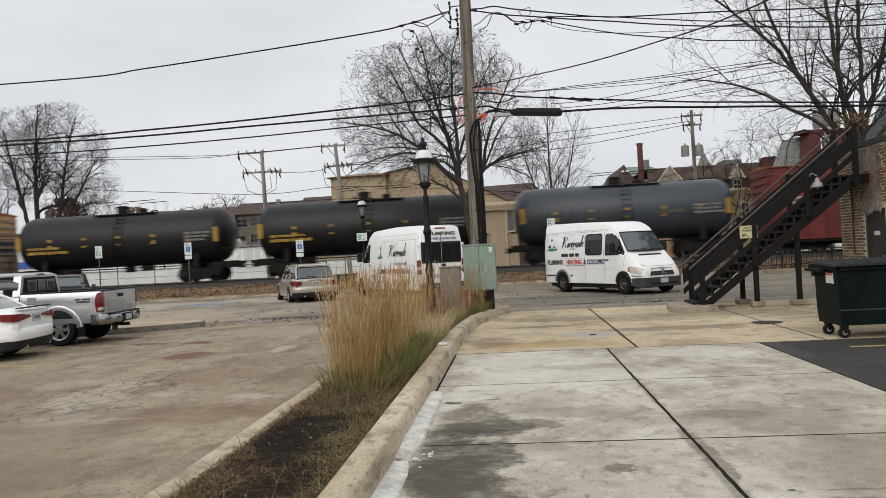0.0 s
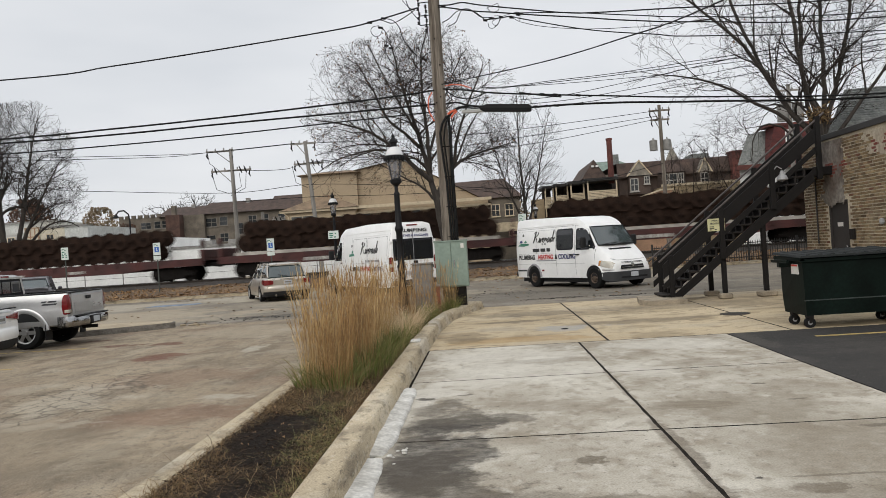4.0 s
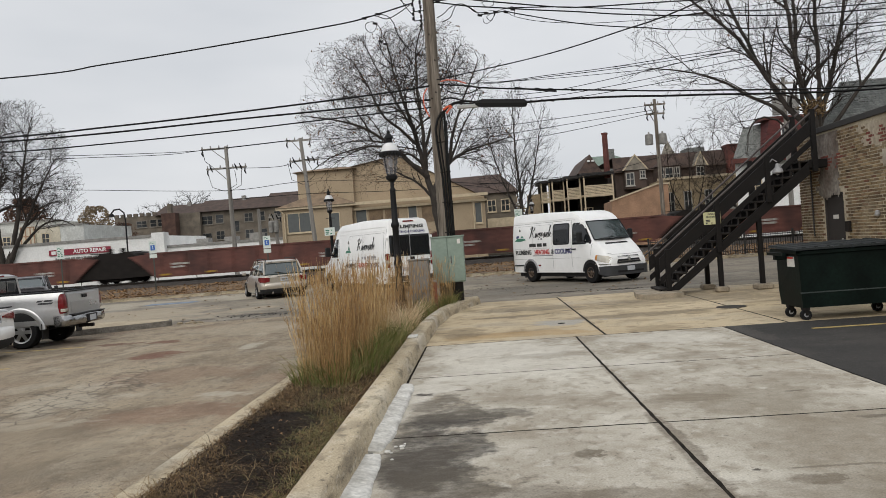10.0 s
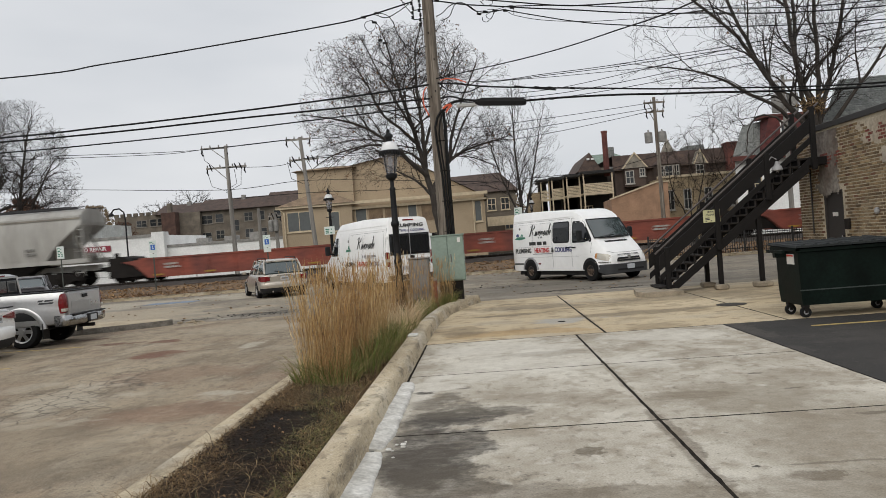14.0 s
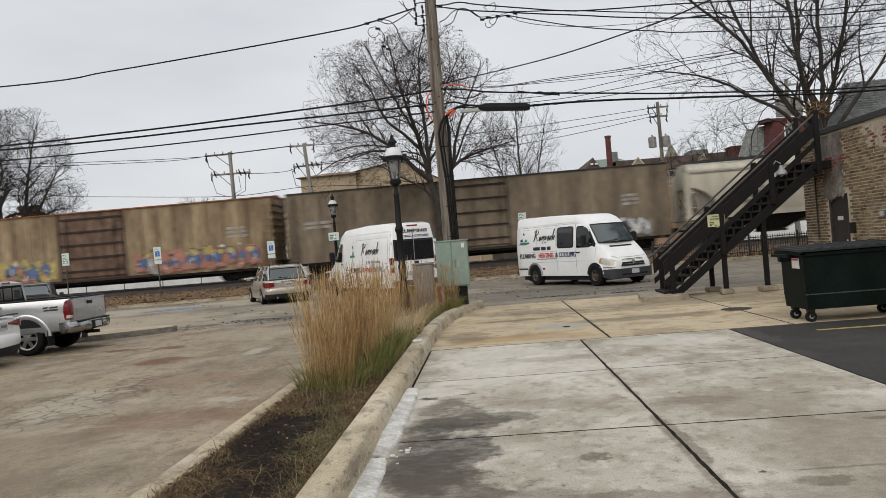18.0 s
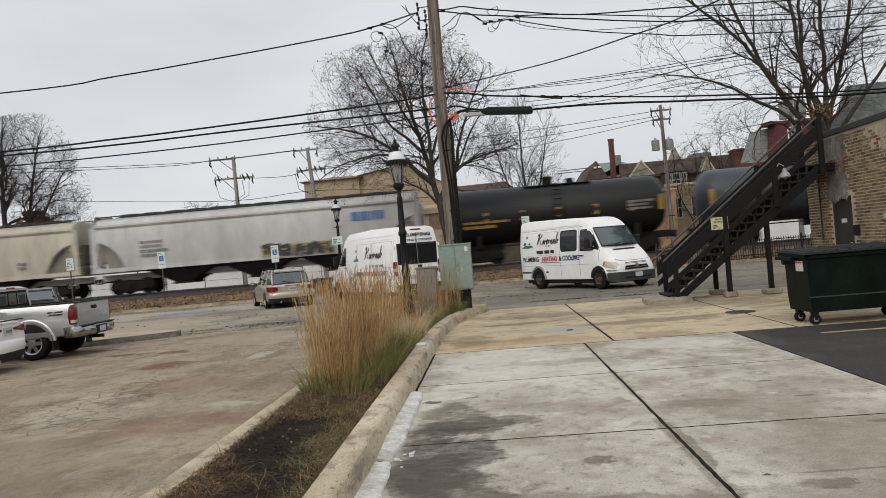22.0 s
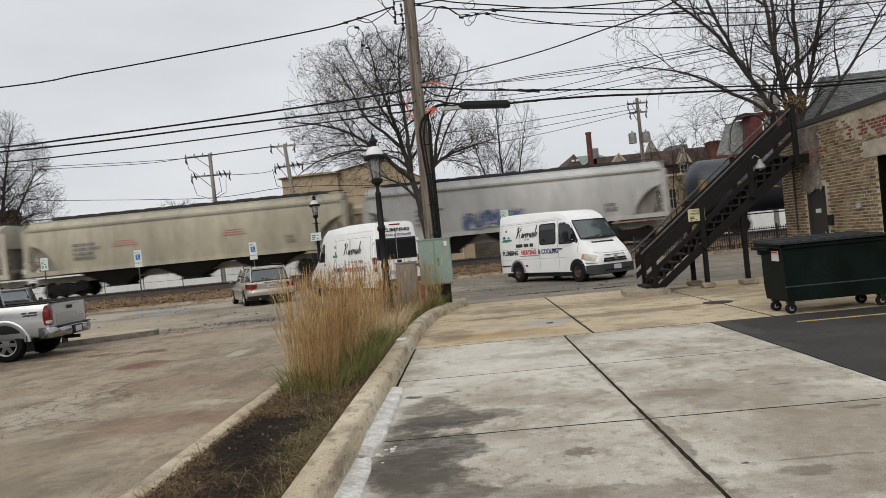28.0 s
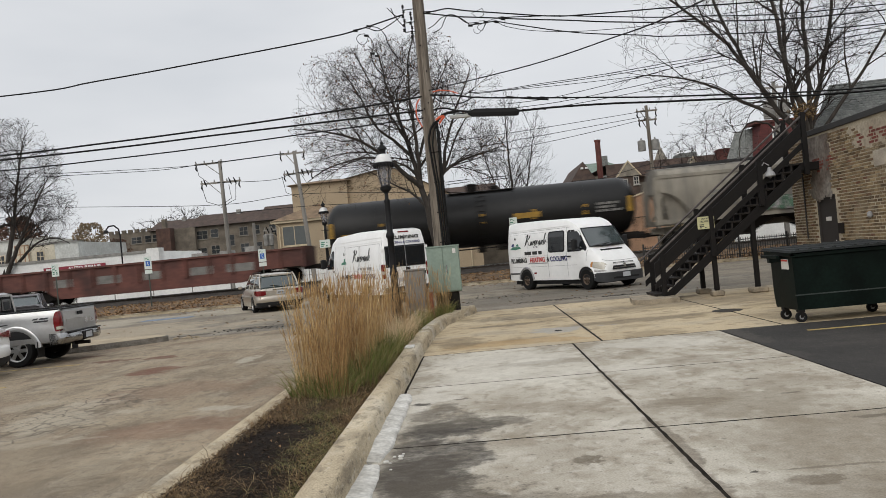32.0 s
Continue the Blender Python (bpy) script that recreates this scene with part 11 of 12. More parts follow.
p1 = far_pole(-17.55, 54, 9.75, -0.15, ((9.62, -1.95, 0.05), (8.2, -1.65, 1.25)), "grey wooden pole with two crossarms and hanging jumpers")
p2 = far_pole(-11.6, 54, 9.9, -0.7, ((9.75, -1.75, 0.1), (8.3, -1.6, 0.55)), "leaning wooden pole with crossarms")
p3 = far_pole(13.9, 59, 11.4, -0.1, ((11.0, -0.9, 0.7), (10.3, -0.8, 0.6)), "wooden pole with two grey transformers", M_WOODPOLE)
for ob, pairs in ((p1, (((-1.6, 8.1), (-1.3, 6.9), (-0.4, 6.55)), ((0.4, 8.0), (0.5, 7.0), (-0.3, 6.55)), ((0.9, 8.0), (0.8, 6.9), (-0.3, 6.4)), ((-1.8, 9.5), (-1.7, 8.8), (-1.0, 8.2)))), (p2, (((-1.7, 8.2), (-1.5, 7.0), (-0.7, 6.6)), ((-0.3, 8.2), (0.2, 7.2), (-0.6, 6.6))))):
    for pts in pairs:
        part("jumper", Shape().tube([(x, -0.1, z) for x, z in pts], 0.02, 5), M_CABLE, ob)
for x in (-0.72, 0.3):
    part("transformer", Shape().lathe(x, -0.1, [(0.05, 7.95), (0.3, 7.98), (0.3, 8.72), (0.22, 8.78), (0.07, 8.82), (0.05, 8.95)], 12), M_GALV, p3, "grey pole transformer", smooth=40)
p4 = far_pole(20.65, 52.0, 11.0, 0.0, ((10.6, -0.8, 0.8),), "grey pole with transformers behind the bare tree")
for x in (-0.5, 0.5):
    part("transformer", Shape().lathe(x, -0.1, [(0.05, 8.5), (0.36, 8.55), (0.36, 9.7), (0.1, 9.8)], 12), M_GALV, p4, "grey pole transformer", smooth=40)
far_pole(-57, 100, 9.0, 0, ((8.6, -1.2, 1.2),), "distant wooden pole with one crossarm")
for y, pts in ((53.9, ((-70, 8.6), (-36.3, 8.09), (-28.5, 7.46), (-17.9, 6.6), (-11.9, 6.8), (-3.6, 6.1), (5.5, 5.4), (13.9, 7.0))), (53.95, ((-70, 11.0), (-37.5, 10.4), (-29.4, 10.0), (-22.3, 9.65), (-18.4, 9.6), (-12.4, 9.8))), (53.9, ((-70, 10.8), (-37.5, 10.1), (-29.4, 9.8), (-22.3, 9.5), (-19.0, 9.6), (-13.0, 9.8))),
               (53.9, ((-18, 8.2), (-14, 8.0), (-11.5, 8.4), (-3, 8.6), (13.8, 10.6))), (53.8, ((-11.4, 9.7), (0, 9.5), (13.85, 11.0))), (53.8, ((-11.4, 8.3), (2, 8.4), (13.85, 10.4))), (53.7, ((-17.35, 5.9), (-11.8, 5.9), (-3, 5.6), (13.85, 6.2)))):
    cable([(x, y if x < 10 else 58.95, z) for x, z in pts], 0.02, "far overhead wire along the street", "far_wire")
far_pole(-18.0, 62.0, 5.6, 0.0, (), "short dark pole beside the stores")
p6 = far_pole(-16.75, 62.5, 5.2, 0.0, ((4.9, -0.6, 0.5),), "low pole with pale transformers beside the hall")
for x in (-0.38, 0.02):
    part("transformer", Shape().lathe(x, -0.25, [(0.05, 3.6), (0.22, 3.65), (0.22, 4.5), (0.08, 4.6)], 12), M_GALV, p6, "pale grey transformer", smooth=40)
arm_lamp = thing("arm_street_lamp", pose(-32.0, 72.0 - 4, 0), "dark street lamp with a curved arm", "lamp")
part("post", Shape().tube([(0, 0, 0), (0, 0, 6.0), (-0.1, 0, 6.6), (-0.5, 0, 6.95), (-1.0, 0, 6.9), (-1.25, 0, 6.6)], 0.07, 8), M_LAMPBLACK, arm_lamp, smooth=50)
part("head", Shape().lathe(-1.25, 0, [(0.28, 6.3), (0.22, 6.45), (0.1, 6.6)], 10), M_LAMPBLACK, arm_lamp)
# ---- trees, bare in late autumn ----
M_BARK = mat("grey_brown_bark", (0.055, 0.045, 0.037), 0.95, vary=0.4, scale=4, fine=25, bump=0.5, stretch=(1, 1, 0.3))
M_TWIG = mat("twig_bark", (0.04, 0.031, 0.026), 0.95, vary=0.3, scale=4, fine=20, bump=0, spec=0.2)
M_DRYLEAF = mat("clinging_leaf", (0.26, 0.13, 0.06), 0.9, vary=0.4, scale=3, fine=8, bump=0)


def stick(s, a, b, r0, r1, seg):
    d = (b - a)
    if d.length < 1e-5:
        return
    d.normalize()
    u = d.orthogonal().normalized()
    w = d.cross(u)
    ring = [(math.cos(2 * math.pi * i / seg), math.sin(2 * math.pi * i / seg)) for i in range(seg)]
    s.add([tuple(a + (u * c + w * q) * r0) for c, q in ring] + [tuple(b + (u * c + w * q) * r1) for c, q in ring], [(i, (i + 1) % seg, seg + (i + 1) % seg, seg + i) for i in range(seg)])


def grown_tree(x, y, z, stems, centre, size, seed, label, n=1500, step=0.3, r_tip=0.011, power=2.3, leaf=0.0, flat=0.25, twig=0.45, hollow=0.35, reach=3.0, momentum=0.6, droop=0.0, r_max=0.3):
    """A bare tree: stems grow towards points scattered through a rounded crown, forking as they go."""
    rng = random.Random(seed)
    ob = thing("bare_tree", pose(x, y, z), label, "tree", "bare trees")
    pos, par, heading, root, sons = [], [], [], [], {}
    for which, line in enumerate(stems):
        last = -1
        pts = [Vector(p) for p in line]
        for a, b in zip(pts, pts[1:]):
            m = max(1, int((b - a).length / step))
            for k in range(m if b is not pts[-1] else m + 1):
                pos.append(np.array(a + (b - a) * k / m))
                par.append(last)
                root.append(which)
                heading.append(np.array((b - a).normalized()))
                last = len(pos) - 1
    aim = []
    while len(aim) < n:
        p = np.array([rng.uniform(-1, 1) for _ in range(3)])
        d = np.linalg.norm(p)
        lump = 1 + 0.22 * noise.noise(tuple(p * 2.1 + seed))
        if d > lump or (d < hollow and rng.random() < 0.7) or p[2] < -1 + flat:
            continue
        aim.append(p * size + centre)
    aim = np.array(aim)
    near, dist = np.zeros(n, int), np.full(n, 1e9)

    def meet(first):
        for i in range(first, len(pos)):
            dd = np.linalg.norm(aim - pos[i], axis=1)
            better = dd < dist
            dist[better], near[better] = dd[better], i
    meet(0)
    alive = np.ones(n, bool)
    for turn in range(90):
        alive &= dist > step * 1.15
        ids = np.nonzero(alive & (dist < reach + (6 if turn < 12 else 0)))[0]
        if len(ids) == 0:
            break
        pull = {}
        for i in ids:
            v = aim[i] - pos[near[i]]
            pull.setdefault(int(near[i]), []).append(v / np.linalg.norm(v))
        first = len(pos)
        for k, vs in pull.items():
            v = np.sum(vs, axis=0)
            v = v / (np.linalg.norm(v) + 1e-6) + heading[k] * momentum + np.array([rng.uniform(-0.12, 0.12), rng.uniform(-0.12, 0.12), rng.uniform(-0.12, 0.12) - droop])
            v /= np.linalg.norm(v) + 1e-6
            q = pos[k] + v * step
            if any(np.linalg.norm(pos[c] - q) < step * 0.5 for c in sons.get(k, ())) or len(sons.get(k, ())) > 2:
                alive[[i for i in ids if near[i] == k]] = False
                continue
            sons.setdefault(k, []).append(len(pos))
            root.append(root[k])
            pos.append(q)
            par.append(k)
            heading.append(v)
        meet(first)
    kids = [0] * len(pos)
    load = [0.0] * len(pos)
    for i in range(len(pos) - 1, -1, -1):
        if kids[i] == 0:
            load[i] = r_tip ** power
        if par[i] >= 0:
            kids[par[i]] += 1
            load[par[i]] += load[i]
    rad = [min(r_max, w ** (1 / power)) for w in load]
    wood, twigs, leaves = [Shape() for _ in stems], Shape(), Shape()
    for i in range(len(pos)):
        if par[i] >= 0:
            r0, r1 = min(rad[par[i]], rad[i] * 1.35), rad[i]
            stick(wood[root[i]] if r1 > 0.05 else twigs, Vector(pos[par[i]]), Vector(pos[i] + heading[i] * r1 * 0.3), r0, r1, 8 if r1 > 0.1 else 5 if r1 > 0.04 else 3)
        if rad[i] < r_tip * 2.2 and i > 3:
            for k in range(3 if kids[i] else 4):
                d = Vector(heading[i]) * 0.9 + Vector((rng.gauss(0, 0.5), rng.gauss(0, 0.5), rng.gauss(0, 0.4) + 0.12 - droop))
                d.normalize()
                e = Vector(pos[i]) + d * twig * rng.uniform(0.5, 1.3)
                stick(twigs, Vector(pos[i]), e, r_tip * 0.75, r_tip * 0.4, 3)
                if leaf > 0 and rng.random() < leaf:
                    c, t = rng.uniform(0.02, 0.04), rng.uniform(0.02, 0.04)
                    leaves.add([tuple(e + Vector((-c, 0, 0))), tuple(e + Vector((0, -t, 0.03))), tuple(e + Vector((c, 0, -0.03))), tuple(e + Vector((0, t, -0.06)))], [(0, 1, 2, 3)])
    for k, w in enumerate(wood):
        if w.v:
            part("trunk" if len(stems) == 1 or k == 0 else "stem", w, M_BARK, ob, smooth=60)
    part("crown", twigs, M_TWIG, ob)
    if leaves.v:
        o2 = part("leaves", leaves, M_DRYLEAF, ob)
        o2["kind"] = "stuff"
    return ob


def bare_tree(x, y, z, stems, centre, size, seed, label, levels, fine=0.006, leaf=0.0, up=0.25, sag=0.0, first=0.3, later=0.2, ragged=0.2, floor=None):
    """A bare tree: the given stems, (points, thickness at foot and tip), carry limbs, branches, shoots and twigs that arch outwards inside a rounded crown.
    levels: for each order of branching its length in metres, how many stand on a metre of its parent, and its angle to the parent."""
    rng = random.Random(seed)
    ob = thing("bare_tree", pose(x, y, z), label, "tree", "bare trees")
    c, size = Vector(centre), Vector(size)
    wood, twigs, leaves = [Shape() for _ in stems], Shape(), Shape()

    def inside(p):
        q = Vector(((p.x - c.x) / size.x, (p.y - c.y) / size.y, (p.z - c.z) / size.z))
        return q.length < 1 + ragged * noise.noise(q * 2.3 + Vector((seed, 0, 0))) and (floor is None or p.z > floor)

    def limb(p, d, length, r, order, host):
        seg = max(2, int(length / (0.34 if order < 2 else 0.22 if order == 2 else 0.16)))
        step = length / seg
        bend = Vector((rng.gauss(0, 1), rng.gauss(0, 1), rng.gauss(0, 0.6))) * (0.10 + 0.04 * order)
        pts = [p]
        for k in range(seg):
            f = k / seg
            wob = Vector((rng.gauss(0, 1), rng.gauss(0, 1), rng.gauss(0, 1))) * (0.09 + 0.035 * order)
            d = (d + bend * step * 2 + wob * 0.7 + Vector((0, 0, (up * (1 - f) - sag * f) * step))).normalized()
            q = pts[-1] + d * step
            if not inside(q):
                break
            pts.append(q)
        n = len(pts) - 1
        if n < 1:
            return
        rad = [max(fine * 0.6, r * (1 - 0.72 * k / seg)) for k in range(n + 1)]
        for k in range(n):
            s = wood[host] if rad[k] > 0.035 else twigs
            stick(s, pts[k], pts[k + 1], rad[k], rad[k + 1], 7 if rad[k] > 0.07 else 4 if rad[k] > 0.025 else 3)
        fork(pts, rad, order, host, 0.15)

    def fork(pts, rad, order, host, start):
        if order >= len(levels):
            if leaf > 0 and rng.random() < leaf:
                e, a, b = pts[-1], rng.uniform(0.025, 0.045), rng.uniform(0.02, 0.04)
                leaves.add([tuple(e + Vector((-a, 0, 0))), tuple(e + Vector((0, -b, 0.03))), tuple(e + Vector((a, 0, -0.03))), tuple(e + Vector((0, b, -0.06)))], [(0, 1, 2, 3)])
            return
        long, per, angle = levels[order]
        total = sum((b - a).length for a, b in zip(pts, pts[1:]))
        want = total * (1 - start) * per
        count = int(want) + (1 if rng.random() < want % 1 else 0)
        turn = rng.uniform(0, 6.28)
        for j in range(count + 1):
            f = 1.0 if j == count else start + (1 - start) * (j + rng.random()) / max(1, count)
            at = min(f * (len(pts) - 1), len(pts) - 1.001)
            k = int(at)
            p = pts[k].lerp(pts[k + 1], at - k)
            axis = (pts[k + 1] - pts[k]).normalized()
            u = axis.orthogonal().normalized()
            w = axis.cross(u)
            turn += 2.4 + rng.gauss(0, 0.4)
            a = radians(angle * rng.uniform(0.65, 1.3)) * (0.35 if j == count else 1)
            d = axis * math.cos(a) + (u * math.cos(turn) + w * math.sin(turn)) * math.sin(a)
            if order < 2 and d.z < -0.1:
                d.z *= 0.35
            r_here = rad[k] + (rad[k + 1] - rad[k]) * (at - k)
            limb(p, d.normalized(), long * rng.uniform(0.6, 1.25) * (1 - 0.42 * f), max(fine, r_here * (0.85 if j == count else rng.uniform(0.46, 0.7))), order + 1, host)

    for which, (line, r0, r1) in enumerate(stems):
        knots, pts = [Vector(p) for p in line], []
        for k in range(len(knots) - 1):
            p0, p1, p2, p3 = knots[max(k - 1, 0)], knots[k], knots[k + 1], knots[min(k + 2, len(knots) - 1)]
            n = max(2, int((p2 - p1).length / 0.4))
            for i in range(n):
                t = i / n
                pts.append(0.5 * ((2 * p1) + (p2 - p0) * t + (2 * p0 - 5 * p1 + 4 * p2 - p3) * t * t + (3 * p1 - p0 - 3 * p2 + p3) * t ** 3) + Vector((rng.gauss(0, 0.02), rng.gauss(0, 0.02), 0)))
        pts.append(knots[-1])
        rad = [r0 + (r1 - r0) * (k / (len(pts) - 1)) ** 0.8 for k in range(len(pts))]
        for k in range(len(pts) - 1):
            stick(wood[which], pts[k], pts[k + 1] + (pts[k + 1] - pts[k]).normalized() * rad[k] * 0.2, rad[k], rad[k + 1], 10 if rad[k] > 0.1 else 7)
        fork(pts, rad, 0, which, first if which == 0 else later)
    for k, w in enumerate(wood):
        part("trunk" if k == 0 else "stem", w, M_BARK, ob, smooth=60)
    part("crown", twigs, M_TWIG, ob)
    if leaves.v:
        o2 = part("leaves", leaves, M_DRYLEAF, ob)
        o2["kind"] = "stuff"
    return ob


bare_tree(-2.1, 38.6, 0.25, [([(0.2, 0, -0.1), (0.15, 0, 1.2), (0.02, 0, 2.6), (-0.2, 0, 3.9), (-0.45, 0.1, 5.15), (-0.84, 0.2, 6.85), (-1.23, 0.2, 8.4), (-1.72, 0.1, 10.35), (-2.0, 0, 11.9)], 0.25, 0.03),
                             ([(-0.4, 0, 4.9), (-0.95, -0.4, 5.4), (-1.9, -0.8, 6.4), (-3.1, -1.2, 7.3), (-4.4, -1.4, 7.8), (-5.8, -1.5, 8.1)], 0.14, 0.025),
                             ([(-0.85, 0.2, 6.6), (-1.7, 0.8, 7.5), (-2.65, 1.2, 8.5), (-3.2, 1.4, 9.9), (-4.1, 1.5, 11.6)], 0.1, 0.022),
                             ([(-0.2, 0, 4.0), (0.3, 0.3, 4.9), (0.8, 0.5, 5.57), (1.6, 0.7, 6.05), (2.7, 0.9, 6.35), (3.7, 0.9, 6.6)], 0.14, 0.028),
                             ([(0.75, 0.5, 5.5), (0.95, 0.2, 6.6), (1.3, 0.0, 7.6), (1.9, -0.3, 9.0), (2.5, -0.4, 10.2)], 0.1, 0.022),
                             ([(-0.45, 0.1, 5.3), (-0.4, -0.4, 6.6), (-0.5, -0.8, 9.0), (-0.45, -0.9, 11.0), (0.0, -0.9, 12.3)], 0.12, 0.025),
                             ([(-0.42, -0.3, 6.2), (0.1, -0.1, 7.6), (0.5, 0.2, 8.9), (1.2, 0.4, 10.6), (1.8, 0.5, 11.5)], 0.085, 0.02),
                             ([(-1.5, -0.6, 6.0), (-2.5, -1.4, 6.4), (-3.6, -2.0, 6.3), (-4.8, -2.4, 5.9), (-5.6, -2.5, 5.4)], 0.075, 0.018),
                             ([(-1.0, 0.2, 7.4), (-1.7, -0.5, 8.8), (-2.4, -0.9, 10.2), (-3.0, -1.0, 11.6)], 0.075, 0.018),
                             ([(-0.1, 0, 3.6), (-0.9, 1.0, 4.6), (-2.1, 1.9, 5.4), (-3.6, 2.5, 6.4)], 0.09, 0.02),
                             ([(0.1, 0.2, 4.6), (0.9, 1.2, 6.0), (1.6, 1.9, 7.6), (2.5, 2.3, 9.0)], 0.09, 0.02)],
    (-1.3, 0, 7.35), (5.3, 4.3, 5.45), 31, "large bare spreading tree with dark grey bark", ((3.2, 2.0, 48), (2.0, 2.9, 44), (1.2, 3.8, 42), (0.6, 4.8, 38)), fine=0.0064, leaf=0.06, up=0.1, sag=0.2, first=0.45, later=0.25, floor=3.3)
bare_tree(3.3, 61, 0.0, [([(0.0, 0, -0.1), (0.05, 0, 2.5), (0.0, 0, 5.5), (-0.15, 0, 8.5), (-0.1, 0, 12.3)], 0.17, 0.03),
                         ([(0.05, 0, 2.6), (0.8, 0.2, 5.0), (1.4, 0.4, 7.5), (2.0, 0.4, 10.4)], 0.11, 0.025),
                         ([(0.03, 0, 3.0), (-0.9, -0.2, 5.2), (-1.7, -0.3, 7.6), (-2.3, -0.3, 10.0)], 0.11, 0.025)],
    (0.1, 0, 7.9), (3.8, 3.0, 5.6), 33, "slender bare tree with upright twigs", ((3.4, 2.2, 34), (1.9, 3.0, 36), (1.1, 3.4, 36)), fine=0.0095, up=0.3, first=0.26)
bare_tree(12.6, 30.0, 0.0, [([(0.55, 0, -0.1), (0.5, 0, 3.0), (0.1, 0, 5.0), (-0.55, 0.2, 6.0), (-1.9, 0.3, 8.4), (-3.3, 0.3, 9.9), (-5.2, 0.2, 11.5)], 0.17, 0.03),
                            ([(0.65, 0.2, -0.1), (0.35, 0.2, 4.6), (-0.6, 0.6, 6.4), (-1.6, 1.0, 8.8), (-2.3, 1.2, 11.0), (-2.7, 1.2, 13.0)], 0.15, 0.04),
                            ([(0.7, -0.2, -0.1), (0.4, -0.2, 4.8), (-0.3, -0.5, 7.2), (-0.7, -0.8, 9.6), (-1.3, -0.9, 13.0)], 0.15, 0.045),
                            ([(0.8, 0, -0.1), (0.55, 0, 4.6), (0.75, 0.2, 7.2), (0.85, 0.4, 9.6), (1.05, 0.4, 13.0)], 0.14, 0.05),
                            ([(0.45, 0.1, -0.1), (0.55, 0.1, 4.6), (1.25, 0.3, 7.0), (1.95, 0.5, 9.5), (2.4, 0.5, 12.5)], 0.14, 0.045),
                            ([(0.2, 0.3, -0.1), (0.25, 0.3, 5.0), (0.2, 0.8, 8.0), (0.55, 1.1, 13.0)], 0.13, 0.045),
                            ([(0.0, -0.1, 4.3), (-1.0, -0.4, 5.7), (-2.2, -0.6, 6.4), (-3.4, -0.7, 7.1), (-4.6, -0.7, 7.5), (-5.8, -0.7, 7.7)], 0.1, 0.018),
                            ([(-0.1, -0.1, 4.4), (-1.3, -0.7, 5.4), (-2.1, -0.9, 5.45), (-2.45, -0.9, 4.9), (-2.55, -0.9, 4.2)], 0.06, 0.014),
                            ([(0.5, 0, 4.4), (1.5, -0.4, 5.8), (2.8, -0.6, 7.6), (4.0, -0.6, 9.4)], 0.1, 0.025)],
    (-1.0, 0, 8.6), (5.9, 3.6, 5.4), 35, "bare multi-stemmed tree behind the stair", ((3.2, 1.5, 38), (1.9, 2.4, 42), (1.05, 2.9, 42), (0.5, 3.0, 40)), fine=0.0062, leaf=0.008, up=0.1, sag=0.12, first=0.55, later=0.4, floor=4.1)
bare_tree(-46.3, 72, 0.0, [([(0.0, 0, -0.1), (0.0, 0, 2.6), (-0.3, 0, 6.0), (-0.4, 0, 10.0), (-0.2, 0, 14.0), (0.1, 0, 17.0)], 0.42, 0.07),
                           ([(0.1, 0, 1.8), (1.0, 0.3, 4.6), (1.7, 0.5, 8.0), (2.4, 0.6, 12.0), (3.2, 0.6, 15.5)], 0.32, 0.06),
                           ([(0.3, 0, 1.9), (1.6, -0.4, 4.2), (3.2, -0.6, 7.0), (4.7, -0.8, 9.6), (6.0, -0.8, 11.8)], 0.29, 0.05),
                           ([(0.6, 0, 2.6), (2.3, 0.3, 4.8), (4.2, 0.4, 6.4), (6.0, 0.4, 6.6), (7.2, 0.4, 6.0)], 0.22, 0.035),
                           ([(-0.1, 0, 2.2), (-1.2, 0.3, 5.0), (-2.2, 0.5, 9.0), (-3.2, 0.5, 13.0), (-3.8, 0.5, 16.0)], 0.3, 0.06),
                           ([(-0.2, 0, 2.0), (-2.0, -0.3, 4.6), (-4.2, -0.6, 8.0), (-6.0, -0.6, 11.0)], 0.26, 0.05)],
    (0.1, 0, 10.9), (7.9, 6.0, 8.0), 37, "large bare street tree with dense twigs", ((4.4, 1.6, 36), (3.0, 2.0, 36), (1.8, 2.5, 36), (1.0, 3.0, 36)), fine=0.0125, up=0.12, sag=0.06, first=0.42, later=0.42, floor=4.6)
grown_tree(18.0, 66.5, 0.0, [[(0.3 * k - 0.3, 0, -0.1), (0.5 * k - 0.5, 0, 2.5)] for k in range(3)], np.array((0, 0, 5.8)), np.array((2.8, 2.0, 4.0)), 39, "thin bare shrub tree by the brick wall", n=380, step=0.35, r_tip=0.012, twig=0.7, r_max=0.12)
grown_tree(22.0, 66.0, 0.0, [[(0.0, 0, -0.1), (-0.4, 0, 3.0)], [(0.2, 0, -0.1), (0.9, 0, 3.5)]], np.array((0, 0, 7.0)), np.array((3.4, 2.2, 4.4)), 41, "thin bare tree with drooping twigs", n=380, step=0.35, r_tip=0.012, twig=0.8, r_max=0.11, droop=0.05)
grown_tree(-59.0, 140, 0.0, [[(0, 0, -0.1), (0, 0, 4)]], np.array((0, 0, 8.5)), np.array((5, 4, 5)), 43, "distant bare tree behind the apartments", n=350, step=0.6, r_tip=0.03, twig=1.0)
grown_tree(-50.5, 135, 0.0, [[(0, 0, -0.1), (0, 0, 4)]], np.array((0, 0, 9.0)), np.array((5, 4, 5.4)), 44, "distant bare tree behind the apartments", n=350, step=0.6, r_tip=0.03, twig=1.0)


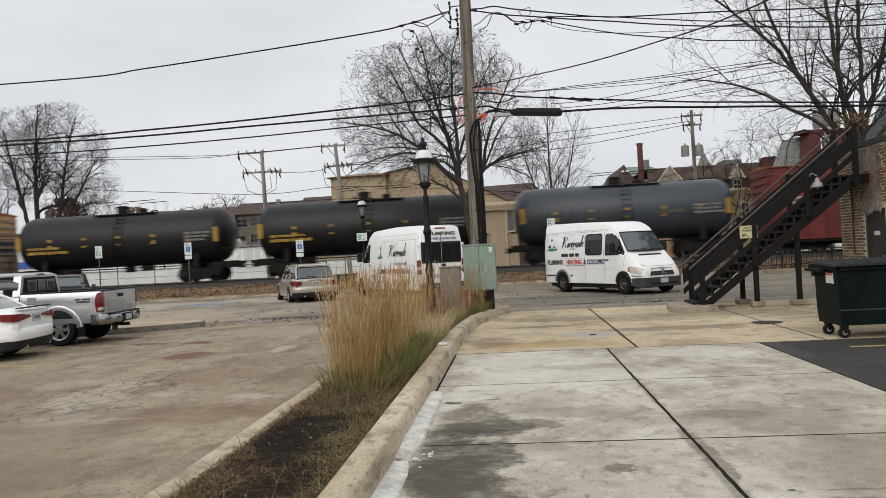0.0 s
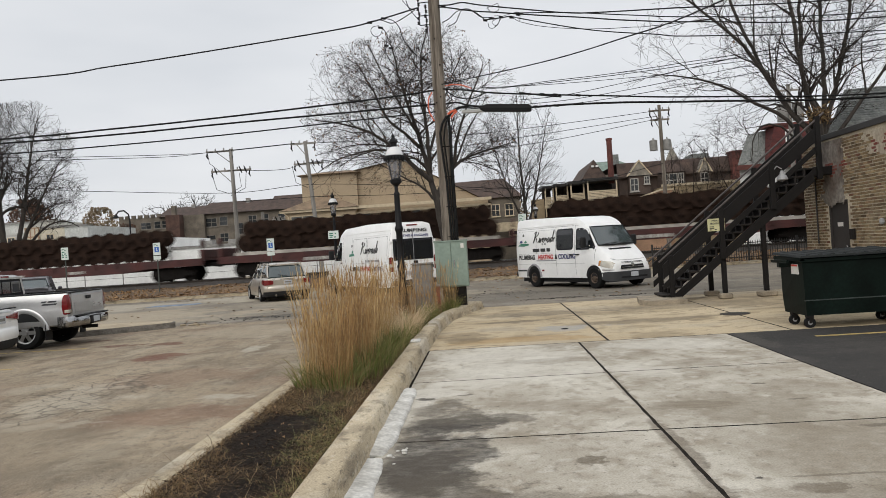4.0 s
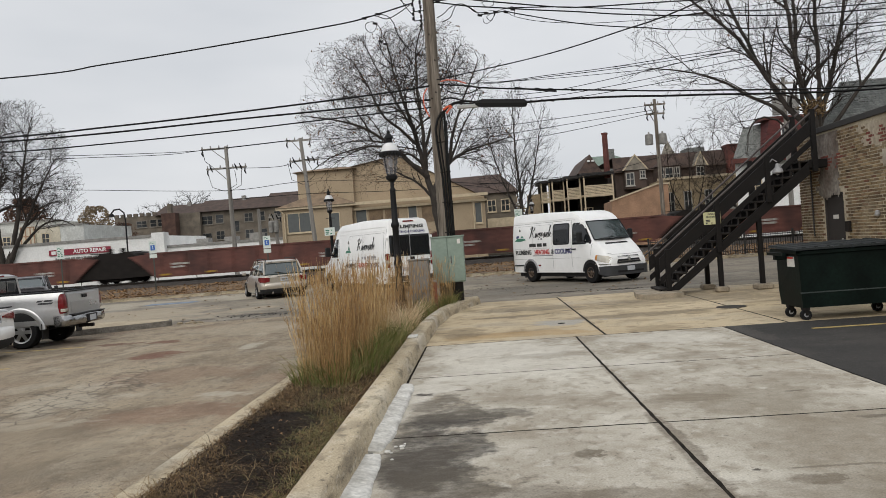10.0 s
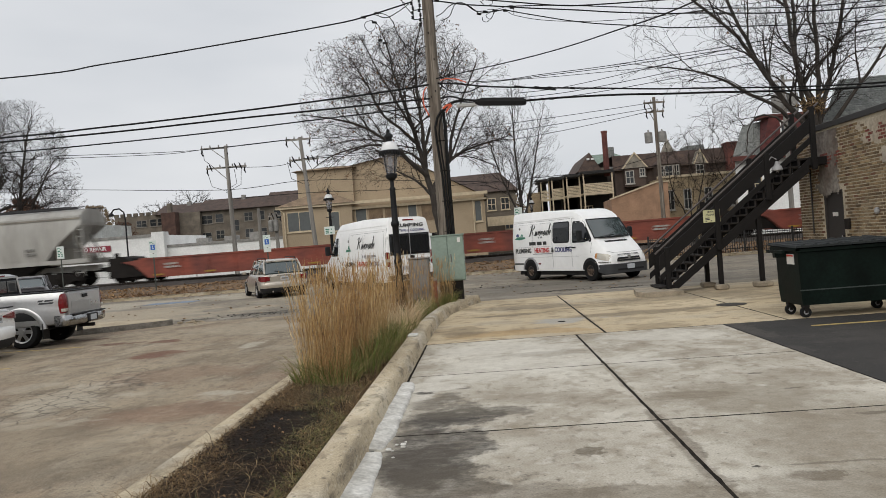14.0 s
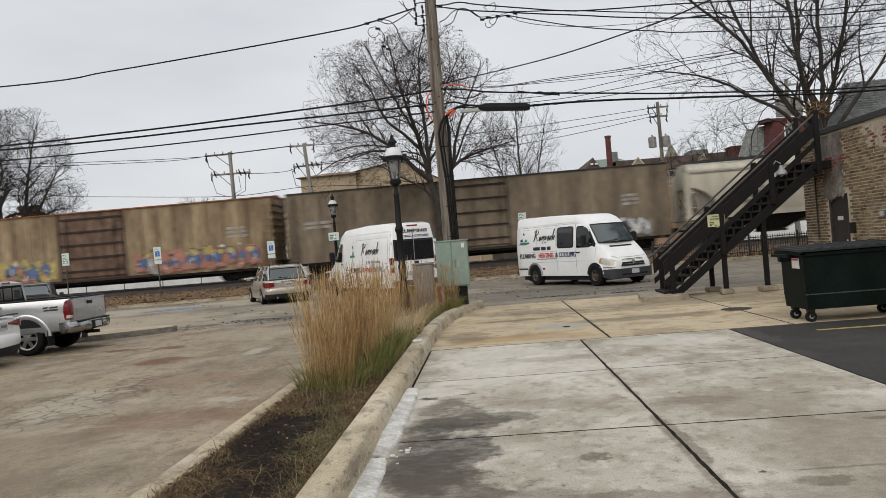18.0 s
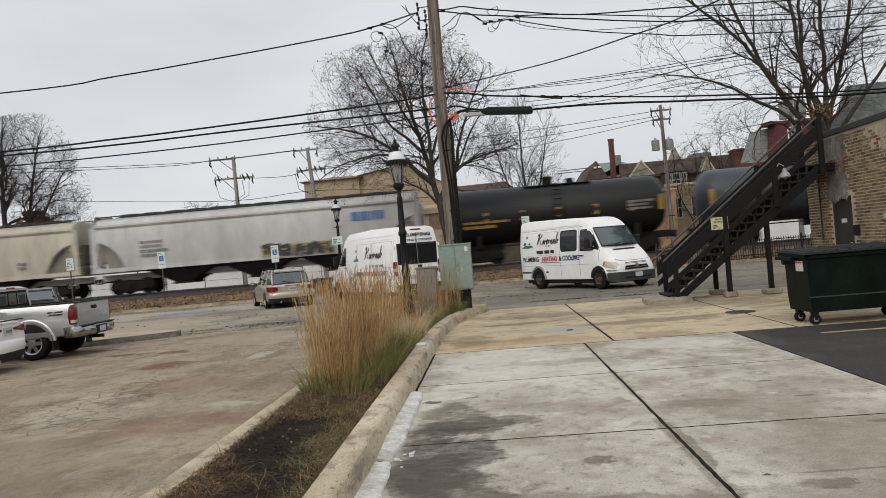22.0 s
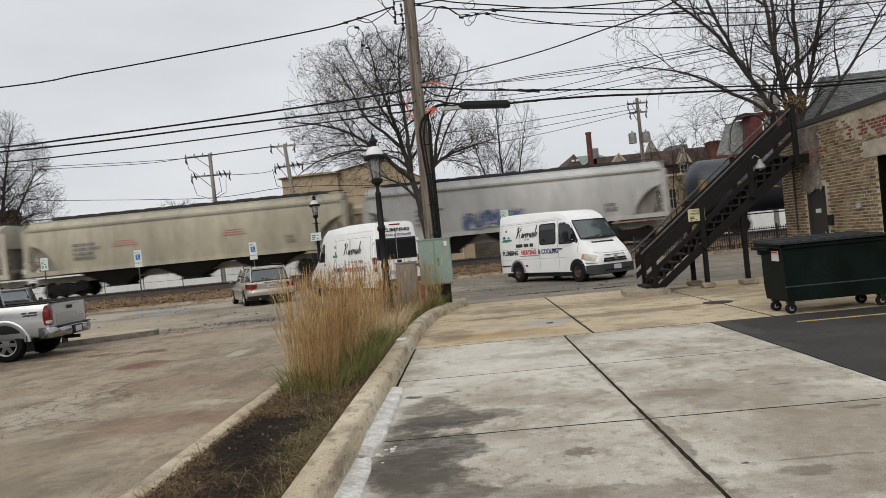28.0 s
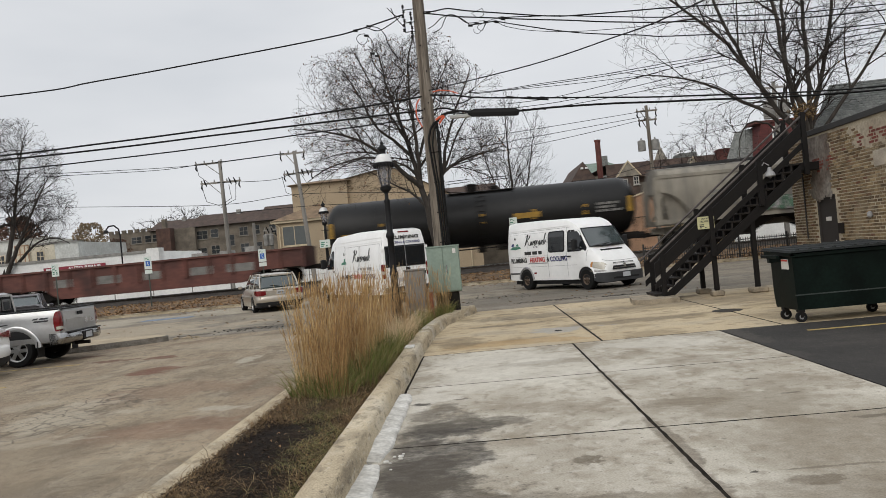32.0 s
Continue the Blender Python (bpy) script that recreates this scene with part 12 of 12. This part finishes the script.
s, rng = Shape(), random.Random(88)
for k in range(420):
    d = Vector((rng.gauss(0, 0.22), rng.gauss(0, 0.16), rng.gauss(0, 0.16)))
    e1, e2 = Vector((rng.gauss(0, 1), rng.gauss(0, 1), rng.gauss(0, 1))).normalized() * 0.09, Vector((rng.gauss(0, 1), rng.gauss(0, 1), rng.gauss(0, 1))).normalized() * 0.03
    s.add([tuple(d - e1), tuple(d - e2), tuple(d + e1), tuple(d + e2)], [(0, 1, 2, 3)])
solid("leaf_nest", s, M_WEED, "clump of dead leaves caught among the tree's stems", "leaves", kind="stuff", m=pose(12.85, 29.7, 5.8))


def leafy_tree(x, y, z, height, width, seed, colour, label, n=2600):
    rng = random.Random(seed)
    ob = thing("leafy_tree", pose(x, y, z), label, "tree", "autumn trees")
    s = Shape()
    stick(s, Vector((0, 0, 0)), Vector((0.1, 0, height * 0.5)), 0.16, 0.08, 7)
    for k in range(9):
        a = rng.uniform(0, 6.28)
        b = Vector((width * 0.35 * math.cos(a), width * 0.35 * math.sin(a), height * rng.uniform(0.55, 0.95)))
        stick(s, Vector((0.05, 0, height * rng.uniform(0.25, 0.5))), b, 0.06, 0.015, 5)
    part("trunk", s, M_BARK, ob)
    c = Shape()
    for k in range(n):
        a, q = rng.uniform(0, 6.28), rng.random() ** 0.5
        f = rng.random()
        rr = width * 0.5 * math.sin(math.pi * (0.12 + 0.8 * f)) ** 0.7
        p = Vector((rr * q * math.cos(a), rr * q * math.sin(a), height * (0.3 + 0.7 * f)))
        if noise.noise((p.x * 0.9 + x, p.y * 0.9, p.z * 0.9)) < -0.12:
            continue
        w = rng.uniform(0.08, 0.2)
        e1, e2 = Vector((rng.gauss(0, 1), rng.gauss(0, 1), rng.gauss(0, 1))).normalized() * w, Vector((rng.gauss(0, 1), rng.gauss(0, 1), rng.gauss(0, 1))).normalized() * w
        c.add([tuple(p - e1), tuple(p - e2), tuple(p + e1), tuple(p + e2)], [(0, 1, 2, 3)])
    o2 = part("crown", c, colour, ob)
    o2["kind"] = "stuff"
    return ob


M_RUSTLEAF = mat("rust_leaf", (0.15, 0.075, 0.045), 0.9, vary=0.4, scale=1.5, fine=6, bump=0)
M_TANLEAF = mat("tan_leaf", (0.3, 0.22, 0.13), 0.9, vary=0.4, scale=1.5, fine=6, bump=0)
leafy_tree(-57.6, 95, 0, 11.2, 6.4, 51, M_RUSTLEAF, "rust-brown leafy tree behind the stores", 9000)
leafy_tree(-48.6, 95, 0, 9.6, 5.2, 52, M_TANLEAF, "thin tan autumn tree beside the apartments", 4200)
leafy_tree(-47.6, 100, 0, 7.6, 4.6, 53, M_RUSTLEAF, "low autumn tree beside the apartments", 1500)
leafy_tree(-50.5, 104, 0, 7.0, 5.0, 54, M_RUSTLEAF, "low autumn tree beside the stores", 1500)
leafy_tree(3.9, 100, 0, 7.2, 5.0, 55, M_TANLEAF, "distant bare-looking hedge tree between houses", 1800)
s, rng = Shape(), random.Random(61)
for k in range(15000):
    x = rng.uniform(-400, 400)
    y = rng.uniform(230, 300)
    z = rng.random() * (7 + 4 * noise.noise((x * 0.03, 0, 0)))
    w = rng.uniform(0.5, 1.3)
    e1, e2 = Vector((rng.gauss(0, 1), rng.gauss(0, 1), rng.gauss(0, 1))).normalized() * w, Vector((rng.gauss(0, 1), rng.gauss(0, 1), rng.gauss(0, 1))).normalized() * w
    p = Vector((x, y, max(0.4, z)))
    s.add([tuple(p - e1), tuple(p - e2), tuple(p + e1), tuple(p + e2)], [(0, 1, 2, 3)])
solid("far_woods", s, M_TWIG, "distant line of bare brown trees", "woods", kind="stuff")
# ---- bricks beside the steel door, one by one ----
one = Shape().box(WX - 0.013, WX + 0.01, 0.0, 0.19, 0.0, 0.051, 0.003).mesh("brick", M_BRICK_ONE)
for y, z, d in singles:
    part("brick", one, None, bld, m=pose(d, y, z))


def motions():
    """The train rolls past to the right at an even pace."""
    for car in CARS:
        x, y, z = car.location
        walk(car, [(t, pose(x + PACE * t, TRACK_Y, z)) for t in (0, 8, 16, 24, 32)])


motions()
